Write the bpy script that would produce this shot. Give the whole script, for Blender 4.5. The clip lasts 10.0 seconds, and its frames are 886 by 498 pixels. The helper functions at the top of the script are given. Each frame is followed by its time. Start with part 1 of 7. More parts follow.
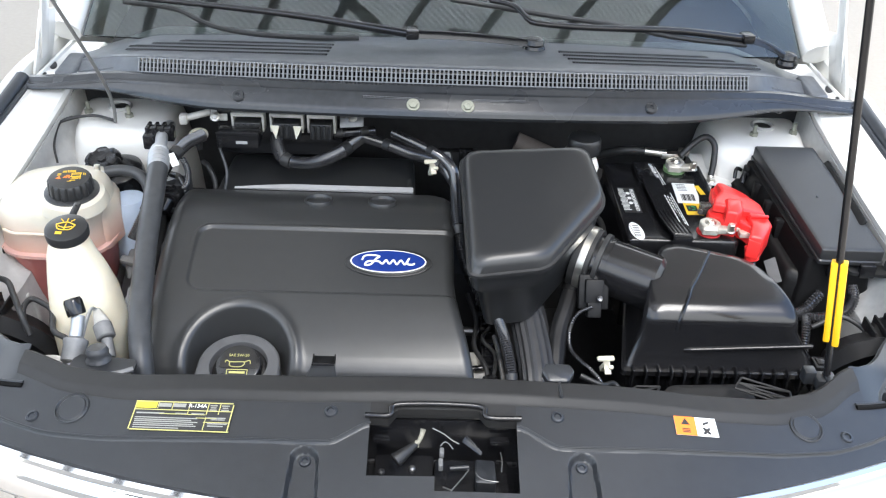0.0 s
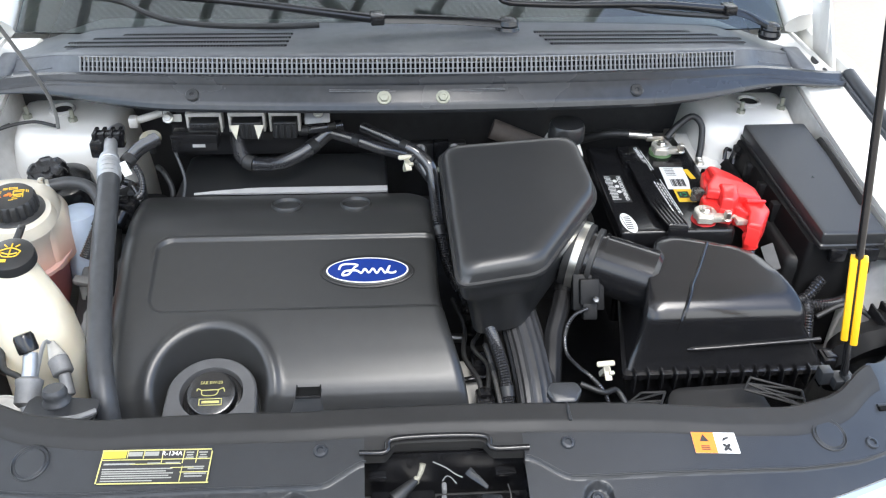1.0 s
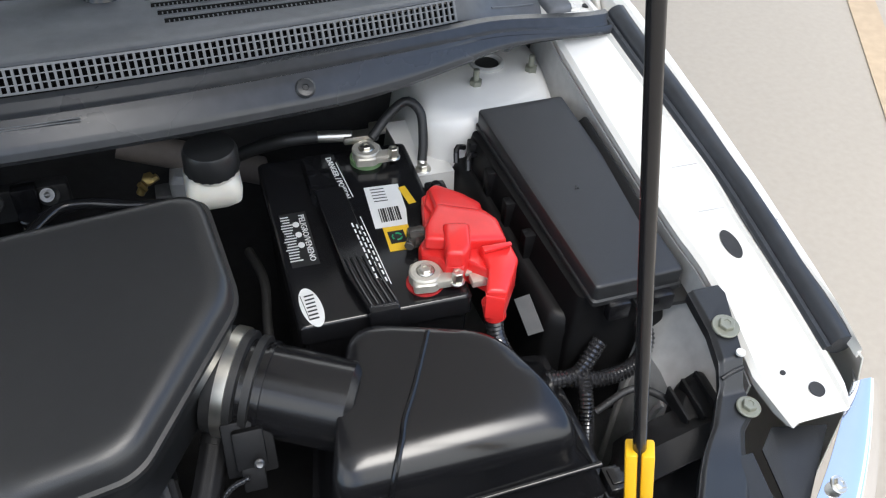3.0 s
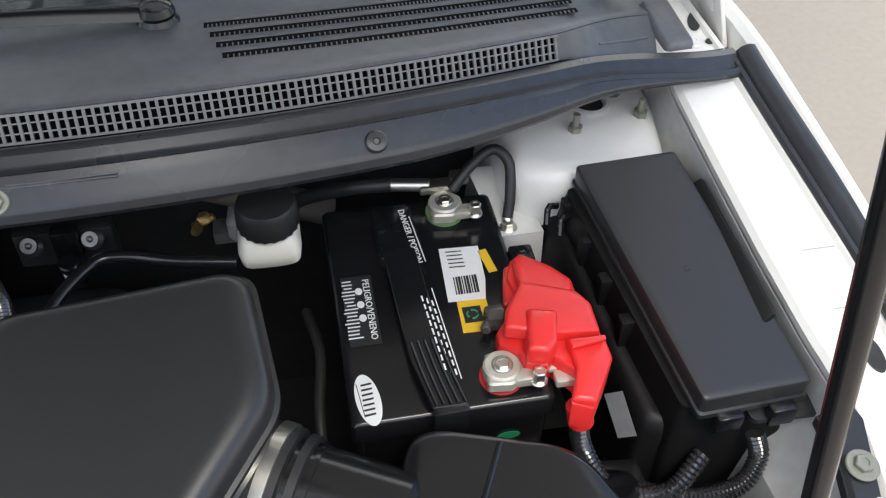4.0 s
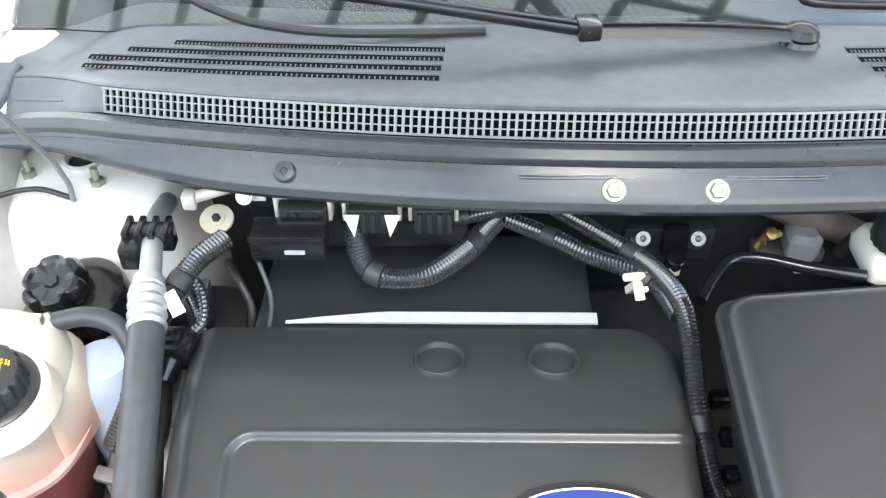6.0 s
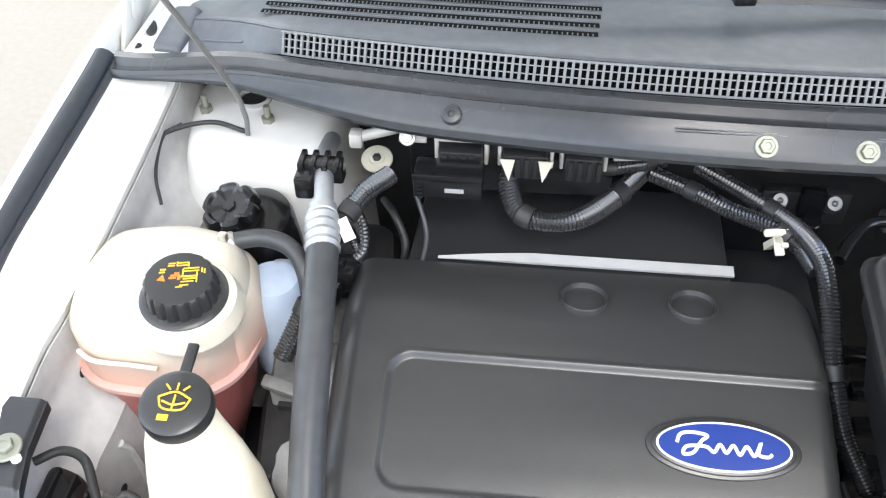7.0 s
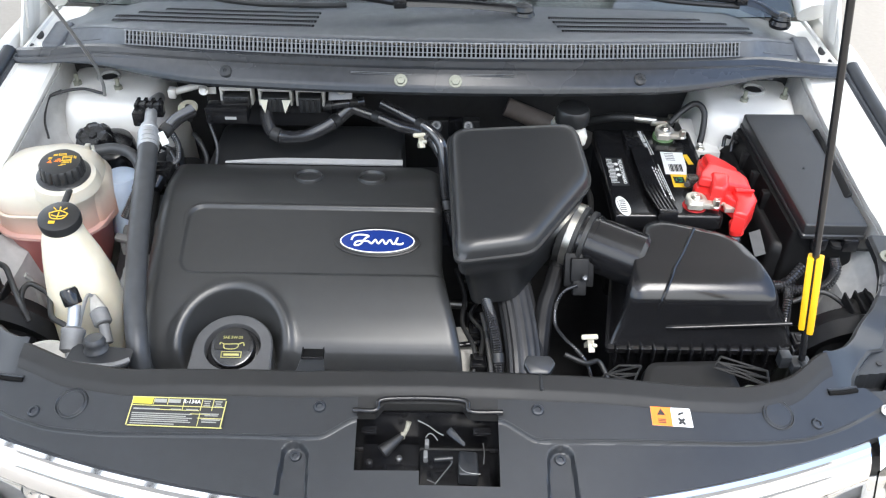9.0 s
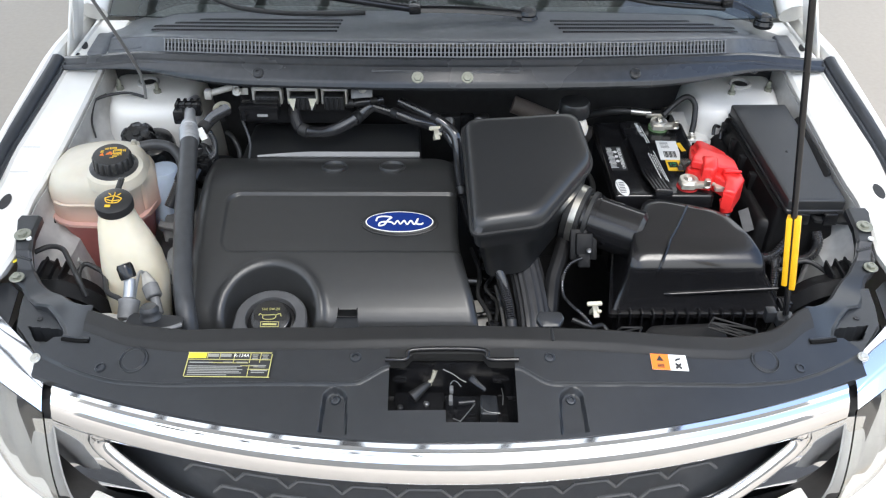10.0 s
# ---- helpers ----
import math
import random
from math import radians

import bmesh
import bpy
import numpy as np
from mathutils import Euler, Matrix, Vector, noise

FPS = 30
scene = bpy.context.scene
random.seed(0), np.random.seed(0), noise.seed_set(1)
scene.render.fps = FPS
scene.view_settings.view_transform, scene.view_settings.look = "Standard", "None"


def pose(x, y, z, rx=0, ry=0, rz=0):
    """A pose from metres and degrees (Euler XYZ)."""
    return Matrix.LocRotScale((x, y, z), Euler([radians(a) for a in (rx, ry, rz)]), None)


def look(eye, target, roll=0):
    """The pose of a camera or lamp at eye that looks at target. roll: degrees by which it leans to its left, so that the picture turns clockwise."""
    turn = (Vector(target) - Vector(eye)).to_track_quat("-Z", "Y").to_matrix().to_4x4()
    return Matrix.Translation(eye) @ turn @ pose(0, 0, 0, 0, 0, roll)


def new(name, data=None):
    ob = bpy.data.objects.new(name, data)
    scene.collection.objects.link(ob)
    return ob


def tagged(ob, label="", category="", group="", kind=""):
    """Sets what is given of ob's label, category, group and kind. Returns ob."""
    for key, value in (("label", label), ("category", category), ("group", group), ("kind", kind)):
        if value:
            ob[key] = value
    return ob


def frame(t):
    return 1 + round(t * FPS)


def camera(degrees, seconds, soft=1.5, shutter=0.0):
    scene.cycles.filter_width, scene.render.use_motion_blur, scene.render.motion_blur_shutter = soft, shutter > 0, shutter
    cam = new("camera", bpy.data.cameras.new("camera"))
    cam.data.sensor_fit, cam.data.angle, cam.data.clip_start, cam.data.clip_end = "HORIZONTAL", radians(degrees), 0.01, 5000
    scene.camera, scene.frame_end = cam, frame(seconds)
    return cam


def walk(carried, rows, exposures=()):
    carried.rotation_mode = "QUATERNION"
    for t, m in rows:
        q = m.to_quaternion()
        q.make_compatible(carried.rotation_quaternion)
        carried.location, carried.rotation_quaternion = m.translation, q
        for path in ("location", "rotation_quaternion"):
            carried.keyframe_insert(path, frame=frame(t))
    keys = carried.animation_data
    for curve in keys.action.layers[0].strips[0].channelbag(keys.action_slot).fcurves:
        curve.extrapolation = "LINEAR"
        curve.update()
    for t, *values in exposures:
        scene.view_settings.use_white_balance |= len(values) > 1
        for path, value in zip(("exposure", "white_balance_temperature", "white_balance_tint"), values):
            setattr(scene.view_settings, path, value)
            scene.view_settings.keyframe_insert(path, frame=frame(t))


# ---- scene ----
cam = camera(52.0, 10.0, 1.2)
PATH = [
    (0, (-0.02, -0.297, 1.858), (0.02, 1.391, 0.786), 2.3),
    (0.5, (-0.026, -0.254, 1.85), (0.025, 1.422, 0.76), 2.2),
    (1, (-0.061, -0.169, 1.848), (0.076, 1.475, 0.719), 1.4),
    (1.5, (-0.048, -0.074, 1.851), (0.298, 1.5, 0.667), 1.4),
    (2, (0.078, 0.045, 1.811), (0.594, 1.523, 0.567), 1.6),
    (2.5, (0.223, 0.231, 1.792), (0.703, 1.65, 0.468), 2.0),
    (2.7, (0.244, 0.309, 1.771), (0.749, 1.713, 0.439), 3.0),
    (3.8, (0.348, 0.586, 1.735), (0.647, 1.964, 0.317), 0.9),
    (4, (0.331, 0.598, 1.734), (0.613, 1.986, 0.321), 1.1),
    (4.5, (0.199, 0.608, 1.729), (0.451, 2.036, 0.352), 1.3),
    (5, (0.057, 0.598, 1.727), (0.23, 2.053, 0.365), 1.5),
    (5.5, (-0.081, 0.584, 1.728), (-0.002, 2.053, 0.373), 0.6),
    (6, (-0.21, 0.563, 1.729), (-0.228, 2.059, 0.402), -0.2),
    (6.2, (-0.246, 0.556, 1.734), (-0.317, 2.055, 0.412), -1.0),
    (7.3, (-0.293, 0.409, 1.745), (-0.488, 1.846, 0.368), -0.4),
    (7.5, (-0.282, 0.345, 1.749), (-0.452, 1.78, 0.365), 1.4),
    (8, (-0.107, 0.147, 1.82), (-0.302, 1.597, 0.456), 2.8),
    (8.5, (0.008, -0.045, 1.903), (-0.081, 1.458, 0.586), 2.1),
    (9, (0.007, -0.248, 1.973), (0.04, 1.326, 0.739), 1.7),
    (9.5, (-0.019, -0.386, 1.992), (0.017, 1.211, 0.789), 1.3),
    (10, (-0.023, -0.43, 1.996), (0.005, 1.18, 0.81), 0.6),
]
EXPOSURES = [(0.0, 2.33, 6500, 9), (1.0, 2.35, 6500, 9), (1.5, 2.33, 6500, 9), (2.0, 1.99, 6500, 9), (2.5, 1.74, 6500, 9), (4.0, 1.52, 6750, 9), (4.5, 1.52, 6750, 9), (5.0, 2.29, 6750, 9), (5.5, 2.82, 6750, 9), (6.0, 3.14, 6750, 9), (6.2, 3.14, 6750, 9), (7.3, 2.64, 6650, 9), (7.5, 2.61, 6600, 9), (8.0, 2.45, 6500, 9), (9.0, 2.26, 6500, 9), (9.5, 2.2, 6500, 9), (10.0, 1.82, 6500, 9)]
walk(cam, [(t, look(eye, target, roll)) for t, eye, target, roll in PATH], EXPOSURES)

# ---- light ----
SUN_EL, SUN_AZ = 71, 174          # degrees; azimuth measured from +y towards +x
world = bpy.data.worlds.new("sky")
scene.world = world
world.use_nodes = True
wn = world.node_tree.nodes
sky = wn.new("ShaderNodeTexSky")
sky.sky_type, sky.sun_disc = "NISHITA", False
sky.sun_elevation, sky.sun_rotation = radians(SUN_EL), radians(SUN_AZ)
sky.air_density, sky.dust_density = 1.0, 1.2
# broken white cloud all over, brighter overhead than near the horizon
wl = world.node_tree.links
way, noise, cover, high, bright, mixed = (wn.new("ShaderNode" + k) for k in ("TexCoord", "TexNoise", "MapRange", "SeparateXYZ", "MapRange", "Mix"))
mixed.data_type = "RGBA"
noise.inputs["Scale"].default_value, noise.inputs["Detail"].default_value = 1.6, 6
cover.inputs[1].default_value, cover.inputs[2].default_value = 0.40, 0.56
bright.inputs[3].default_value, bright.inputs[4].default_value = 5.0, 9.5
tint = wn.new("ShaderNodeVectorMath")
tint.operation = "SCALE"
tint.inputs[0].default_value = (0.97, 1.0, 1.03)
wl.new(way.outputs["Generated"], noise.inputs["Vector"])
clear, gap, thin = wn.new("ShaderNodeVectorMath"), wn.new("ShaderNodeMapRange"), wn.new("ShaderNodeMath")
clear.operation, thin.operation = "DOT_PRODUCT", "SUBTRACT"
clear.inputs[1].default_value = (0.66, 0.02, 0.75)
gap.inputs[1].default_value, gap.inputs[2].default_value = 0.72, 0.92
gap.inputs[3].default_value, gap.inputs[4].default_value = 0.0, 0.5
wl.new(way.outputs["Generated"], clear.inputs[0])
wl.new(clear.outputs["Value"], gap.inputs[0])
wl.new(noise.outputs[0], thin.inputs[0])
wl.new(gap.outputs[0], thin.inputs[1])
wl.new(thin.outputs[0], cover.inputs[0])
wl.new(way.outputs["Generated"], high.inputs[0])
wl.new(high.outputs[2], bright.inputs[0])
wl.new(cover.outputs[0], mixed.inputs[0])
wl.new(sky.outputs[0], mixed.inputs[6])
wl.new(bright.outputs[0], tint.inputs["Scale"])
wl.new(tint.outputs[0], mixed.inputs[7])
wl.new(mixed.outputs[2], wn["Background"].inputs[0])
wn["Background"].inputs[1].default_value = 0.125
sun = new("sun", bpy.data.lights.new("sun", "SUN"))
sun.data.energy, sun.data.angle, sun.data.color = 1.5, radians(32), (1.0, 0.975, 0.93)
el, az = radians(SUN_EL), radians(SUN_AZ)
sun_from = Vector((math.sin(az) * math.cos(el), math.cos(az) * math.cos(el), math.sin(el)))
sun.matrix_world = look(sun_from * 20, (0, 0, 0))


# ---- materials ----
def material(name, base, rough=0.5, metal=0.0, var=0.15, scale=60.0, bump=0.0, bump_scale=900.0, coat=0.0, trans=0.0, sss=0.0, spec=0.5, stain=6.0):
    """A surface with grain, larger stains, uneven gloss and fine relief, in metres of the thing itself."""
    spread = min(1, var / 0.2)
    m = bpy.data.materials.new(name)
    m.use_nodes = True
    n, l = m.node_tree.nodes, m.node_tree.links
    p = n["Principled BSDF"]
    co = n.new("ShaderNodeTexCoord")
    fine, large = n.new("ShaderNodeTexNoise"), n.new("ShaderNodeTexNoise")
    fine.inputs["Scale"].default_value, large.inputs["Scale"].default_value = scale, stain
    fine.inputs["Detail"].default_value, large.inputs["Detail"].default_value = 4, 5
    l.new(co.outputs["Object"], fine.inputs["Vector"])
    l.new(co.outputs["Object"], large.inputs["Vector"])
    add = n.new("ShaderNodeMath")
    l.new(fine.outputs[0], add.inputs[0])
    l.new(large.outputs[0], add.inputs[1])
    ramp = n.new("ShaderNodeMapRange")
    ramp.inputs[1].default_value, ramp.inputs[2].default_value = 0.4, 1.6
    ramp.inputs[3].default_value, ramp.inputs[4].default_value = max(0.05, 1 - 1.5 * var), 1 + 1.5 * var
    l.new(add.outputs[0], ramp.inputs[0])
    mul = n.new("ShaderNodeVectorMath")
    mul.operation = "SCALE"
    mul.inputs[0].default_value = base
    l.new(ramp.outputs[0], mul.inputs["Scale"])
    l.new(mul.outputs[0], p.inputs["Base Color"])
    rr = n.new("ShaderNodeMapRange")
    rr.inputs[1].default_value, rr.inputs[2].default_value = 0.15, 0.85
    rr.inputs[3].default_value, rr.inputs[4].default_value = max(0.02, rough * (1 - 0.28 * spread)), min(1, rough * (1 + 0.3 * spread))
    l.new(large.outputs[0], rr.inputs[0])
    l.new(rr.outputs[0], p.inputs["Roughness"])
    p.inputs["Metallic"].default_value = metal
    p.inputs["Coat Weight"].default_value = coat
    p.inputs["Coat Roughness"].default_value = 0.08
    p.inputs["Transmission Weight"].default_value = trans
    p.inputs["Specular IOR Level"].default_value = spec
    if sss:
        p.inputs["Subsurface Weight"].default_value = sss
        p.inputs["Subsurface Radius"].default_value = (0.02, 0.015, 0.01)
        p.inputs["Subsurface Scale"].default_value = 0.6
    if bump:
        tex, b = n.new("ShaderNodeTexNoise"), n.new("ShaderNodeBump")
        tex.inputs["Scale"].default_value = bump_scale
        l.new(co.outputs["Object"], tex.inputs["Vector"])
        b.inputs["Strength"].default_value, b.inputs["Distance"].default_value = bump, 0.001
        l.new(tex.outputs[0], b.inputs["Height"])
        l.new(b.outputs[0], p.inputs["Normal"])
    return m


M = {
    "cover": material("cover_plastic", (0.031, 0.0317, 0.0318), 0.30, bump=0.12, bump_scale=800, var=0.08, spec=0.48),
    "front": material("front_panel_plastic", (0.019, 0.0205, 0.0228), 0.34, bump=0.18, bump_scale=800, var=0.14),
    # lightened base: the sheen on the upper cowl is put into the colour
    "cowl": material("cowl_plastic", (0.105, 0.110, 0.118), 0.38, bump=0.15, bump_scale=800, var=0.25),
    "box": material("box_plastic", (0.022, 0.0225, 0.0232), 0.32, bump=0.15, bump_scale=800, var=0.08),
    "gloss": material("smooth_black_plastic", (0.010, 0.010, 0.011), 0.20, var=0.2),
    "rubber": material("rubber", (0.020, 0.020, 0.020), 0.5, bump=0.2, var=0.3),
    "seal": material("seal_rubber", (0.022, 0.025, 0.030), 0.35, var=0.3, bump=0.1),
    "loom": material("loom_plastic", (0.024, 0.024, 0.026), 0.16, var=0.3, coat=1.0),
    # grimy metal, and the painted shade inside punched holes
    "dark": material("grime_and_shade_black", (0.021, 0.021, 0.022), 0.6, var=0.4, bump=0.3, bump_scale=200),
    "white": material("white_paint", (0.75, 0.735, 0.695), 0.32, coat=0.5, var=0.03, stain=3),
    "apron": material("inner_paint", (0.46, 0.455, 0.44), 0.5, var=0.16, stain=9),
    "chrome": material("chrome", (0.92, 0.93, 0.95), 0.05, metal=1.0, var=0.02),
    "alu": material("cast_aluminium", (0.24, 0.24, 0.24), 0.45, metal=1.0, var=0.2, bump=0.3, bump_scale=500),
    "zinc": material("zinc_steel", (0.66, 0.64, 0.58), 0.34, metal=1.0, var=0.15),
    "boltw": material("pale_plated_bolt", (0.27, 0.275, 0.225), 0.46, metal=0.6, var=0.12),
    "clip": material("smoky_clear_plastic", (0.12, 0.11, 0.10), 0.18, var=0.3, trans=0.4),
    "lead": material("lead_alloy", (0.56, 0.53, 0.46), 0.42, metal=0.45, var=0.25, bump=0.4, bump_scale=300),
    "pink": material("milky_plastic_with_coolant", (0.42, 0.135, 0.12), 0.36, var=0.10, sss=0.3, stain=9),
    "pinkline": material("milky_plastic_seam", (0.60, 0.36, 0.31), 0.36, var=0.08, sss=0.3),
    "wash": material("cream_plastic", (0.70, 0.64, 0.50), 0.36, var=0.06, sss=0.35, stain=7),
    "blue": material("pale_blue_plastic", (0.42, 0.50, 0.62), 0.4, var=0.1, sss=0.2),
    "red": material("red_plastic", (0.72, 0.030, 0.028), 0.30, var=0.1, sss=0.1),
    "redfelt": material("red_felt", (0.55, 0.03, 0.03), 0.85, var=0.2),
    "greenfelt": material("green_felt", (0.16, 0.27, 0.12), 0.85, var=0.2),
    "yellow": material("yellow_plastic", (0.86, 0.47, 0.012), 0.38, var=0.08),
    "orange": material("orange_print", (0.85, 0.20, 0.02), 0.45, var=0.04),
    "amber": material("amber_print", (0.80, 0.50, 0.03), 0.5, var=0.05),
    "paper": material("white_label", (0.78, 0.78, 0.75), 0.5, var=0.05),
    "ink": material("black_ink", (0.02, 0.02, 0.02), 0.5, var=0.1),
    "enamel": material("blue_enamel", (0.010, 0.030, 0.175), 0.22, var=0.05, coat=0.6),
    "foam": material("pale_matt_grey", (0.34, 0.34, 0.335), 0.8, var=0.08, bump=0.4),
    "natural": material("natural_nylon", (0.62, 0.58, 0.46), 0.45, var=0.05, sss=0.2),
    "hose": material("hose_rubber", (0.045, 0.047, 0.050), 0.40, var=0.25, bump=0.15),
    "beam": material("roof_steel", (0.06, 0.06, 0.065), 0.6, var=0.2),
    "liner": material("hood_dark_pad", (0.05, 0.05, 0.05), 0.9, var=0.2, bump=0.4, bump_scale=250),
    "bellows": material("near_black_rubber", (0.007, 0.007, 0.0075), 0.5, var=0.3, bump=0.2, spec=0.25),
    "capblack": material("smooth_cap_plastic", (0.016, 0.016, 0.017), 0.22, var=0.1, coat=0.5),
    "milk": material("milk_white_plastic", (0.73, 0.70, 0.62), 0.34, var=0.06, sss=0.2),
    "tubegrey": material("pale_grey_tube", (0.16, 0.16, 0.155), 0.3, var=0.15),
    "fluted": material("fluted_rubber", (0.022, 0.022, 0.023), 0.45, var=0.3, bump=0.2),
    "palecast": material("pale_cast_alloy", (0.50, 0.485, 0.45), 0.5, metal=0.15, var=0.2, bump=0.3, bump_scale=400, stain=25),
    # a lighter grey than the cowl panel round the grille
    "grillebar": material("pale_grey_plastic", (0.23, 0.235, 0.24), 0.45, var=0.15, bump=0.2),
    # darker copy of the cowl plastic, for the side with less sheen
    "lip": material("dark_cowl_plastic", (0.030, 0.032, 0.035), 0.25, var=0.2, bump=0.04, bump_scale=800),
    # near-black that puts the shade of openings into the colour
    "void": material("cavity_shade_black", (0.006, 0.006, 0.006), 0.9, var=0.2, spec=0.1),
    "collar": material("grey_collar_plastic", (0.095, 0.096, 0.098), 0.42, var=0.15, bump=0.3, bump_scale=900),
    "braid": material("pale_taped_braid", (0.055, 0.053, 0.050), 0.4, var=0.7, scale=300, bump=0.5, bump_scale=500),
    "lemon": material("lemon_print", (0.80, 0.66, 0.04), 0.5, var=0.06),
    "rule": material("pale_yellow_print", (0.50, 0.46, 0.16), 0.5, var=0.08),
    "faded": material("faded_print", (0.26, 0.26, 0.235), 0.6, var=0.25, scale=500),
    "wire": material("dull_steel_wire", (0.20, 0.20, 0.195), 0.4, metal=0.7, var=0.2),
    "soiled": material("soiled_nylon", (0.30, 0.285, 0.225), 0.5, var=0.3, scale=250),
    "cast": material("grey_cast_alloy", (0.20, 0.20, 0.198), 0.55, metal=0.25, var=0.3, bump=0.4, bump_scale=400, stain=25),
    "brass": material("aged_brass", (0.42, 0.31, 0.12), 0.4, metal=0.8, var=0.25),
    "taupe": material("brown_grey_rubber", (0.17, 0.145, 0.13), 0.6, var=0.2, bump=0.2),
    "strip": material("matt_strip_plastic", (0.0175, 0.0172, 0.0168), 0.52, var=0.15, bump=0.15, bump_scale=800, spec=0.32),
    "meshback": material("grille_mesh_plastic", (0.040, 0.043, 0.048), 0.45, var=0.2, bump=0.3, bump_scale=300),
    "ports": material("bright_alloy", (0.42, 0.43, 0.44), 0.5, metal=0.8, var=0.15),
    "wall": material("unseen_wall_render", (0.30, 0.29, 0.27), 0.85, var=0.2, scale=20, stain=1.2, bump=0.3, bump_scale=60),
    "green": material("green_print", (0.02, 0.30, 0.12), 0.5, var=0.1),
}


def ground_material():
    m = material("concrete", (0.325, 0.290, 0.245), 0.8, var=0.08, scale=40, stain=0.5, bump=0.15, bump_scale=300)
    return m


def glass_material(name, tint, rough=0.02):
    m = bpy.data.materials.new(name)
    m.use_nodes = True
    p = m.node_tree.nodes["Principled BSDF"]
    p.inputs["Base Color"].default_value = (*tint, 1)
    p.inputs["Transmission Weight"].default_value = 1
    p.inputs["Roughness"].default_value = rough
    p.inputs["IOR"].default_value = 1.5
    return m


def sheet_material():
    """Milky fibreglass sheeting that lets daylight through."""
    m = material("fibreglass_sheet", (0.80, 0.81, 0.82), 0.6, var=0.1, stain=0.8, scale=8)
    n, l = m.node_tree.nodes, m.node_tree.links
    t, mix = n.new("ShaderNodeBsdfTranslucent"), n.new("ShaderNodeMixShader")
    t.inputs[0].default_value = (0.93, 0.96, 0.96, 1)
    mix.inputs[0].default_value = 0.85
    # wave bands darken the translucent colour, painting the corrugation's shaded stripes
    co, wave, shade, tone = n.new("ShaderNodeTexCoord"), n.new("ShaderNodeTexWave"), n.new("ShaderNodeMapRange"), n.new("ShaderNodeVectorMath")
    wave.inputs["Scale"].default_value, wave.inputs["Distortion"].default_value = 4.134, 0.3
    shade.inputs[3].default_value, shade.inputs[4].default_value = 0.55, 1.0
    tone.operation, tone.inputs[0].default_value = "SCALE", (0.95, 0.97, 0.98)
    l.new(co.outputs["Object"], wave.inputs["Vector"])
    l.new(wave.outputs["Fac"], shade.inputs[0])
    l.new(shade.outputs[0], tone.inputs["Scale"])
    l.new(tone.outputs[0], t.inputs[0])
    l.new(n["Principled BSDF"].outputs[0], mix.inputs[1])
    l.new(t.outputs[0], mix.inputs[2])
    l.new(mix.outputs[0], n["Material Output"].inputs[0])
    return m


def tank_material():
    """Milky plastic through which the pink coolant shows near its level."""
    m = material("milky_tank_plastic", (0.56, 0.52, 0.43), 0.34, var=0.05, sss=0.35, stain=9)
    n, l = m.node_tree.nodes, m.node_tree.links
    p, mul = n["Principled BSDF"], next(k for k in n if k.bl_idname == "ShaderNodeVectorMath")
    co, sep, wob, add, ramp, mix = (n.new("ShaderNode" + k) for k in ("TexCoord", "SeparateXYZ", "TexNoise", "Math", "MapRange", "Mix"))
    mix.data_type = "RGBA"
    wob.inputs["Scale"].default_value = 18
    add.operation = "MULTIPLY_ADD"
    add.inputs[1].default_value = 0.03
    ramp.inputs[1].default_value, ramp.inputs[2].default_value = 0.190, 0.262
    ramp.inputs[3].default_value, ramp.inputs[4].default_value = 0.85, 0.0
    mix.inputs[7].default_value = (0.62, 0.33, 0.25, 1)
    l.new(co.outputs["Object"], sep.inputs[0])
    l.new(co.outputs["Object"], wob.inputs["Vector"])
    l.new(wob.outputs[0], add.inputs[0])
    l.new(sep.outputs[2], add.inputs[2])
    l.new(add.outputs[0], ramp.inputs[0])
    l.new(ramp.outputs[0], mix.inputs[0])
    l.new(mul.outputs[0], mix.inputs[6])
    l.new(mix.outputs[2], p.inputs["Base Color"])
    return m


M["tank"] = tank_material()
M["roof"] = sheet_material()
M["ground"] = ground_material()
M["screen"] = glass_material("windscreen_glass", (0.55, 0.62, 0.60))
M["lens"] = glass_material("clear_lens", (0.95, 0.96, 0.95), 0.03)


# ---- shapes ----
def thing(name, label, category, at=(0, 0, 0), group="", kind=""):
    e = new(name)
    e.location = at
    e.empty_display_size = 0.05
    return tagged(e, label, category, group, kind)


def finish(bm, name, mat, sharp=38):
    bmesh.ops.recalc_face_normals(bm, faces=bm.faces)
    me = bpy.data.meshes.new(name)
    bm.to_mesh(me)
    bm.free()
    for m in mat if isinstance(mat, (list, tuple)) else [mat]:
        me.materials.append(M[m])
    me.polygons.foreach_set("use_smooth", [True] * len(me.polygons))
    me.set_sharp_from_angle(angle=radians(sharp))
    return me


def part(name, bm, mat, parent, label="", sharp=38):
    """Links a bmesh, given in world places, as one mesh under a thing or a part."""
    ob = new(name, finish(bm, name, mat, sharp))
    if parent is not None:
        ob.parent = parent
        up, m = parent, Matrix()
        while up is not None:
            m = m @ Matrix.Translation(-Vector(up.location))
            up = up.parent
        ob.data.transform(m)
    return tagged(ob, label)


def single(name, bm, mat, label, category, group="", kind="", sharp=38):
    return tagged(part(name, bm, mat, None, "", sharp), label, category, group, kind)


def join(*bms):
    out = bms[0]
    for b in bms[1:]:
        me = bpy.data.meshes.new("tmp")
        b.to_mesh(me)
        b.free()
        out.from_mesh(me)
        bpy.data.meshes.remove(me)
    return out


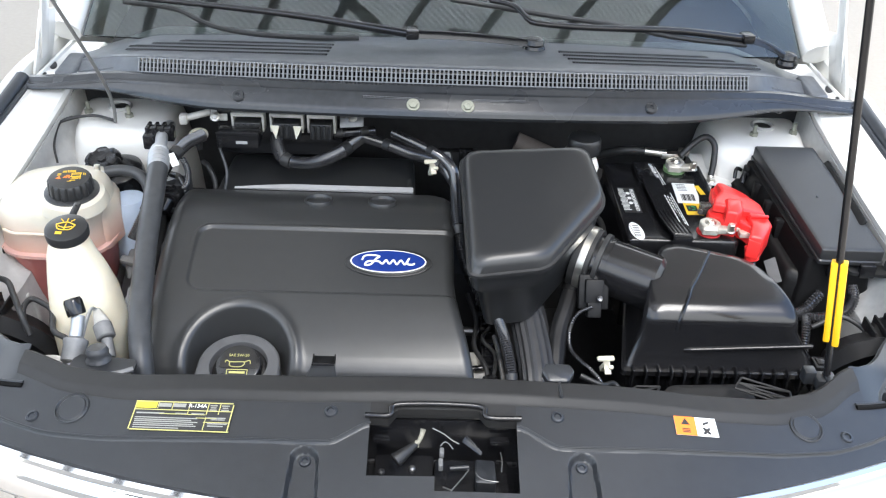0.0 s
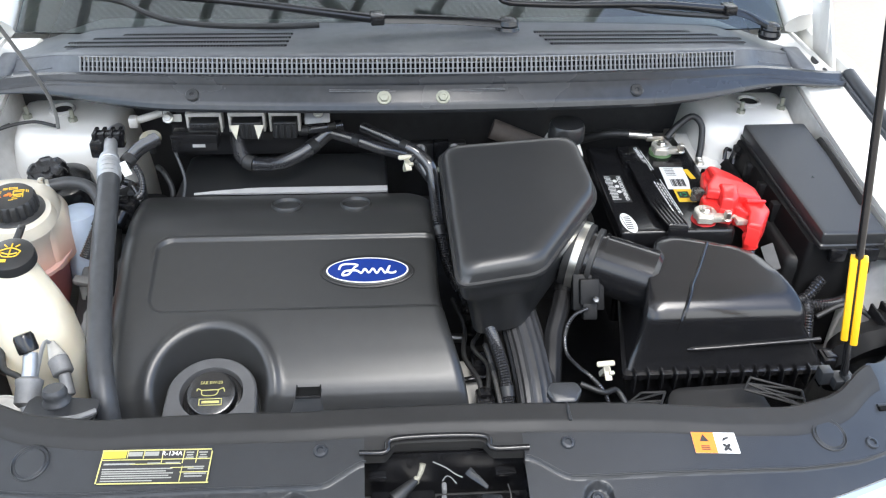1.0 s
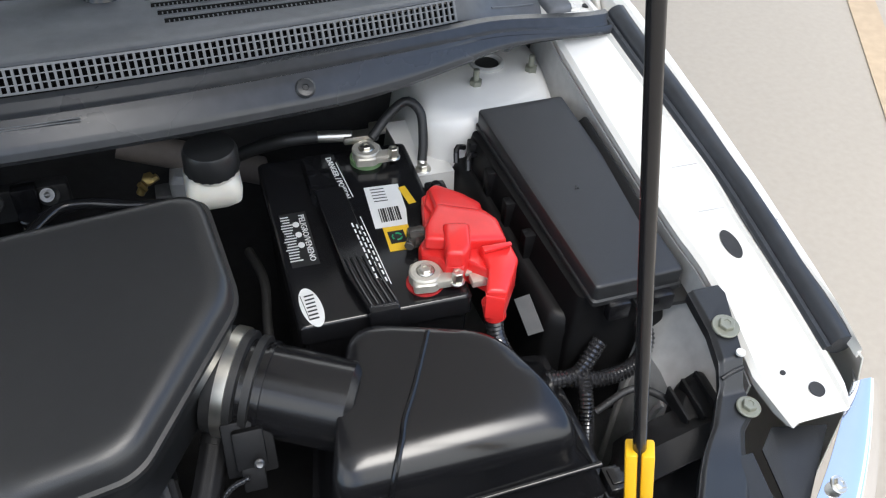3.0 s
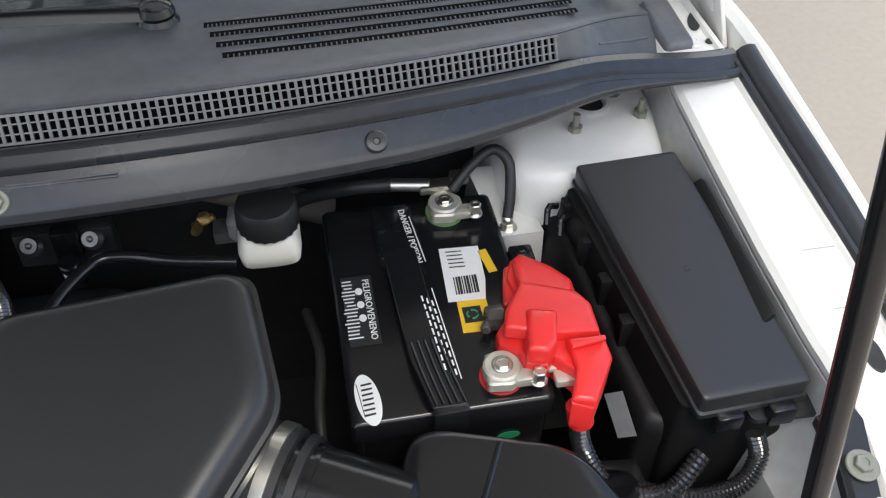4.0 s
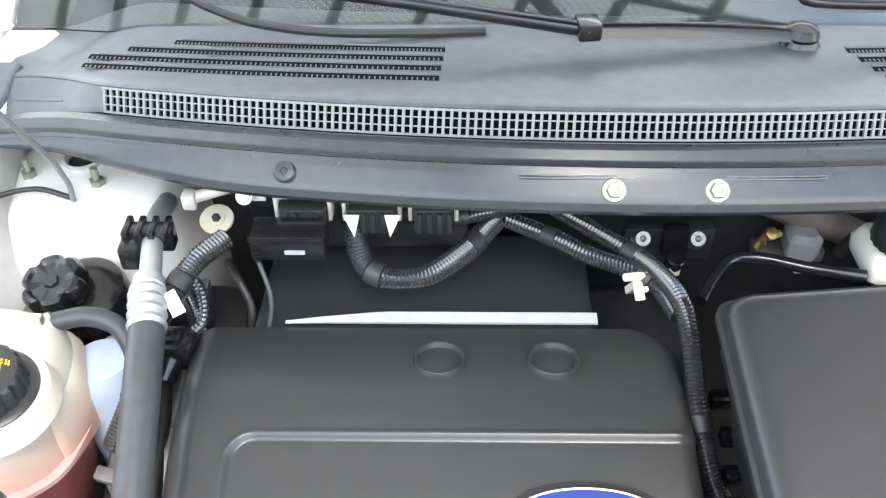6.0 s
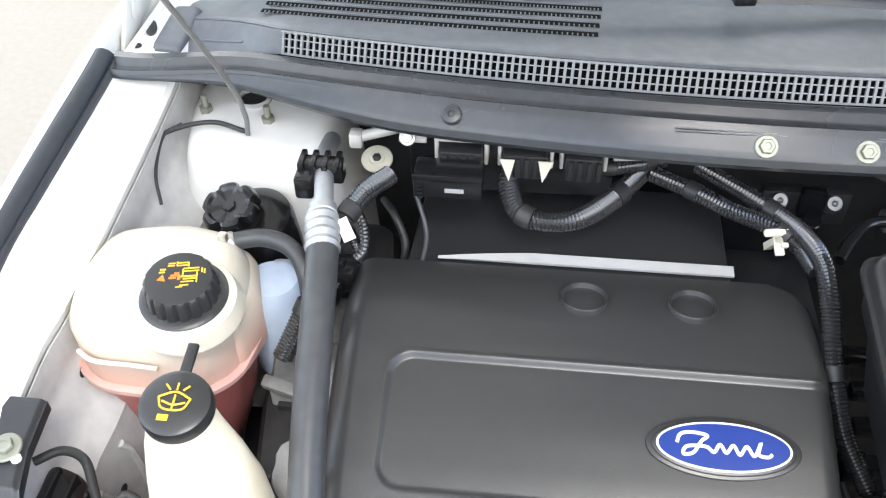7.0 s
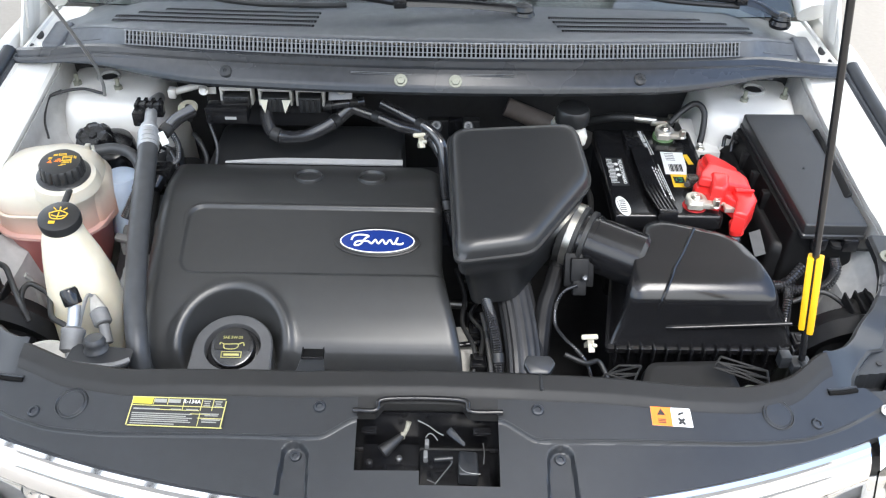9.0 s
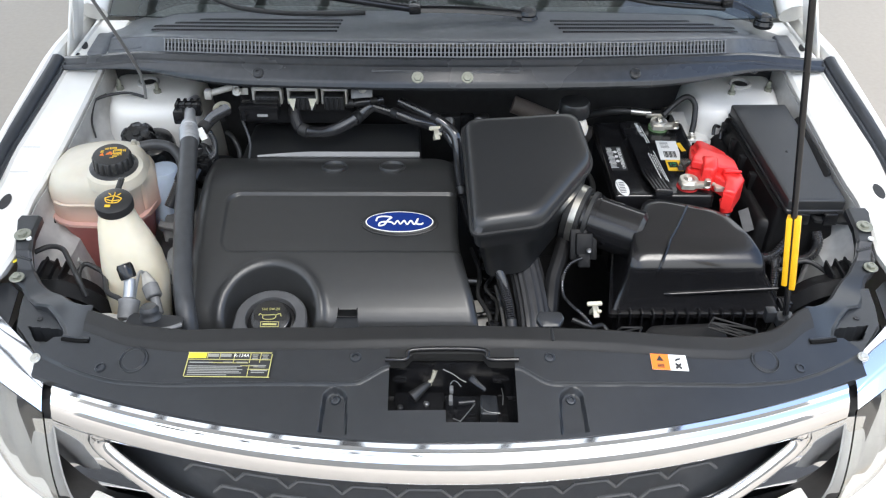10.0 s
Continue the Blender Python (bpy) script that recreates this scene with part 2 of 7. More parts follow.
def box(x0, x1, y0, y1, z0, z1, bevel=0.0, seg=2, m=None):
    bm = bmesh.new()
    bmesh.ops.create_cube(bm, size=1)
    bmesh.ops.transform(bm, verts=bm.verts, matrix=Matrix.Translation(((x0 + x1) / 2, (y0 + y1) / 2, (z0 + z1) / 2)) @ Matrix.Diagonal((abs(x1 - x0), abs(y1 - y0), abs(z1 - z0), 1)))
    if bevel:
        bmesh.ops.bevel(bm, geom=list(bm.edges), offset=bevel, segments=seg, profile=0.5, affect="EDGES")
    if m is not None:
        bmesh.ops.transform(bm, verts=bm.verts, matrix=m)
    return bm


def slab(a, b, c, d, thick, bevel=0.0):
    """A plate on four corners, that thick along its own normal."""
    a, b, c, d = map(Vector, (a, b, c, d))
    n = (b - a).cross(d - a).normalized() * thick
    bm = bmesh.new()
    v = [bm.verts.new(p) for p in (a, b, c, d, a + n, b + n, c + n, d + n)]
    for f in ((3, 2, 1, 0), (4, 5, 6, 7), (0, 1, 5, 4), (1, 2, 6, 5), (2, 3, 7, 6), (3, 0, 4, 7)):
        bm.faces.new([v[i] for i in f])
    if bevel:
        bmesh.ops.bevel(bm, geom=list(bm.edges), offset=bevel, segments=2, profile=0.5, affect="EDGES")
    return bm


def lathe(profile, n=32, m=None, lobes=0, depth=0.0, between=None):
    """Turns (radius, height) pairs round z. lobes: a gripped rim between two heights."""
    bm = bmesh.new()
    rings = []
    for r, z in profile:
        if r < 1e-6:
            rings.append([bm.verts.new((0, 0, z))])
            continue
        ring = []
        for i in range(n):
            a = 2 * math.pi * i / n
            k = r
            if lobes and between[0] <= z <= between[1]:
                k = r * (1 - depth * max(0, math.cos(a * lobes)) ** 2)
            ring.append(bm.verts.new((k * math.cos(a), k * math.sin(a), z)))
        rings.append(ring)
    for p, q in zip(rings, rings[1:]):
        for i in range(n):
            j = (i + 1) % n
            if len(p) == 1 and len(q) == 1:
                break
            if len(p) == 1:
                bm.faces.new((p[0], q[i], q[j]))
            elif len(q) == 1:
                bm.faces.new((p[i], p[j], q[0]))
            else:
                bm.faces.new((p[i], p[j], q[j], q[i]))
    if len(rings[0]) > 1:
        bm.faces.new(rings[0][::-1])
    if len(rings[-1]) > 1:
        bm.faces.new(rings[-1])
    if m is not None:
        bmesh.ops.transform(bm, verts=bm.verts, matrix=m)
    return bm


def along(a, b):
    """A pose at a whose z points to b."""
    return Matrix.Translation(a) @ (Vector(b) - Vector(a)).to_track_quat("Z", "Y").to_matrix().to_4x4()


def rod(a, b, r, n=16, r2=None):
    d = (Vector(b) - Vector(a)).length
    c = min(0.15 * r, 0.1 * d)
    r2 = r if r2 is None else r2
    return lathe([(r - c, 0), (r, c), (r2, d - c), (r2 - c, d)], n, along(a, b))


def spline(pts, step=0.008):
    """Points at even steps on a smooth curve through pts."""
    pts = [Vector(p) for p in pts]
    ext = [2 * pts[0] - pts[1], *pts, 2 * pts[-1] - pts[-2]]
    raw = []
    for i in range(1, len(ext) - 2):
        p0, p1, p2, p3 = ext[i - 1:i + 3]
        for k in range(24):
            t = k / 24
            raw.append(0.5 * (2 * p1 + (p2 - p0) * t + (2 * p0 - 5 * p1 + 4 * p2 - p3) * t * t + (3 * p1 - p0 - 3 * p2 + p3) * t ** 3))
    raw.append(pts[-1])
    out, left = [raw[0]], step
    for a, b in zip(raw, raw[1:]):
        d = (b - a).length
        while d >= left:
            a = a.lerp(b, left / d)
            d -= left
            out.append(a)
            left = step
        left -= d
    out.append(raw[-1])
    return out


def tube(pts, r, n=12, ribs=0.0, step=None, radii=None, flutes=0, flat=1.0):
    """A hose along a smooth curve. ribs: the pitch of a corrugated sleeve. radii: the radius as a function of the share of its length."""
    step = step or (ribs / 4 if ribs else max(0.006, r * 0.6))
    path = spline(pts, step)
    bm = bmesh.new()
    side = None
    rings = []
    for i, p in enumerate(path):
        d = (path[min(i + 1, len(path) - 1)] - path[max(i - 1, 0)]).normalized()
        if side is None:
            side = d.cross(Vector((0.3, 0.2, 1))).normalized()
        side = (side - d * side.dot(d)).normalized()
        up = d.cross(side)
        k = r * (radii(i / (len(path) - 1)) if radii else 1)
        if ribs:
            k *= 0.93 - 0.07 * math.cos(math.pi * i / 2)
        ring = []
        for j in range(n):
            a = 2 * math.pi * j / n
            c = k * (1 - 0.07 * (0.5 + 0.5 * math.cos(a * flutes))) if flutes else k
            ring.append(bm.verts.new(p + side * math.cos(a) * c + up * math.sin(a) * c * flat))
        rings.append(ring)
    for a, b in zip(rings, rings[1:]):
        for j in range(n):
            bm.faces.new((a[j], a[(j + 1) % n], b[(j + 1) % n], b[j]))
    bm.faces.new(rings[0][::-1])
    bm.faces.new(rings[-1])
    return bm


def inset(poly, d):
    """A convex outline (counter-clockwise), moved inwards by d."""
    out, n = [], len(poly)
    for i in range(n):
        a, b, c = (Vector(poly[(i + k) % n][:2]) for k in (-1, 0, 1))
        u, v = (b - a).normalized(), (c - b).normalized()
        nu, nv = Vector((-u.y, u.x)), Vector((-v.y, v.x))
        k = nu + nv
        out.append(b + k * (d / max(0.2, 1 + nu.dot(nv))))
    return out


def rounded(poly, r, seg=6):
    """The outline with its corners rounded."""
    out, n = [], len(poly)
    for i in range(n):
        a, b, c = (Vector(poly[(i + k) % n][:2]) for k in (-1, 0, 1))
        k = min(r, 0.45 * (a - b).length, 0.45 * (c - b).length)
        p, q = b + (a - b).normalized() * k, b + (c - b).normalized() * k
        for j in range(seg + 1):
            t = j / seg
            out.append(p * (1 - t) ** 2 + b * 2 * t * (1 - t) + q * t * t)
    return out


def stack(poly, levels, top, seg=6):
    """A closed body from rings of one outline. levels: (inset, drop below the top, corner radius), from below upwards; top(x, y) is the height of its upper side."""
    bm = bmesh.new()
    rings = []
    if min(max(p[i] for p in poly) - min(p[i] for p in poly) for i in (0, 1)) > 0.05 + 2 * levels[-1][0]:
        levels = [*levels, (levels[-1][0] + 0.006, levels[-1][1], levels[-1][2])]   # keeps the flat top flat
    for d, drop, r in levels:
        rings.append([bm.verts.new((p.x, p.y, top(p.x, p.y) - drop)) for p in rounded(inset(poly, d), r, seg)])
    n = len(rings[0])
    for a, b in zip(rings, rings[1:]):
        for j in range(n):
            bm.faces.new((a[j], a[(j + 1) % n], b[(j + 1) % n], b[j]))
    bm.faces.new(rings[0][::-1])
    bm.faces.new(rings[-1])
    return bm


def sheet(f, nu, nv, flip=False):
    """A surface over two parameters from 0 to 1."""
    bm = bmesh.new()
    g = [[bm.verts.new(f(i / nu, j / nv)) for j in range(nv + 1)] for i in range(nu + 1)]
    for i in range(nu):
        for j in range(nv):
            q = (g[i][j], g[i + 1][j], g[i + 1][j + 1], g[i][j + 1])
            bm.faces.new(q[::-1] if flip else q)
    return bm


def thicken(bm, t):
    bmesh.ops.recalc_face_normals(bm, faces=bm.faces)
    bmesh.ops.solidify(bm, geom=list(bm.faces), thickness=t)
    return bm


def step01(a, b, v):
    t = min(1, max(0, (v - a) / (b - a)))
    return t * t * (3 - 2 * t)


def lerp_table(tab, v):
    if v <= tab[0][0]:
        return tab[0][1]
    for (a, p), (b, q) in zip(tab, tab[1:]):
        if v <= b:
            t = (v - a) / (b - a)
            return p + (q - p) * t
    return tab[-1][1]


def smooth_table(tab, v):
    return sum(lerp_table(tab, v + k * 0.006) for k in range(-3, 4)) / 7


def on(top, x, y, lift=0.0):
    """A pose on the surface z = top(x, y), with z along its normal."""
    e = 0.004
    n = Vector((-(top(x + e, y) - top(x - e, y)) / (2 * e), -(top(x, y + e) - top(x, y - e)) / (2 * e), 1)).normalized()
    return Matrix.Translation(Vector((x, y, top(x, y))) + n * lift) @ n.to_track_quat("Z", "Y").to_matrix().to_4x4()


def facing(p, n, spin=0.0):
    """A pose at p whose z is n and whose x lies level, turned by spin degrees about n."""
    n = Vector(n).normalized()
    x = Vector((0, 1, 0)).cross(n) if abs(n.y) < 0.9 else Vector((1, 0, 0))
    x = (Vector((1, 0, 0)) - n * n.x).normalized()
    y = n.cross(x)
    return Matrix.Translation(p) @ Matrix((x, y, n)).transposed().to_4x4() @ pose(0, 0, 0, 0, 0, spin)


def plate(poly, thick, m, bevel=0.0):
    """A flat plate of any outline, in the xy plane of the pose m."""
    bm = bmesh.new()
    v = [bm.verts.new((p[0], p[1], 0)) for p in poly]
    f = bm.faces.new(v)
    r = bmesh.ops.extrude_face_region(bm, geom=[f])
    bmesh.ops.translate(bm, verts=[g for g in r["geom"] if isinstance(g, bmesh.types.BMVert)], vec=(0, 0, thick))
    if bevel:
        bmesh.ops.bevel(bm, geom=list(bm.edges), offset=bevel, segments=2, profile=0.5, affect="EDGES")
    bmesh.ops.transform(bm, verts=bm.verts, matrix=m)
    return bm


def oval(a, b, n=48):
    return [(a * math.cos(2 * math.pi * i / n), b * math.sin(2 * math.pi * i / n)) for i in range(n)]


def rect(w, h):
    return [(-w / 2, -h / 2), (w / 2, -h / 2), (w / 2, h / 2), (-w / 2, h / 2)]


def words(text, size, m, thick=0.0004):
    """Letters of the built-in font, centred in the xy plane of the pose m."""
    cu = bpy.data.curves.new("words", "FONT")
    cu.body, cu.size, cu.extrude, cu.align_x, cu.align_y = text, size, thick, "CENTER", "CENTER"
    cu.resolution_u = 2
    ob = bpy.data.objects.new("words", cu)
    me = bpy.data.meshes.new_from_object(ob)
    bm = bmesh.new()
    bm.from_mesh(me)
    bpy.data.objects.remove(ob)
    bpy.data.curves.remove(cu)
    bpy.data.meshes.remove(me)
    bmesh.ops.transform(bm, verts=bm.verts, matrix=m)
    return bm


def bolt(m, r=0.011, washer=0.016, h=0.008):
    """A hexagon head on a round washer, on the pose m."""
    return join(lathe([(washer, 0), (washer, 0.0015), (washer - 0.001, 0.0025), (r, 0.0025)], 24, m),
                lathe([(r, 0.002), (r, h - 0.001), (r - 0.001, h), (r * 0.5, h), (r * 0.45, h - 0.001), (0, h - 0.001)], 6, m))


C = 0.012   # the car's middle


# ---- ground and canopy ----
def ground():
    bm = bmesh.new()
    v = [bm.verts.new(p) for p in ((-600, -600, 0), (600, -600, 0), (600, 600, 0), (-600, 600, 0))]
    bm.faces.new(v)
    g = single("ground", bm, "ground", "pale beige concrete yard with fine cracks and worn yellow lines", "ground", kind="structure")
    part("parking_line", slab((1.49, 0.33, 0.004), (1.62, 0.33, 0.004), (4.57, 6.15, 0.004), (4.44, 6.15, 0.004), 0.002), "line", g, "worn yellow painted line")
    for a, b in (((1.2, 1.34), (3.0, 0.02)),):
        part("crack", tube([(*a, 0.002), ((a[0] + b[0]) / 2, (a[1] + b[1]) / 2 + 0.02, 0.002), (*b, 0.002)], 0.004, 5, step=0.2), "ink", g, "thin dark crack")


M["line"] = material("worn_yellow_paint", (0.385, 0.295, 0.200), 0.8, var=0.14, scale=25, stain=2)
ground()


def canopy():
    """A high open shed roof of corrugated sheet over the cabin, turned against the car, on steel purlins and posts."""
    z0, x0, x1, y0, y1, turn = 8.6, -5.0, 11.0, -1.8, 14.0, pose(0, 0, 0, 0, 0, 51)
    nx = int((x1 - x0) / 0.0127)

    def f(u, v):
        x = x0 + u * (x1 - x0)
        return (x, y0 + v * (y1 - y0), z0 + 0.012 * math.sin(2 * math.pi * x / 0.076))
    roof = single("canopy_roof", thicken(sheet(f, nx, 2), 0.001), "roof", "milky corrugated shed roof high over the car", "roof", kind="structure")
    for k in range(16):
        y = y0 + 0.1 + k * 1.0
        part("purlin", box(x0, x1, y - 0.06, y + 0.06, z0 - 0.16, z0 - 0.014), "beam", roof, "dark steel purlin")
    for k in range(4):
        x = x0 + 0.5 + k * 5.0
        part("rafter", box(x - 0.08, x + 0.08, y0, y1, z0 - 0.40, z0 - 0.16), "beam", roof, "dark steel rafter")
    for x in (x0 + 0.5, x1 - 0.5):
        part("post", box(x - 0.09, x + 0.09, y1 - 0.3, y1 - 0.12, 0, z0 - 0.4), "beam", roof, "steel post")
    roof.matrix_world = turn



canopy()



def unseen_wall():
    """A plain unseen wall, added in front of the car to darken low light."""
    single("unseen_wall_south", box(-16, 16, -8.3, -8.0, 0, 3.4), "wall", "plain grey unseen wall that blocks low front light", "wall", kind="structure")


unseen_wall()


# ---- the car's body ----
car = thing("car", "white car with its hood propped open over a clean engine bay", "car", (C, 1.5, 0))


def shelf_z(y):
    return 1.012 + 0.115 * (min(y, 1.1) - 0.9) + 0.235 * max(0, min(y, 1.47) - 1.1)


INNER = [(0.80, 0.800), (0.90, 0.785), (1.0, 0.800), (1.06, 0.802), (1.20, 0.785), (1.31, 0.775), (1.43, 0.766), (1.9, 0.766)]
RAIL = [(0.80, 0.880), (0.91, 0.890), (1.05, 0.897), (1.167, 0.896), (1.35, 0.872), (1.45, 0.860), (1.9, 0.860)]
OUTER = [(0.78, 0.868), (0.847, 0.896), (0.957, 0.921), (1.11, 0.928), (1.25, 0.918), (1.364, 0.907), (1.45, 0.898), (1.63, 0.892), (2.6, 0.94)]


def fenders():
    for s in (-1, 1):
        def f(u, v):
            y0 = 0.834 + 0.006 * v + 0.06 * max(0, v - 0.55) ** 2 / 0.2 + 0.03 * max(0, 0.12 - v) / 0.12
            y = y0 + u * (1.70 - y0)
            z = shelf_z(y)
            xi, xr = lerp_table(INNER, y), lerp_table(RAIL, y)
            k = min(5, int(v * 6))
            t = v * 6 - k
            row = [(xi + 0.004, -0.022), (xi, -0.006), (xi + 0.006, 0.0), (xr - 0.024, 0.0), (xr - 0.021, 0.005), (xr - 0.015, 0.005), (xr + 0.005, -0.02)]
            a, b = row[k], row[k + 1]
            return (C + s * (a[0] + (b[0] - a[0]) * t), y, z + a[1] + (b[1] - a[1]) * t)
        part("fender_shelf", thicken(sheet(f, 40, 12), 0.0015), "white", car, "white painted inner fender ledge")

        def g(u, v):
            y = 0.885 + u * 2.515
            xo, z = lerp_table(OUTER, y), shelf_z(min(y, 1.7)) + 0.02
            near = 0.25 + 0.75 * step01(0.885, 1.05, y)
            row = [(-0.030 * near, -0.035 * near), (-0.028 * near, -0.004), (-0.020 * near, 0.004), (-0.008, 0.0), (0.004, -0.014), (0.016, -0.06), (0.03, -0.25), (0.03, -0.75)]
            k = min(6, int(v * 7))
            t = v * 7 - k
            a, b = row[k], row[k + 1]
            return (C + s * (xo + a[0] + (b[0] - a[0]) * t), y, z + a[1] + (b[1] - a[1]) * t)
        part("fender", thicken(sheet(g, 40, 21), 0.0015), "white", car, "glossy white outer fender")
        pts = [(C + s * (lerp_table(RAIL, y) + 0.004), y, shelf_z(y) + 0.008) for y in (0.905, 1.0, 1.15, 1.25, 1.35, 1.42, 1.462)]
        seal = part("fender_seal", tube(pts, 0.0155, 10), "seal", car, "black rubber fender seal")
        part("seal_lip", tube([(p[0] - s * 0.017, p[1], p[2] - 0.002) for p in pts], 0.006, 8), "seal", seal)
        # dark plates on the ledge stand for the shade inside its holes
        for y, x, a, b in ((1.07 if s > 0 else 1.036, 0.85, 0.010, 0.022), (0.866, 0.840, 0.0085, 0.009), (0.893, 0.815, 0.003, 0.003)):
            part("slot_hole", plate(oval(a, b, 24), 0.0012, facing((C + s * x, y, shelf_z(y) + 0.001), (0, -0.14, 1))), "dark", car, "punched hole")

        top = shelf_z(1.5)
        # hole and slot are dark plates, their shade put into the colour
        part("hinge_hole", plate(oval(0.008, 0.006, 24), 0.0012, facing((C + s * 0.838, 1.500, top + 0.001), (0, 0, 1))), "dark", car, "round hole in the hinge plate")
        part("hinge_slot", plate(oval(0.008, 0.022, 24), 0.0012, facing((C + s * 0.834, 1.548, top + 0.001), (0, 0, 1), -20 * s)), "dark", car, "oval slot in the hinge plate")
        part("hinge_nut", bolt(Matrix.Translation((C + s * 0.815, 1.500, top)), 0.007, 0.011, 0.006), "white", car, "white painted hinge nut")
        for y in (1.125, 1.195):
            # thin grey strips paint the shade of two pressed creases
            part("crease_shade", box(C + s * lerp_table(RAIL, y) - (0.062 if s > 0 else -0.026), C + s * lerp_table(RAIL, y) - (0.026 if s > 0 else -0.062), y - 0.0008, y + 0.0008, shelf_z(y) - 0.001, shelf_z(y) + 0.0006), "apron", car, "grey strip for the shade in a pressed line")

        # apron below the ledge, with a step in it
        def h(u, v):
            y = 0.90 + u * 0.62
            z = shelf_z(y) - 0.02
            xi = lerp_table(INNER, y)
            row = [(0.002, 0.0), (0.0, -0.05), (-0.02, -0.08), (-0.05, -0.10), (-0.06, -0.16), (-0.07, -0.45)]
            k = min(4, int(v * 5))
            t = v * 5 - k
            a, b = row[k], row[k + 1]
            return (C + s * (xi + a[0] + (b[0] - a[0]) * t + 0.004 * math.sin(y * 40) * (v > 0.5)), y, z + a[1] + (b[1] - a[1]) * t)
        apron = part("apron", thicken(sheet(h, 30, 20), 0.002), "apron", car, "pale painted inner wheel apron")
        for u, v, r in ((0.30, 0.27, 0.007), (0.17, 0.80, 0.006), (0.55, 0.24, 0.006)):
            q = h(u, v)
            # a dark disc on the apron stands for the shaded hole
            part("apron_hole", plate(oval(r, r * 1.3, 18), 0.001, facing((q[0] - s * 0.003, q[1], q[2]), (-s, 0, 0.1))), "dark", apron, "small punched hole")
        for u in (0.12, 0.22, 0.36, 0.50):
            part("apron_bead", tube([(q[0] - s * 0.002, q[1], q[2]) for q in (h(u, 0.66), h(u + 0.012, 0.8), h(u + 0.02, 0.95))], 0.005, 8), "apron", apron, "pressed stiffening bead")

        # strut tower
        cx, cy, zt = C + s * 0.665, 1.42, 1.064
        edge = [(C + s * x, y) for x, y in ((0.552, 1.375), (0.590, 1.348), (0.742, 1.345), (0.768, 1.48), (0.768, 1.55), (0.552, 1.55))][::s]
        tower = part("strut_tower", stack(edge, [(-0.035, 0.46, 0.04), (-0.016, 0.16, 0.045), (-0.004, 0.06, 0.05), (0.0, 0.030, 0.05), (0.004, 0.014, 0.05), (0.012, 0.004, 0.05), (0.024, 0.0, 0.05)], lambda x, y: zt), "white", car, "white painted suspension strut tower", sharp=50)
        ring = Matrix.Translation((cx + s * 0.014, cy + 0.055, 0))
        part("strut_ring", lathe([(0.024, zt - 0.002), (0.025, zt + 0.004), (0.021, zt + 0.006), (0.018, zt + 0.003), (0.018, zt - 0.004), (0, zt - 0.004)], 28, ring), "apron", tower)
        # a dark disc stands for the shade down the strut opening
        part("strut_hole", lathe([(0.0175, zt - 0.003), (0.0175, zt + 0.001), (0, zt + 0.001)], 24, ring), "dark", tower)
        for dx, dy in ((0.070, 0.024), (-0.018, 0.008)):
            part("stud", join(lathe([(0.009, 0), (0.009, 0.009), (0.005, 0.010)], 6, Matrix.Translation((cx + s * dx, cy + dy, zt - 0.002))),
                              rod((cx + s * dx, cy + dy, zt), (cx + s * dx, cy + dy, zt + 0.024), 0.0045, 10)), "boltw", tower, "plated stud and nut")


fenders()


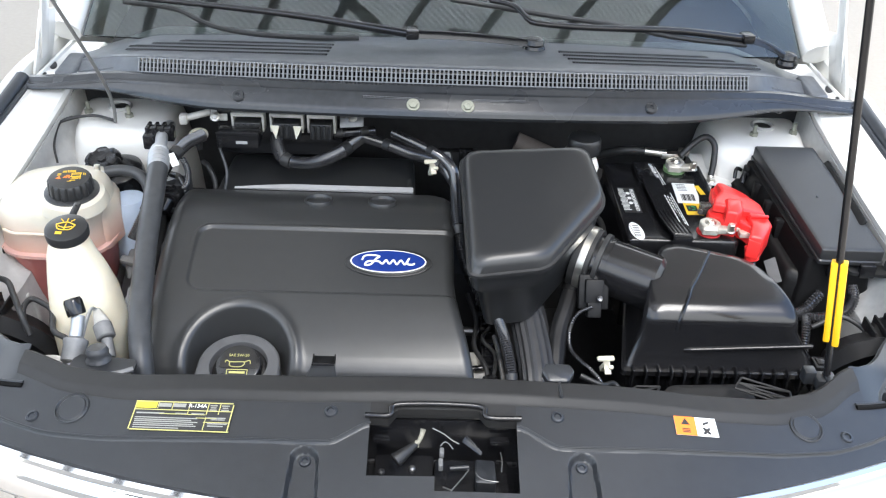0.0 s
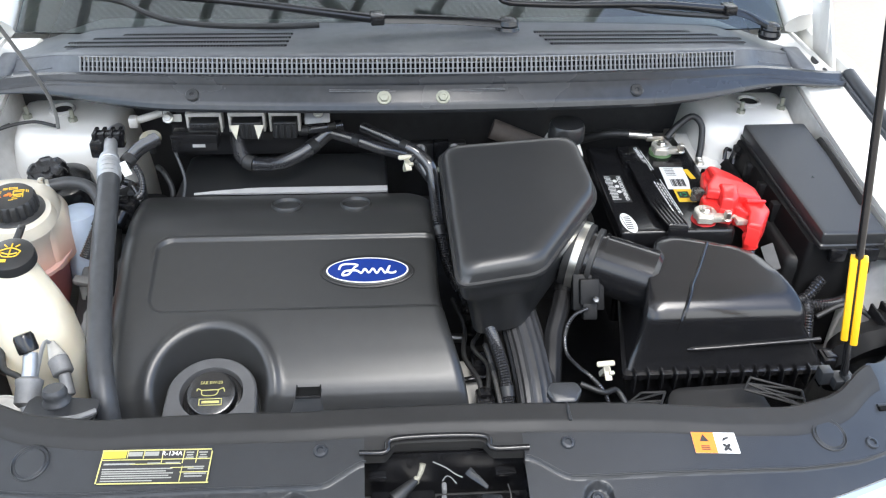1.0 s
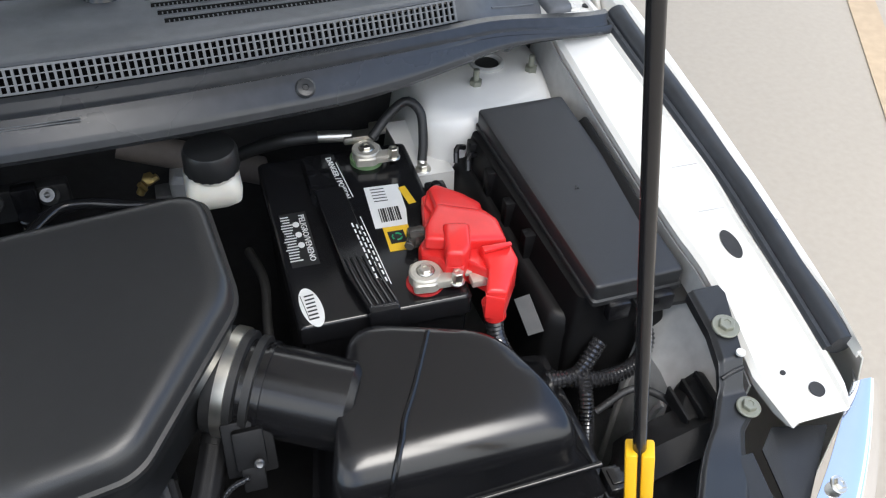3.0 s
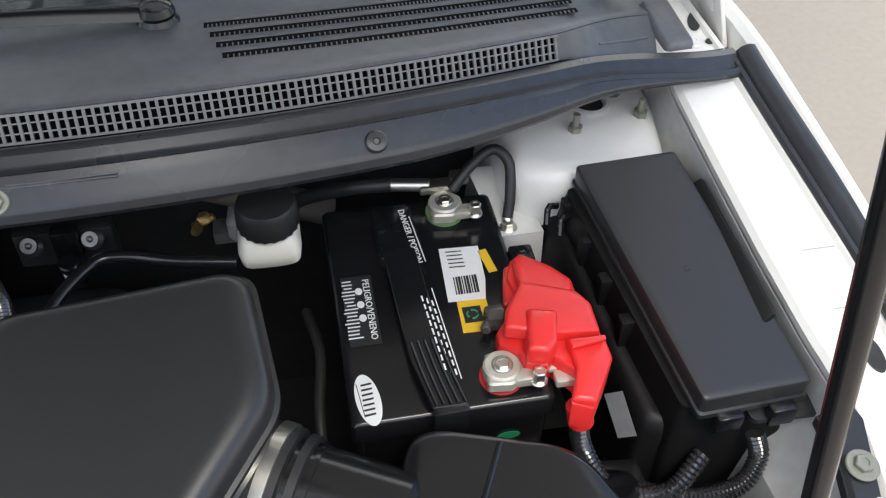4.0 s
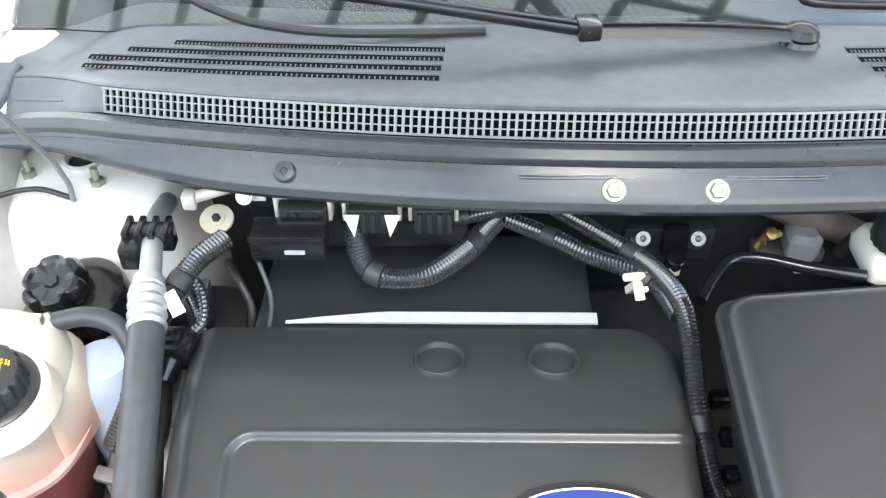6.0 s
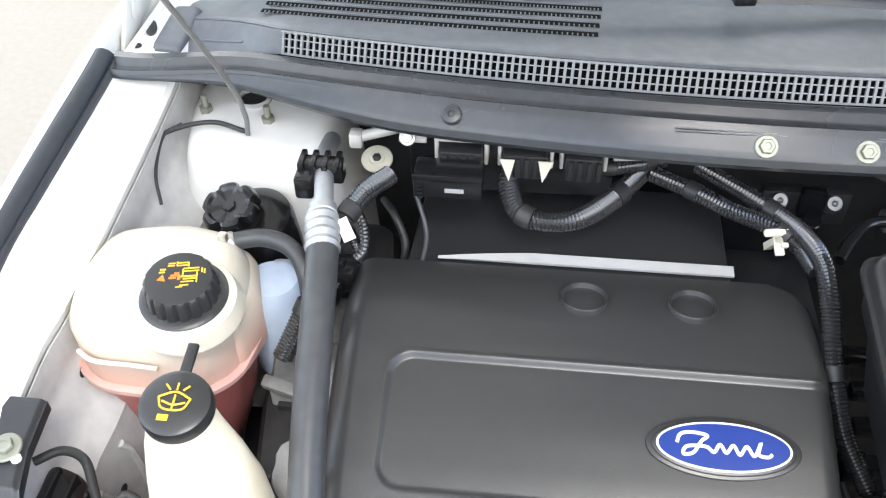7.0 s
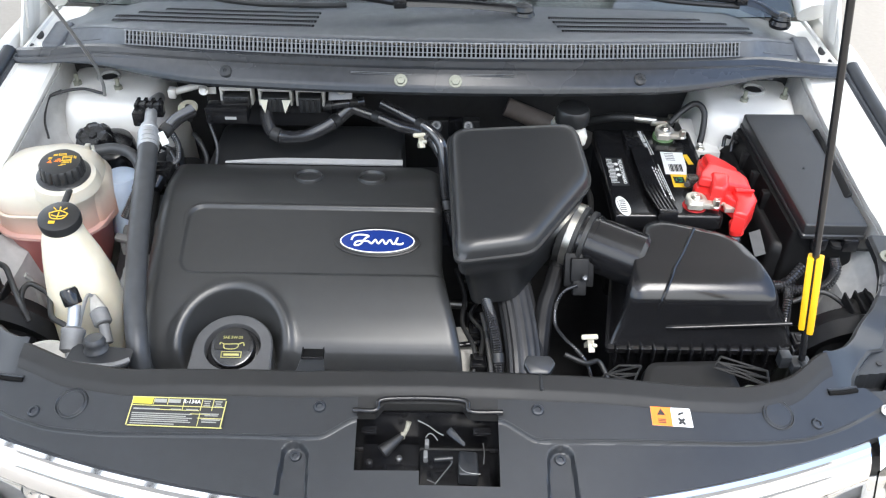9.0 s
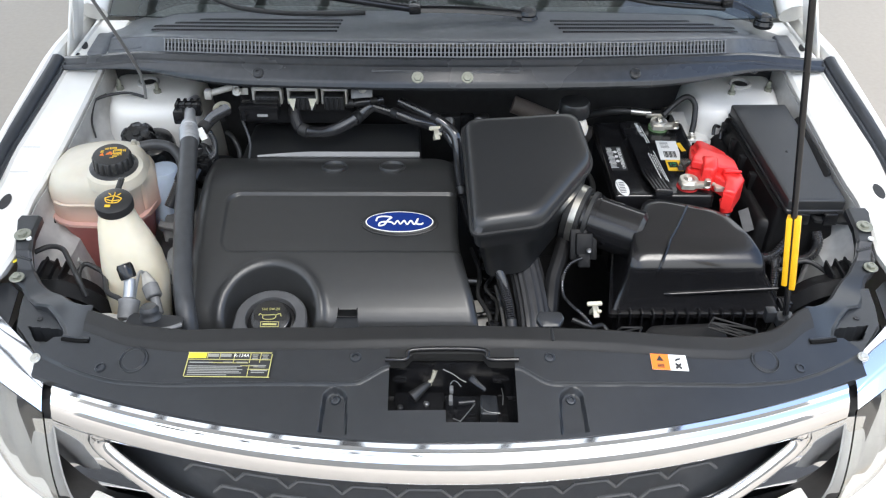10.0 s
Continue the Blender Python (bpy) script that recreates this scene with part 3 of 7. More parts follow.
def bay():
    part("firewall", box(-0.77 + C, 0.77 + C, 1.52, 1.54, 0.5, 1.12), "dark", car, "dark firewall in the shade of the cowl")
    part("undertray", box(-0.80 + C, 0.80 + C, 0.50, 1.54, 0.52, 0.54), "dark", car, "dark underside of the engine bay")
    part("front_crossmember", box(-0.70 + C, 0.70 + C, 0.60, 0.66, 0.60, 0.94, 0.01), "dark", car, "black painted crossmember")
    part("bumper", thicken(sheet(lambda u, v: (C + (u - 0.5) * 1.9, 0.44 + 0.42 * ((u - 0.5) * 1.9) ** 2 - 0.06 * math.sin(v * 3.0), 0.715 - v * 0.465), 40, 8), 0.003), "white", car, "white bumper skin below the grille")
    part("side_panel", box(-0.93 + C, 0.93 + C, 2.3, 4.6, 0.25, 1.05, 0.06, 3), "white", car, "white cabin side")
    # cabin and windscreen
    w0, w1 = (1.62, 1.185), (2.42, 1.62)

    def glass(u, v):
        x = (u - 0.5) * 2 * (0.80 - 0.10 * v)
        y = w0[0] + (w1[0] - w0[0]) * v - 0.07 + 0.10 * (x / 0.8) ** 2 * (1 - 0.3 * v)
        return (C + x, y, w0[1] + (w1[1] - w0[1]) * v + 0.05 * math.sin(v * 3.1) - 0.03 * (x / 0.8) ** 2)
    ws = part("windscreen", thicken(sheet(glass, 40, 16), 0.005), "screen", car, "sloping windscreen that mirrors the shed roof")
    ws.visible_shadow = False
    part("dashboard", thicken(sheet(lambda u, v: (C + (u - 0.5) * 1.55, 1.66 + v * 0.6 + 0.08 * ((u - 0.5) * 2) ** 2, 1.10 + 0.04 * math.sin(v * 3)), 20, 8), 0.01), "dark", car, "dark dashboard behind the glass")
    part("cabin_back", box(-0.78 + C, 0.78 + C, 2.5, 2.52, 0.6, 1.62), "dark", car)
    part("cabin_roof", box(-0.70 + C, 0.70 + C, 2.40, 4.34, 1.60, 1.65, 0.02), "white", car, "white roof")
    for s in (-1, 1):
        part("pillar", tube([(C + s * 0.84, 1.66, 1.16), (C + s * 0.80, 2.0, 1.40), (C + s * 0.72, 2.42, 1.64)], 0.035, 10), "white", car, "white windscreen pillar")
        hinge = part("hood_hinge", slab((C + s * 0.86, 1.50, 1.10), (C + s * 0.86, 1.62, 1.12), (C + s * 0.84, 1.64, 1.22), (C + s * 0.84, 1.56, 1.24), 0.006 * s, 0.002), "white", car, "white painted hood hinge")
        part("hinge_arm", slab((C + s * 0.85, 1.54, 1.14), (C + s * 0.85, 1.58, 1.14), (C + s * 0.82, 1.60, 1.34), (C + s * 0.82, 1.56, 1.34), 0.005 * s, 0.002), "white", hinge)


bay()


def cabin():
    """Plain sides, glass and rear that close the cabin, and the wheels it stands on."""
    for s in (-1, 1):
        def side(u, v):
            y0, y1 = 1.72 + 0.70 * v, 4.58 - 0.26 * v
            return (C + s * (0.925 - 0.235 * v - 0.02 * math.sin(v * 3.14)), y0 + (y1 - y0) * u, 1.04 + 0.59 * v)
        panel = part("cabin_side", thicken(sheet(side, 24, 8), 0.004), "white", car, "white cabin side above the waist")
        for u0, u1 in ((0.16, 0.42), (0.46, 0.70), (0.74, 0.92)):
            glass = sheet(lambda u, v: tuple(Vector(side(u0 + (u1 - u0) * u, 0.18 + 0.66 * v)) + Vector((s * 0.006, 0, 0.001))), 8, 5)
            part("side_window", thicken(glass, 0.003), "gloss", panel, "dark side window")
        for y in (1.36, 4.16):
            hub = along((C + s * 0.80, y, 0.355), (C + s * 0.94, y, 0.355))
            wheel = part("wheel", lathe([(0.22, 0.0), (0.33, 0.0), (0.352, 0.025), (0.355, 0.07), (0.352, 0.115), (0.33, 0.14), (0.235, 0.135)], 48, hub), "rubber", car, "black tyre")
            part("rim", lathe([(0.236, 0.02), (0.236, 0.13), (0.225, 0.132), (0.20, 0.10), (0.06, 0.12), (0.05, 0.128), (0, 0.128)], 40, hub, 5, 0.08, (0.09, 0.125)), "ports", wheel, "alloy rim")
    back = lambda u, v: (C + (u - 0.5) * 2 * (0.925 - 0.235 * v), 4.58 - 0.26 * v, 1.04 + 0.59 * v)  # noqa: E731
    rear = part("cabin_rear", thicken(sheet(back, 12, 6), 0.004), "white", car, "white tailgate above the waist")
    part("rear_window", thicken(sheet(lambda u, v: tuple(Vector(back(0.1 + 0.8 * u, 0.25 + 0.6 * v)) + Vector((0, 0.006, 0))), 12, 5), 0.003), "gloss", rear, "dark rear window")


cabin()


def hood():
    """The raised hood: a painted skin and, in its middle, an added unseen pad."""
    at = lambda u, v: (C + (u - 0.5) * 1.72, 1.52 - 0.74 * v + 0.02 * math.sin(v * 3), 1.37 + 0.705 * v - 0.03 * (2 * u - 1) ** 2)  # noqa: E731
    skin = part("hood", thicken(sheet(at, 30, 20), 0.006), "white", car, "white hood propped open")

    # the pad's bounds are set by which plastics should mirror something dark
    def under(u, v):
        x, y, z = at(0.385 + 0.275 * u, 0.03 + 0.70 * v)
        return (x, y - 0.010, z - 0.010)
    part("hood_dark_pad", thicken(sheet(under, 30, 20), 0.004), "liner", skin, "unseen dark pad added to darken reflections")


hood()


# ---- cowl, wipers ----
def cowl_y(x):
    return 0.27 * (x - C) ** 2 - 0.050 * step01(0.64, 0.86, abs(x - C))


def cowl_z(x):
    return -0.09 * (x - C) ** 2


COWL = [(1.268, 1.152), (1.265, 1.158), (1.268, 1.1655), (1.285, 1.1835), (1.291, 1.189), (1.297, 1.186), (1.303, 1.188), (1.312, 1.196), (1.322, 1.196), (1.328, 1.188), (1.333, 1.186), (1.336, 1.190)]
GR_B, GR_T = (1.337, 1.192), (1.347, 1.220)
COWL2 = [(1.348, 1.2205), (1.353, 1.222), (1.40, 1.2165), (1.46, 1.212), (1.52, 1.206), (1.575, 1.200), (1.60, 1.196), (1.603, 1.18)]


def cowl():
    c = thing("cowl_panel", "dark grey plastic cowl panel with slotted air grille below the windscreen", "cowl", (C, 1.4, 1.15))

    def strip(tab, x0, x1, taper=0.0, drop=0.0):
        n = len(tab) - 1

        def f(u, v):
            x = x0 + (x1 - x0) * u
            k = min(n - 1, int(v * n))
            t = v * n - k
            (a, b), (p, q) = tab[k], tab[k + 1]
            y, z = a + (p - a) * t, b + (q - b) * t
            if taper and z < 1.187 and y < 1.295:
                s = taper * step01(0.42, 0.82, abs(x - C))
                y, z = y + (1.291 - y) * s, z + (1.187 - z) * s
            k = step01(0.61, 0.79, abs(x - C)) * (drop > 0)
            fall = drop * k
            y += 0.083 * k * (min(1, max(0, (y - 1.337) / 0.010)) if y < 1.348 else (1.603 - y) / 0.255)
            return (x, y + cowl_y(x), z + cowl_z(x) - fall)
        return f
    part("front_lip", thicken(sheet(strip(COWL, C - 0.850, C + 0.850, 0.85), 90, 44), 0.002), "lip", c, "dark grey front lip with two rolled ridges")
    part("top_panel", thicken(sheet(strip(COWL2, C - 0.80, C + 0.80, 0, 0.034), 90, 21), 0.002), "cowl", c, "dark grey upper panel")
    # the long fine grille
    half = 0.618
    g = part("air_grille", join(*[thicken(sheet(strip(t, C - half, C + half), 90, 1), 0.002) for t in
                                  ([GR_B, (GR_B[0] + 0.0008, GR_B[1] + 0.0022)], [(GR_T[0] - 0.0008, GR_T[1] - 0.0022), GR_T])],
                                *[thicken(sheet(strip([(GR_B[0] + (GR_T[0] - GR_B[0]) * k - 0.0003, GR_B[1] + (GR_T[1] - GR_B[1]) * k - 0.0006), (GR_B[0] + (GR_T[0] - GR_B[0]) * k + 0.0003, GR_B[1] + (GR_T[1] - GR_B[1]) * k + 0.0006)], C - half, C + half), 80, 1), 0.0012) for k in (0.33, 0.66)]),
             "grillebar", c, "long slotted air grille")
    for s in (-1, 1):
        part("grille_end", thicken(sheet(strip([GR_B, GR_T], C + s * half, C + s * 0.80, 0, 0.034), 24, 2), 0.002), "cowl", g)
        part("ramp_line", tube([strip([GR_B, GR_T], C, C + s * 0.80, 0, 0.034)(u, 0.45 + 1.6 * (u - 0.85)) for u in (0.85, 0.90, 0.95)], 0.0016, 6), "cowl", g, "fine moulded ridge on the ramp")
    bar = finish(box(-0.0015, 0.0015, -0.0016, 0.0016, 0, 0.0297), "slat", "grillebar")
    count = 148
    lean = math.atan2(GR_T[0] - GR_B[0], GR_T[1] - GR_B[1])
    for i in range(count):
        x = C - half + 2 * half * i / (count - 1)
        ob = new("slat", bar)
        ob.parent = g
        ob.matrix_basis = Matrix.Translation(Vector((x, GR_B[0] + cowl_y(x), GR_B[1] + cowl_z(x))) - Vector(c.location)) @ pose(0, 0, 0, -math.degrees(lean), 0, math.degrees(math.atan(0.54 * (x - C))))
    # a near-black sheet stands for the shade in the plenum behind the grille
    part("plenum", thicken(sheet(strip([(1.36, 1.15), (1.372, 1.2)], C - 0.635, C + 0.635), 40, 2), 0.002), "void", c, "near-black sheet for the shaded plenum behind the grille")
    # slotted rows in the top panel
    z_top = lambda x, y: lerp_table([(a, b) for a, b in COWL2[1:-1]], y - cowl_y(x)) + cowl_z(x)  # noqa: E731
    for s in (-1, 1):
        for k in range(4):
            y = 1.416 + 0.0245 * k
            a, b = (0.252 - 0.0066 * k if s > 0 else 0.236 - 0.002 * k), (0.66, 0.66, 0.615, 0.56)[k]
            n = 72
            xs = [C + s * (a + (b - a) * i / n) for i in range(n + 1)]
            # strips laid on the panel, coloured near-black for the slots' shade
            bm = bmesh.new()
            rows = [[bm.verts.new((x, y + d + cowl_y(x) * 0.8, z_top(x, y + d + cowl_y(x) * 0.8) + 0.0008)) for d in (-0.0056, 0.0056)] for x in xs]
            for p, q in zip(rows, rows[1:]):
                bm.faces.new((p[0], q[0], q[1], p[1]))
            slot = part("vent_slot", thicken(bm, 0.0006), "void", c, "near-black strip for the shade in a vent slot")
            tooth = bmesh.new()
            for x in xs[1:-1]:
                yy = y + cowl_y(x) * 0.8
                tooth = join(tooth, box(x - 0.0008, x + 0.0008, yy - 0.0060, yy - 0.0008, z_top(x, yy) - 0.001, z_top(x, yy) + 0.0016))
            tagged(part("vent_tooth", tooth, "cowl", slot), "fine moulded teeth of the slot", kind="stuff")
            part("vent_rim", tube([(x, y + 0.0064 + cowl_y(x) * 0.8, z_top(x, y + cowl_y(x) * 0.8) + 0.0008) for x in xs[::7]], 0.0016, 6), "cowl", slot)
    for x in (-0.049, 0.053):
        lip = lambda x, y: 1.1655 + (y - 1.268) * 1.06  # noqa: E731
        part("bolt", bolt(on(lip, x, 1.2765, 0.001), 0.0085, 0.0125, 0.007), "boltw", c, "pale plated bolt with washer")
    for s in (-1, 1):
        for x in (0.395,):
            y = 1.276 + cowl_y(C + x)
            part("push_clip", lathe([(0.012, 0), (0.012, 0.002), (0.010, 0.004), (0.004, 0.0045), (0.003, 0.003), (0, 0.003)], 24, Matrix.Translation((C + s * x, y, 1.179 + cowl_z(C + x))) @ pose(0, 0, 0, 40)), "lip", c, "black push clip")
    part("push_clip", lathe([(0.011, -0.002), (0.011, 0.002), (0.009, 0.004), (0.004, 0.0045), (0.003, 0.003), (0, 0.003)], 24, Matrix.Translation((0.690, 1.409, 1.134)) @ pose(0, 0, 0, 40)), "lip", c, "black push clip")
    for x0, x1, dy in ((-0.155, -0.005, 0), (0.005, 0.15, 0), (-0.155, -0.02, -0.0022), (0.005, 0.15, -0.0022)):
        part("moulded_line", tube([(C + x0, 1.2868 + dy, 1.1862 + dy * 0.8), (C + (x0 + x1) / 2, 1.2858 + dy, 1.1852 + dy * 0.8), (C + x1, 1.2866 + dy, 1.1860 + dy * 0.8)], 0.0007, 6), "cowl", c)
    for s in (-1, 1):
        part("end_cap", stack([(C + s * x, y) for x, y in ((0.772, 1.486), (0.816, 1.490), (0.812, 1.590), (0.770, 1.590))][::s], [(0, 0.05, 0.008), (0.001, 0.008, 0.008), (0.004, 0.002, 0.008), (0.008, 0, 0.008)], lambda x, y: 1.130 + 0.10 * (y - 1.49)), "cowl", c, "moulded cowl end cap")


cowl()


def wiper(pivot, elbow, rod_pts, blade_pts, sag):
    w = thing("wiper", "black windscreen wiper arm parked along the cowl", "wiper", pivot, "windscreen wipers")
    p, e = Vector(pivot), Vector(elbow)
    part("pivot_cap", join(lathe([(0.022, -0.020), (0.024, -0.012), (0.020, -0.004)], 24, Matrix.Translation(p)), lathe([(0.017, -0.008), (0.021, 0.0), (0.018, 0.008), (0.008, 0.0125), (0, 0.013)], 24, Matrix.Translation(p))), "gloss", w, "round glossy pivot cap")
    d = (e - p).normalized()
    side = Vector((-d.y, d.x, 0)).normalized() * 0.0135
    part("arm", thicken(sheet(lambda u, v: p.lerp(e, u) + side * (2 * v - 1) * (1 - 0.2 * u) + Vector((0, 0, 0.016 * math.cos((2 * v - 1) * 1.4) - 0.008 + sag * math.sin(u * 3.14))), 16, 8), 0.003), "gloss", w, "black pressed steel arm")
    turn = Matrix.Translation(e) @ pose(0, 0, 0, 0, 0, math.degrees(math.atan2(d.y, d.x)))
    part("elbow_clip", join(box(-0.013, 0.013, -0.016, 0.016, -0.008, 0.012, 0.003, m=turn), rod(turn @ Vector((0, -0.018, 0.002)), turn @ Vector((0, 0.018, 0.002)), 0.005, 12)), "gloss", w, "glossy hinge clip")
    part("rod", tube([e, *rod_pts], 0.0062, 10, step=0.012, radii=lambda u: 1.45 - 0.6 * u), "gloss", w, "tapering black rod")
    part("blade", tube(blade_pts, 0.0055, 8, step=0.012), "rubber", w, "black rubber blade")


wiper((0.195, 1.520, 1.216), (-0.058, 1.490, 1.237), [(-0.16, 1.504, 1.246), (-0.27, 1.520, 1.255), (-0.40, 1.537, 1.262), (-0.64, 1.560, 1.272)],
      [(-0.66, 1.572, 1.258), (-0.56, 1.580, 1.244), (-0.50, 1.568, 1.222), (-0.446, 1.547, 1.214), (-0.36, 1.532, 1.210), (-0.26, 1.538, 1.206), (-0.17, 1.545, 1.205)], 0.004)
wiper((0.766, 1.613, 1.168), (0.662, 1.600, 1.212), [(0.50, 1.566, 1.236), (0.314, 1.526, 1.250), (0.20, 1.508, 1.261), (0.178, 1.516, 1.267), (0.150, 1.545, 1.284), (0.10, 1.560, 1.290)],
      [(0.66, 1.592, 1.200), (0.50, 1.558, 1.224), (0.38, 1.552, 1.246), (0.22, 1.562, 1.262), (0.02, 1.590, 1.280)], 0.006)


# ---- front panel over the radiator, grille, lamps ----
def front_top(x, y):
    return 1.038 - 0.15 * x * x + 0.27 * (y - 0.625)


def front_edge(x):
    return 0.462 + 0.36 * (x - C) ** 2


BACK_EDGE = [(-0.66, 0.760), (-0.60, 0.742), (-0.577, 0.731), (-0.512, 0.697), (-0.419, 0.675), (-0.167, 0.660), (0.047, 0.660), (0.168, 0.660), (0.265, 0.661), (0.374, 0.659), (0.47, 0.665), (0.544, 0.690), (0.575, 0.716), (0.603, 0.742), (0.66, 0.760)]
CREASE = [(0.06, 0.583), (0.110, 0.583), (0.118, 0.579), (0.128, 0.562), (0.136, 0.5565), (0.176, 0.557), (0.348, 0.567), (0.45, 0.575), (0.531, 0.590), (0.593, 0.615), (0.663, 0.655), (0.75, 0.72)]


def panel_z(x, y):
    z = front_top(x, y)
    ax = abs(x - C)
    c = smooth_table(CREASE, ax)
    z += 0.004 * step01(c - 0.002, c + 0.002, y) - 0.003
    b = smooth_table(BACK_EDGE, x)
    z += 0.0045 * step01(b - 0.046, b - 0.030, y) - 0.14 * max(0, y - b + 0.034) - 0.006 * step01(b - 0.008, b, y)
    # two pockets for the grille screws
    dx = ax - 0.178
    yy = front_edge(x) + 0.062
    d = math.hypot(dx, max(0, y - yy)) - 0.017 - 0.06 * max(0, yy - y)
    if y > front_edge(x) + 0.006:
        z -= 0.010 * (1 - step01(-0.003, 0.002, d))
    return z


def front_panel():
    p = thing("radiator_cover", "wide dark grey plastic cover over the radiator, with labels and clips", "cover", (C, 0.6, 0.98))

    def patch(x0, x1, lo, hi, nx, ny):
        def f(u, v):
            x = x0 + (x1 - x0) * u
            a, b = lo(x), hi(x)
            if v < 0.02:
                return (x, a, panel_z(x, a) - 0.012)
            if v > 0.98:
                return (x, b + 0.002, panel_z(x, b) - 0.03)
            y = a + (b - a) * (v - 0.02) / 0.96
            return (x, y, panel_z(x, y))
        return sheet(f, nx, ny)
    back = lambda x: smooth_table(BACK_EDGE, x)  # noqa: E731
    seam = lambda x: back(x) - 0.046  # noqa: E731
    slit = lambda x: 0.682 + 0.12 * (abs(x - C) - 0.60) - 0.9 * max(0, abs(x - C) - 0.650)  # noqa: E731
    bm = join(patch(C - 0.602, -0.086, front_edge, seam, 240, 100), patch(0.107, C + 0.602, front_edge, seam, 240, 100), patch(C - 0.672, C - 0.602, front_edge, slit, 30, 60), patch(C + 0.602, C + 0.672, front_edge, slit, 30, 60),
              patch(-0.086, 0.0, front_edge, lambda x: 0.514, 24, 26), patch(0.0, 0.107, front_edge, lambda x: 0.495, 30, 18))
    bmesh.ops.remove_doubles(bm, verts=bm.verts, dist=0.0006)
    part("panel", bm, "front", p, "dark grey grained plastic panel", sharp=30)
    bm = join(patch(C - 0.602, -0.086, seam, back, 160, 40), patch(0.107, C + 0.602, seam, back, 160, 40),
              patch(-0.086, 0.107, lambda x: 0.590 + 0.014 * step01(0.066, 0.052, abs(x - 0.004)), back, 48, 40))
    part("rear_strip", bm, "strip", p, "darker matt strip along the rear edge", sharp=30)
    # a tab at the rear edge with a black slotted clip
    tab = part("rear_tab", stack([(-0.180, 0.646), (-0.134, 0.646), (-0.137, 0.662), (-0.140, 0.682), (-0.173, 0.682), (-0.176, 0.662)], [(0, 0.004, 0.003), (0, 0.001, 0.003), (0.001, 0, 0.003)], lambda x, y: 1.0415), "front", p, "rising tab on the rear edge")
    # the slot is a block coloured near-black for the shade inside
    part("clip", join(box(-0.1715, -0.1415, 0.682, 0.702, 1.030, 1.0405, 0.001), *[box(x, x + 0.0015, 0.680, 0.702, 1.034, 1.044, 0.0005) for x in (-0.1725, -0.1425)]), "void", tab, "near-black block for the shade in a clip slot")
    part("clip_lip", box(-0.1725, -0.1410, 0.6785, 0.6815, 1.040, 1.0445, 0.001), "gloss", tab, "glossy lip of the clip")
    # the latch pit
    pit = part("latch_pit", box(-0.09, 0.111, 0.48, 0.62, 0.93, 0.934), "gloss", p, "black floor of the latch pit")
    for b in ((-0.092, -0.088, 0.516, 0.61, 0.93, 0.99), (0.109, 0.113, 0.50, 0.61, 0.93, 0.985), (-0.09, 0.111, 0.606, 0.61, 0.934, 1.012)):
        part("pit_side", box(*b), "gloss", pit)
    rim = [(-0.092, 0.588), (-0.060, 0.588), (-0.048, 0.604), (0.056, 0.604), (0.068, 0.588), (0.113, 0.588)]
    part("pit_rim", tube([(x, y + 0.004, front_top(x, y) + 0.006) for x, y in rim], 0.0038, 10, step=0.004), "gloss", p, "glossy black rim of the latch opening")
    for s in (-1, 1):
        xs = [0.096 + 0.006 * k for k in range(10)] + [0.17 + 0.03 * k for k in range(16)]
        part("moulded_bead", tube([(C + s * x, smooth_table(CREASE, x) + 0.0012, panel_z(C + s * x, smooth_table(CREASE, x) + 0.003) - 0.0004) for x in xs], 0.0015, 8, step=0.004), "front", p, "fine moulded edge")
        part("plug", lathe([(0.0240, -0.003), (0.0240, 0.0012), (0.0226, 0.0024), (0.0212, 0.0004), (0.0195, 0.0002), (0.0180, 0.0016), (0, 0.0022)], 40, on(lambda x, y: panel_z(x, y), C + s * 0.5 - 0.002, 0.624)), "front", p, "round blanking plug")
        for x, y, r in ((0.555, 0.617, 0.009), (0.150, 0.600, 0.009), (0.178, front_edge(C + 0.178) + 0.066, 0.008)):
            part("screw", lathe([(r, -0.004), (r, 0.001), (r * 0.85, 0.003), (r * 0.55, 0.0035), (r * 0.45, 0.001), (0, 0.001)], 18, on(panel_z, C + s * x, y)), "seal", p, "grey fixing screw")
        slot = [(C + s * x, y, panel_z(C + s * x, y) + 0.001) for x, y in ((0.586, 0.668), (0.610, 0.673), (0.634, 0.680))]
        # a near-black tube stands for the shade in the slit
        part("slit", tube(slot, 0.0034, 8), "void", p, "near-black bead for the shade in a narrow slit")
        part("slit_lip", tube([(x, y + 0.005, z + 0.0015) for x, y, z in slot], 0.0022, 8), "front", p)
        # the arm up to the fender, one step above the lower wing
        a_in = [(0.680, 0.598), (0.742, 0.598), (0.750, 0.617), (0.766, 0.640), (0.790, 0.663), (0.811, 0.682), (0.851, 0.722), (0.890, 0.749), (0.948, 0.762), (1.002, 0.764)]
        a_out = [(0.680, 0.634), (0.712, 0.645), (0.744, 0.668), (0.768, 0.690), (0.778, 0.716), (0.800, 0.734), (0.842, 0.756), (0.858, 0.776), (0.888, 0.776), (0.915, 0.784), (0.990, 0.805), (1.002, 0.802)]
        az = [(0.60, 0.982), (0.74, 0.984), (0.86, 0.990), (0.882, 0.993), (0.908, 1.019), (1.01, 1.030)]

        def arm_z(x, y):
            z = front_top(C + s * x, y) - 0.002 - 0.010 * step01(0.60, 0.66, x) - 0.022 * step01(0.75, 0.85, y)
            k = step01(0.80, 0.86, y)
            return z * (1 - k) + lerp_table(az, y) * k
        off = lambda y: 0.0135 * s * step01(0.78, 0.84, y)  # noqa: E731

        def arm(u, v):
            y = 0.680 + 0.322 * u
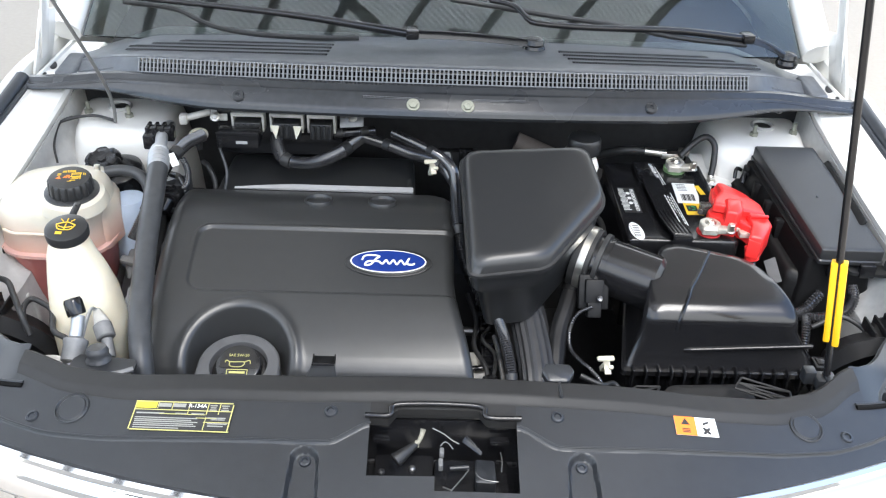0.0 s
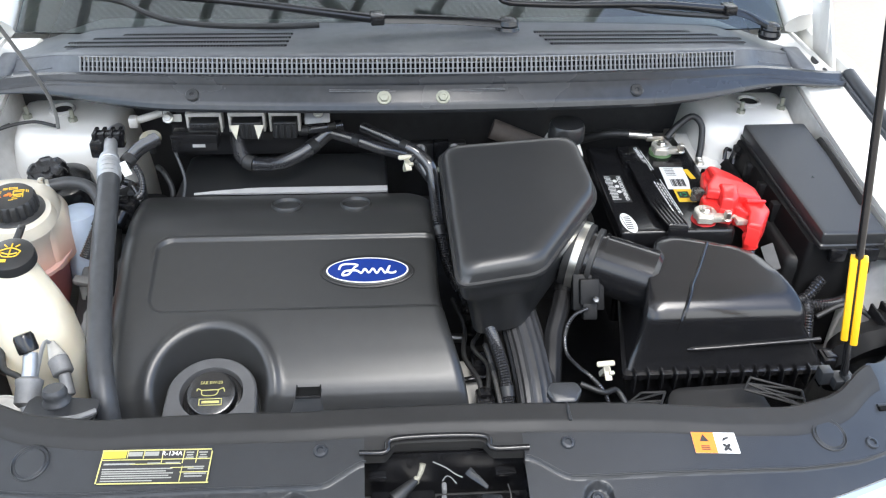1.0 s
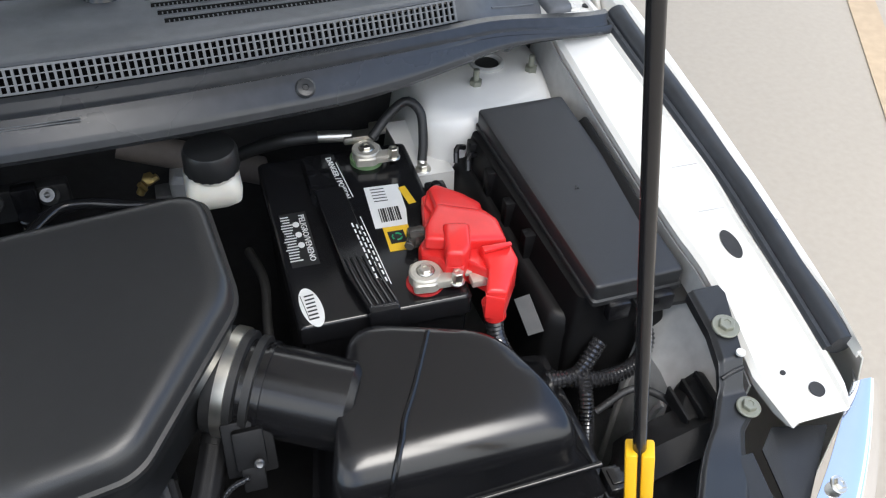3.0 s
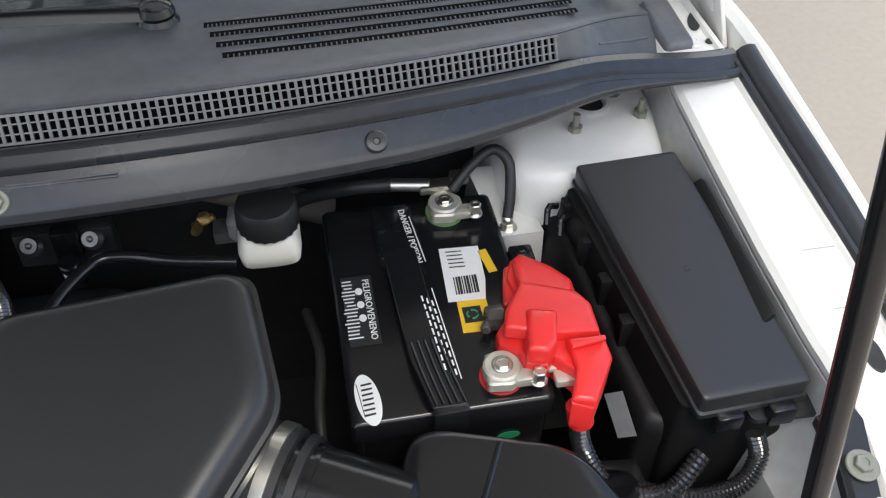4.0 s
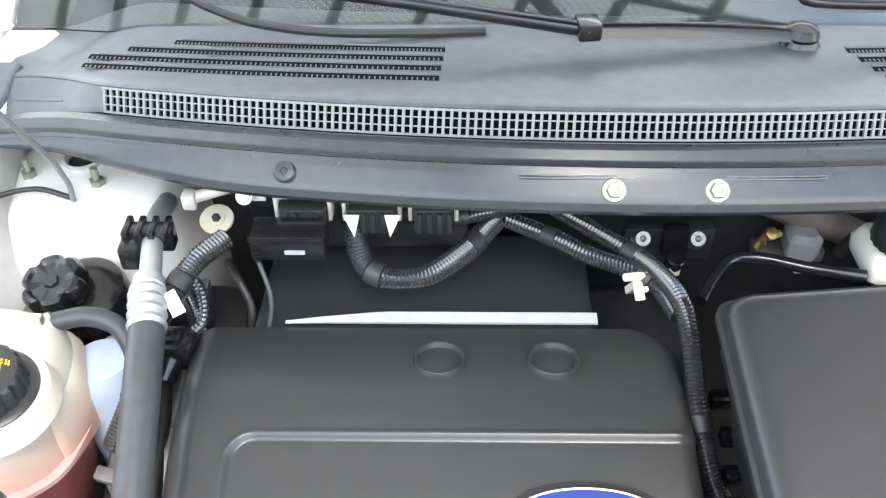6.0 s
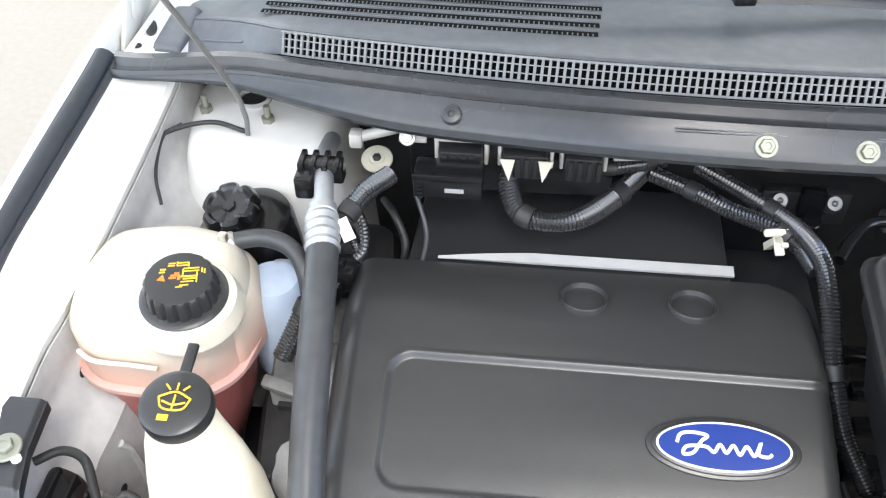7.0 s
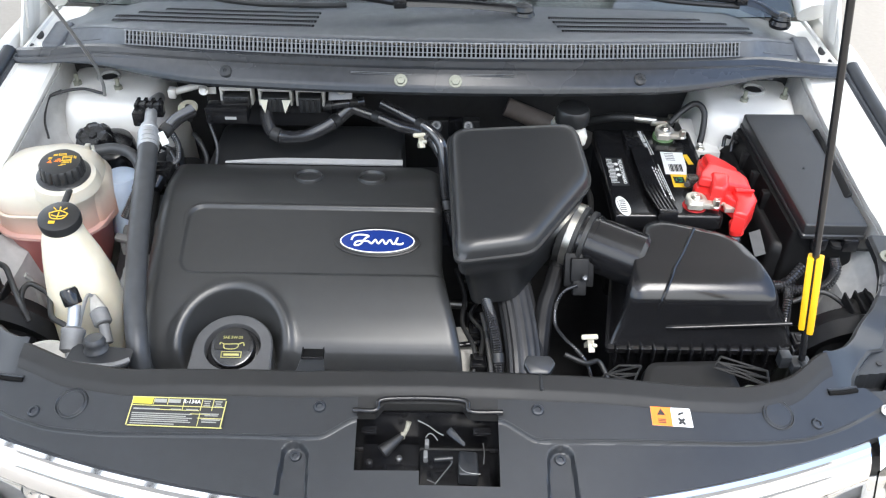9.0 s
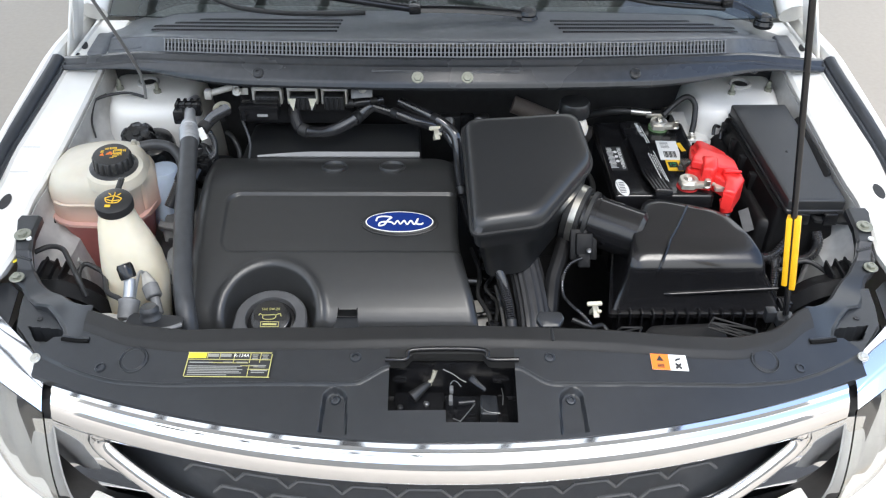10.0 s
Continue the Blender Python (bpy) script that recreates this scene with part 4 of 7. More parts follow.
            a, b = lerp_table(a_in, y), lerp_table(a_out, y)
            drop = 0.012 * (v > 0.985) * (y < 0.89) + 0.012 * (v < 0.015) * (y > 0.742)
            x = a + (b - a) * min(1, max(0, (v - 0.01) / 0.98))
            edge = 0.004 * (1 - step01(0.0, 0.008, b - x)) * (y < 0.86) + 0.004 * (1 - step01(0.0, 0.007, x - a)) * (y > 0.745)
            return (C + s * x, y + off(y), arm_z(x, y) - drop - edge)
        bracket = part("arm", thicken(sheet(arm, 130, 60), 0.002), "front", p, "dark bracket arm bolted to the fender", sharp=40)
        part("bolt", bolt(facing((C + s * 0.780, 0.945 + 0.0135 * s, 1.0255), (0, -0.12, 1)), 0.009, 0.0155, 0.008), "boltw", bracket, "pale plated bolt with washer")
        part("bolt", bolt(facing((C + s * 0.768, 0.860 + 0.0145 * s, 0.993), (0, -0.1, 1)), 0.008, 0.0130, 0.008), "boltw", bracket, "pale plated bolt with washer")
        w_out = [(0.600, 0.652), (0.640, 0.670), (0.676, 0.686), (0.735, 0.736), (0.780, 0.746), (0.832, 0.752)]

        def wing(u, v):
            y = 0.656 + 0.174 * u
            a, b = max(0.600, lerp_table(a_in, max(0.70, y)) + 0.010), lerp_table(w_out, y)
            x = a + (b - a) * v
            hole = 0.03 * (abs(x - 0.672 - 0.6 * (y - 0.711)) < 0.026) * (abs(y - 0.711 - 0.12 * (x - 0.67)) < 0.016)
            return (C + s * x, y, 0.9745 + 0.03 * (y - 0.65) - 0.010 * (v > 0.97) - hole)
        part("wing", sheet(wing, 90, 60), "front", bracket, "lower outer wing of the cover with a square opening", sharp=40)
        # a dark disc stands for the shade in a small hole
        part("hole_disc", lathe([(0.005, 0), (0.005, 0.0015), (0.003, 0.002), (0, 0.0005)], 14, Matrix.Translation((C + s * 0.699, 0.751, 0.978))), "dark", bracket)
        part("pressed_edge", tube([(C + s * x, y + 0.0135 * s, lerp_table(az, y) + 0.0005) for x, y in ((0.752, 0.894), (0.765, 0.897), (0.779, 0.899))], 0.0026, 8), "front", bracket)
        part("arm_pin", lathe([(0.005, 0), (0.005, 0.003), (0, 0.0035)], 12, Matrix.Translation((C + s * 0.772 + 0.006, 0.922, 1.0225))), "paper", bracket)
    part("paint_dab", plate(rect(0.012, 0.005), 0.0006, facing((-0.772, 0.888, 0.9985), (0, -0.5, 1), 30)), "lemon", p, "dab of yellow marking paint")
    # the air-conditioning label
    up = facing((-0.335, 0.5985, panel_z(-0.335, 0.5985) + 0.0006), (-0.10, -0.27, 1)) @ Matrix.Diagonal((0.95, 0.92, 1, 1))
    lab = part("refrigerant_label", plate([(-0.0715, -0.0195), (0.0705, -0.0260), (0.0705, 0.0175), (-0.0715, 0.0265)], 0.0006, up), "ink", p, "yellow-bordered refrigerant label")
    at = lambda x, y: up @ Matrix.Translation((x, y, 0.0008)) @ pose(0, 0, 0, 0, 0, -4.2)  # noqa: E731
    lines = [(0, 0.0235, 0.141, 0.0016), (0, -0.0235, 0.141, 0.0016), (-0.0705, 0.002, 0.0016, 0.046), (0.0695, -0.003, 0.0016, 0.044), (0.035, 0.012, 0.0012, 0.018), (0.052, 0.012, 0.0012, 0.018), (0.0, 0.010, 0.14, 0.0012), (0.034, -0.012, 0.0010, 0.022), (0.05, -0.010, 0.036, 0.0010), (0.008, 0.013, 0.0010, 0.018), (-0.037, 0.0185, 0.0010, 0.011), (-0.016, 0.0175, 0.0010, 0.011), (0.0, 0.0035, 0.066, 0.0010), (0.035, -0.003, 0.030, 0.0010)]
    part("yellow_border", join(*[plate(rect(w, h), 0.0003, at(x, y - 0.045 * x)) for x, y, w, h in lines]) , "rule", lab)
    part("yellow_field", plate(rect(0.030, 0.010), 0.0004, at(-0.054, 0.0215)), "lemon", lab)
    bars = [(-0.027, 0.0195, 0.018, 0.006), (-0.006, 0.0185, 0.018, 0.006), *[(0.043, 0.017 - 0.0036 * k, 0.010 - 0.002 * (k % 2), 0.0018) for k in range(3)], *[(0.060, 0.016 - 0.0036 * k, 0.011 - 0.003 * (k % 2), 0.0018) for k in range(3)], (-0.046, 0.0065, 0.040, 0.0022), (-0.002, 0.0045, 0.016, 0.0022), (0.022, 0.0035, 0.018, 0.0022), (0.050, -0.004, 0.026, 0.0018), (0.052, -0.0068, 0.020, 0.0016), (0.052, -0.0135, 0.028, 0.0020), (0.050, -0.0172, 0.022, 0.0018)]
    bars += [(-0.022 + dx, y, w, 0.0016) for y, dx, w in ((-0.002, 0, 0.090), (-0.0052, -0.004, 0.082), (-0.0084, 0.001, 0.091), (-0.0116, -0.002, 0.086), (-0.0148, 0, 0.090), (-0.018, -0.012, 0.066))]
    tagged(part("fine_print", join(*[plate(rect(w, h), 0.0003, at(x, y - 0.02 * x)) for x, y, w, h in bars]), "faded", lab), kind="stuff")
    part("print_words", words("R-134A", 0.0085, at(0.020, 0.0165)), "paper", lab)
    # the fan warning label
    up2 = facing((0.350, 0.6025, panel_z(0.350, 0.6025) + 0.0006), (0.105, -0.27, 1))
    warn = part("fan_warning_label", plate([(-0.029, -0.014), (0.0295, -0.014), (0.0285, 0.0145), (-0.029, 0.0145)], 0.0006, up2), "paper", p, "orange and white fan warning label")
    part("orange_half", plate([(-0.029, -0.014), (0.0, -0.014), (0.0, 0.0145), (-0.029, 0.0145)], 0.0003, up2 @ Matrix.Translation((0, 0, 0.0006))), "orange", warn)
    pics = [plate([(-0.006, -0.004), (0.006, -0.004), (0, 0.006)], 0.0002, up2 @ Matrix.Translation((-0.0145, 0.006, 0.001))), *[plate(rect(0.011, 0.0014), 0.0002, up2 @ Matrix.Translation((-0.0145, -0.0045 - 0.0024 * k, 0.001))) for k in range(3)]]
    for k in range(4):
        pics.append(plate(oval(0.0033, 0.0021, 12), 0.0002, up2 @ Matrix.Translation((0.014, -0.006, 0.001)) @ pose(0, 0, 0, 0, 0, 45 + 90 * k) @ Matrix.Translation((0.0035, 0, 0))))
    pics.append(plate([(-0.005, -0.001), (0.004, 0.003), (0.005, 0.006), (-0.003, 0.004)], 0.0002, up2 @ Matrix.Translation((0.014, 0.003, 0.001))))
    part("pictograms", join(*pics), "ink", warn)


front_panel()


def latch():
    t = thing("hood_latch", "greasy black hood latch with a pale lever in its pit", "latch", (0.02, 0.55, 0.934))
    part("base_plate", join(box(-0.08, 0.0, 0.52, 0.60, 0.934, 0.955, 0.003), box(0.0, 0.10, 0.50, 0.585, 0.934, 0.962, 0.004)), "gloss", t, "black latch plate")
    part("jaw", join(stack([(0.053, 0.522), (0.080, 0.521), (0.079, 0.560), (0.054, 0.562)], [(0, 0.022, 0.004), (0, 0.002, 0.004), (0.002, 0, 0.004)], lambda x, y: 0.988), rod((0.046, 0.556, 0.978), (0.020, 0.553, 0.978), 0.0035, 10)), "front", t, "dark grey steel jaw")
    part("release_lever", tube([(-0.022, 0.587, 0.989), (-0.0175, 0.592, 0.998), (-0.0155, 0.5965, 1.005)], 0.0036, 10, radii=lambda u: 0.75 + 0.4 * u), "soiled", t, "pale soiled lever")
    part("lever_neck", box(-0.0265, -0.0205, 0.583, 0.589, 0.983, 0.993, 0.0012), "soiled", t)
    part("spring_wire", tube([(-0.003, 0.6000, 1.004), (0.012, 0.595, 0.999), (0.024, 0.589, 0.993), (0.033, 0.586, 0.990)], 0.0009, 6), "wire", t, "thin steel spring wire")
    part("safety_hook", tube([(0.043, 0.545, 0.986), (0.043, 0.536, 0.991), (0.023, 0.505, 0.991), (0.0205, 0.505, 0.990), (0.011, 0.5115, 0.988)], 0.0010, 6, step=0.003), "wire", t, "bent wire hook")
    part("striker_wire", tube([(0.0875, 0.574, 0.988), (0.0885, 0.556, 0.991), (0.087, 0.538, 0.989)], 0.0008, 6), "wire", t)
    part("return_wire", tube([(0.053, 0.536, 0.990), (0.057, 0.527, 0.991), (0.066, 0.5215, 0.991), (0.082, 0.520, 0.990)], 0.0007, 6), "wire", t)
    part("cable_end", rod((-0.052, 0.566, 0.976), (-0.023, 0.587, 0.989), 0.0105, 14, 0.0045), "rubber", t, "black tapered cable end")
    part("clip", join(box(0.0055, 0.0115, 0.547, 0.561, 0.978, 0.989, 0.0015), box(0.007, 0.013, 0.572, 0.584, 0.976, 0.986, 0.002), tube([(0.008, 0.583, 0.988), (0.013, 0.588, 0.991), (0.019, 0.586, 0.990), (0.025, 0.580, 0.986)], 0.0008, 6, step=0.003)), "cast", t, "small grey cable clip")
    part("guide", slab((0.036, 0.592, 0.988), (0.062, 0.568, 0.986), (0.064, 0.571, 0.991), (0.044, 0.597, 0.996), 0.002, 0.0008), "gloss", t, "glossy guide")
    for x0, x1 in ((-0.082, -0.060), (0.074, 0.100)):
        part("ledge", box(x0, x1, 0.588, 0.600, 0.985, 0.992, 0.002), "gloss", t)
    for x, y, mat in ((-0.07, 0.565, "dark"), (-0.029, 0.572, "wire"), (0.088, 0.585, "dark"), (-0.048, 0.545, "dark")):
        part("rivet", lathe([(0.0048, 0), (0.0048, 0.003), (0.0026, 0.005), (0, 0.005)], 14, Matrix.Translation((x, y, 0.955))), mat, t)


latch()


def nose(x):
    return 0.36 * (x - C) ** 2, -0.055 * (x - C) ** 2


def grille():
    g = thing("front_grille", "chrome-framed front grille with a dark honeycomb mesh", "grille", (C, 0.46, 0.9))

    def bar(tab, x0, x1, nx):
        n = len(tab) - 1

        def f(u, v):
            x = x0 + (x1 - x0) * u
            k = min(n - 1, int(v * n))
            t = v * n - k
            (a, b), (p, q) = tab[k], tab[k + 1]
            dy, dz = nose(x)
            return (x, a + (p - a) * t + dy, b + (q - b) * t + dz)
        return thicken(sheet(f, nx, n * 3), 0.002)
    top = [(0.470, 0.978), (0.464, 0.988), (0.457, 0.992), (0.450, 0.990), (0.4475, 0.986), (0.4465, 0.984), (0.441, 0.981), (0.4355, 0.975), (0.431, 0.967), (0.428, 0.958), (0.4268, 0.949), (0.4275, 0.940), (0.432, 0.932), (0.443, 0.928), (0.460, 0.927)]
    part("chrome_bar", bar(top, C - 0.63, C + 0.63, 80), "chrome", g, "wide chrome top bar")
    part("mesh_back", bar([(0.498, 0.93), (0.490, 0.76)], C - 0.63, C + 0.63, 40), "meshback", g, "dark mesh backing")

    def on_nose(x, z, d):
        dy, dz = nose(x)
        return (x, d + dy, z + dz)
    # the bright rim round the mesh, with rounded corners, and the broad corner pieces outside it
    for s in (-1, 1):
        rim = [on_nose(C + s * x, z, 0.452) for x, z in ((0.0, 0.752), (0.20, 0.756), (0.36, 0.768), (0.44, 0.790), (0.50, 0.828), (0.545, 0.866), (0.566, 0.890), (0.566, 0.908), (0.545, 0.918))]
        part("frame_rim", tube(rim, 0.011, 12, step=0.012, flat=1.5), "chrome", g, "rounded chrome rim round the mesh")

        def corner(u, v):
            z = 0.926 - 0.19 * v
            a, b = lerp_table([(0.735, 0.40), (0.768, 0.40), (0.79, 0.45), (0.828, 0.508), (0.866, 0.552), (0.926, 0.575)], z), 0.676 + 0.02 * v
            x = C + s * (a + (b - a) * u)
            return on_nose(x, z, 0.446 + 0.012 * (1 - u) - 0.012 * u ** 2 + 0.03 * v * v)
        part("chrome_side", thicken(sheet(corner, 16, 20), 0.002), "chrome", g, "broad chrome corner piece")
    for row in range(3):
        for i in range(-8, 9):
            x, z = C + (i + 0.5 * (row % 2)) * 0.086, 0.900 - row * 0.042
            if abs(x - C) > 0.53 - 0.09 * row:
                continue
            pts = []
            for a, b in ((-0.043, -0.010), (-0.026, 0.010), (0.026, 0.010), (0.043, -0.010)):
                dy, dz = nose(x + a)
                pts.append(Vector((x + a, 0.476 + dy, z + b + dz)))
            bm = join(*[rod(p, q2, 0.0028, 6) for p, q2 in zip(pts, pts[1:])])
            part("honeycomb_bar", bm, "collar", g)


grille()


def headlight(s):
    h = thing("headlight", "clear-lensed headlight with a chrome upper trim, beside the grille", "headlight", (C + s * 0.75, 0.72, 0.85), "headlights")
    X = lambda x: C + s * x  # noqa: E731

    rim = spline([(0.652, 0.638, 0.968), (0.674, 0.665, 0.974), (0.720, 0.708, 0.980), (0.764, 0.750, 0.986), (0.812, 0.793, 0.992), (0.885, 0.866, 1.005)], 0.012)
    low = spline([(0.648, 0.578, 0.935), (0.743, 0.645, 0.945), (0.790, 0.692, 0.955), (0.846, 0.752, 0.965), (0.888, 0.806, 0.975), (0.925, 0.866, 0.990)], 0.012)

    def at(line, u):
        k = min(len(line) - 2, int(u * (len(line) - 1)))
        return line[k].lerp(line[k + 1], u * (len(line) - 1) - k)

    def trim(u, v):
        p = at(rim, u).lerp(at(low, u), v)
        crease = 0.0016 * math.exp(-((v - 0.66) / 0.025) ** 2)
        return (X(p.x), p.y, p.z + 0.010 * math.sin(min(v, 0.66) / 0.66 * 1.57) - 0.010 * max(0, v - 0.66) / 0.34 - crease)
    part("chrome_trim", thicken(sheet(trim, 40, 40), 0.002), "chrome", h, "broad chrome trim above the lens")

    def lens(u, v):
        a = at(low, u)
        return (X(a.x - 0.010 * v + 0.02 * v * u), a.y - 0.05 * math.sin(v * 2.0), a.z - 0.004 - 0.20 * v)
    part("lens", thicken(sheet(lens, 26, 10), 0.003), "lens", h, "clear plastic lens").visible_shadow = False

    def bowl(u, v):
        a = at(low, u)
        return (X(a.x - 0.010 * v + 0.02 * v * u), a.y + 0.03 - 0.05 * math.sin(v * 2.0) + 0.006 * math.sin(u * 40), a.z - 0.012 - 0.20 * v)
    part("reflector", thicken(sheet(bowl, 60, 10), 0.003), "foam", h, "bright reflector")
    # housing and cap are near-black to put the cavity's shade into their colour
    part("housing", box(X(0.665), X(0.80), 0.76, 0.90, 0.70, 0.910, 0.03, 3), "bellows", h, "black lamp housing")
    part("rear_cap", lathe([(0.085, 0), (0.083, 0.03), (0.06, 0.045), (0.05, 0.06), (0.02, 0.062), (0, 0.062)], 28, along((X(0.722), 0.890, 0.868), (X(0.708), 0.97, 0.900)), 9, 0.06, (0.02, 0.05)), "bellows", h, "round black rear cap")
    # added body and fins that black out the space behind the lamp
    shroud = part("dark_filler", stack([(X(x), y) for x, y in ((0.700, 0.895), (0.786, 0.890), (0.784, 0.978), (0.748, 0.968), (0.716, 0.935))][::s], [(0.0, 0.12, 0.014), (0.0, 0.022, 0.014), (0.006, 0.008, 0.014), (0.016, 0, 0.012)], lambda x, y: 0.946 + 0.10 * (y - 0.93)), "bellows", h, "added black body filling the dark space behind the lamp")
    for k in range(3):
        part("shroud_fin", box(X(0.722 + 0.020 * k) - 0.002, X(0.722 + 0.020 * k) + 0.002, 0.900, 0.948 + 0.006 * k, 0.935, 0.955, 0.001), "bellows", shroud)
    for p, n in (((0.673, 0.654, 0.978), (0, -0.3, 1)), ((0.803, 0.767, 0.994), (0.2, -0.3, 1))):
        part("trim_bolt", bolt(facing((X(p[0]), p[1], p[2]), (n[0] * s, n[1], n[2])), 0.006, 0.0090, 0.006), "zinc", h, "small bolt with washer")


headlight(-1)
headlight(1)
for s in (-1, 1):
    part("lamp_bracket", slab((C + s * 0.757, 0.742, 0.958), (C + s * 0.768, 0.836, 0.968), (C + s * 0.790, 0.856, 0.972), (C + s * 0.850, 0.843, 0.972), -0.003 * s), "front", car, "dark plate between cover and headlight")


# ---- engine and its cover ----
ENG_Y = [(0.785, 0.66), (0.805, 0.78), (0.815, 0.830), (0.827, 0.866), (0.846, 0.893), (0.88, 0.918), (0.93, 0.945), (0.976, 0.966), (1.04, 0.988), (1.11, 1.006), (1.18, 1.010), (1.23, 1.002), (1.262, 0.992), (1.29, 0.985)]
OIL = (-0.3205, 0.852)


def cover_left(y):
    return -0.496 + 0.034 * (1.262 - y) - 0.004 * step01(1.0, 0.80, y)


def cover_right(y):
    """The cover's flank flares towards the front and is rounded off behind."""
    return 0.034 + 0.040 * step01(1.02, 0.80, y) - 0.030 * max(0, (y - 1.215) / 0.047) ** 3


def field(x, y):
    """How far a point lies inside the sunk middle field, whose near corners are rounded."""
    r, x0, y0, y1 = 0.027, -0.427, 0.9665, 1.1065
    dx, dy = x - x0, min(y - y0, y1 - y)
    if dx < r and dy < r:
        return r - math.hypot(r - dx, r - dy)
    return min(dx, dy)


def engine_z(x, y):
    z = smooth_table(ENG_Y, y)
    # rounded sides
    for d, r in ((x - cover_left(y), 0.030), (cover_right(y) - x, 0.022)):
        if d < r:
            z -= r - math.sqrt(max(0, r ** 2 - (r - max(0, d)) ** 2))
    # the sunk middle field with a fine bead round it
    d = field(x, y)
    z -= 0.0042 * step01(0.0, 0.0045, d)
    z += 0.0016 * math.exp(-((d + 0.002) / 0.0028) ** 2) * step01(1.03, 1.09, y)
    z -= 0.0016 * math.exp(-((d - 0.001) / 0.0018) ** 2) * step01(1.0, 0.96, y)
    # the well round the oil filler
    dx, dy = x - OIL[0], y - OIL[1]
    d = math.hypot(dx, dy) if dy > 0 else abs(dx)
    low = 0.858
    if z > low:
        z += (low - z) * (1 - step01(0.069, 0.087, d))
    z += 0.005 * math.exp(-((d - 0.095) / 0.009) ** 2) * step01(0.80, 0.85, y)
    return z


def engine():
    e = thing("engine_cover", "satin black plastic engine cover with a blue oval badge", "engine cover", (-0.2, 1.0, 0.9))
    y0, y1 = 0.790, 1.262

    def f(u, v):
        y = y0 + (y1 - y0) * v ** 1.12
        a, b = cover_left(y), cover_right(y)
        x = a + (b - a) * u
        z = engine_z(x, y)
        if u < 0.004 or u > 0.996:
            z -= 0.07
        if v > 0.996:
            z -= 0.02
        return (x, y, z)
    part("shell", sheet(f, 240, 250), "cover", e, "satin black shell", sharp=60)
    for x in (-0.222, -0.102):
        part("cap_button", lathe([(0.0275, -0.003), (0.0275, 0.0030), (0.0262, 0.0056), (0.0246, 0.0050), (0.0226, -0.0006), (0.020, 0.0004), (0.010, 0.0022), (0, 0.0028)], 40, on(engine_z, x, 1.200, 0.0)), "cover", e, "round moulded cap")
    m = facing(on(lambda x, y: smooth_table(ENG_Y, y) - 0.004, -0.083, 1.032).translation, (0, -0.33, 1), 0)
    badge = part("badge", join(plate(oval(0.076, 0.0320, 64), 0.003, m, 0.001), plate(oval(0.0705, 0.0285, 64), 0.0052, m, 0.0018)), "box", e, "oval badge surround")
    part("badge_rim", plate(oval(0.0662, 0.0252, 64), 0.0008, m @ Matrix.Translation((0, 0, 0.0050))), "paper", badge, "white oval rim")
    part("badge_field", plate(oval(0.0640, 0.0232, 64), 0.0006, m @ Matrix.Translation((0, 0, 0.0058))), "enamel", badge, "blue oval field")
    swash = [(-0.046, 0.001), (-0.042, 0.010), (-0.030, 0.0125), (-0.016, 0.010), (-0.022, 0.004), (-0.030, -0.008), (-0.040, -0.010), (-0.036, -0.002), (-0.018, -0.001), (-0.010, -0.006), (-0.004, 0.002), (0.002, -0.006), (0.009, 0.002), (0.015, -0.007), (0.022, 0.002), (0.029, -0.007), (0.036, 0.007), (0.033, -0.005), (0.042, -0.007), (0.046, -0.004)]
    mark = tube([(x, y, 0.0063) for x, y in swash], 0.0019, 6, step=0.0012)
    bmesh.ops.transform(mark, verts=mark.verts, matrix=m)
    part("badge_mark", mark, "paper", badge, "plain white curling swash")
    # oil filler: a grey collar, open to the front, with the cap sunk in it
    mo = facing((OIL[0] + 0.001, OIL[1] + 0.005, 0.886), (0, -0.20, 1))

    def collar(grow, z):
        out = []
        for i in range(72):
            a = 2 * math.pi * i / 72
            c, s = math.cos(a), math.sin(a)
            r = 0.0670 if s >= 0 else min(0.0670 * (1 - 0.05 * s) / max(1e-6, abs(c)), 0.074 / max(1e-6, -s))
            out.append(((r + grow) * c, (r + grow) * s, z))
        return out
    ring = [collar(0, -0.03), collar(0, 0.003), collar(-0.003, 0.006)] + [[(r * math.cos(2 * math.pi * i / 72), r * math.sin(2 * math.pi * i / 72), z) for i in range(72)] for r, z in ((0.0475, 0.006), (0.0460, 0.003), (0.0460, -0.016))]
    bm = bmesh.new()
    vs = [[bm.verts.new(p) for p in r] for r in ring]
    for p, q in zip(vs, vs[1:]):
        for j in range(72):
            bm.faces.new((p[j], p[(j + 1) % 72], q[(j + 1) % 72], q[j]))
    bmesh.ops.transform(bm, verts=bm.verts, matrix=mo)
    part("filler_collar", bm, "collar", e, "grey collar round the filler")
    mo = facing((OIL[0] + 0.001, OIL[1] + 0.005, 0.886), (0, -0.43, 1))
    cap = part("oil_cap", join(lathe([(0.0455, -0.02), (0.0455, -0.014), (0.037, -0.012), (0.037, 0.004), (0.0355, 0.007), (0.033, 0.008), (0, 0.008)], 48, mo, 12, 0.05, (-0.009, 0.005)), box(-0.030, 0.030, -0.007, 0.007, 0.004, 0.0086, 0.001, 1, mo)), "capblack", e, "black oil filler cap with amber print")
    sym = [tube([(x, y, 0.0089) for x, y in pts], 0.0009, 5, step=0.003) for pts in (((-0.014, 0.004), (-0.012, -0.004), (0.006, -0.004), (0.010, 0.004), (-0.006, 0.004), (-0.014, 0.004)), ((0.010, 0.004), (0.018, 0.007), (0.020, 0.001)), ((-0.014, 0.004), (-0.020, 0.007), (-0.021, 0.003)))]
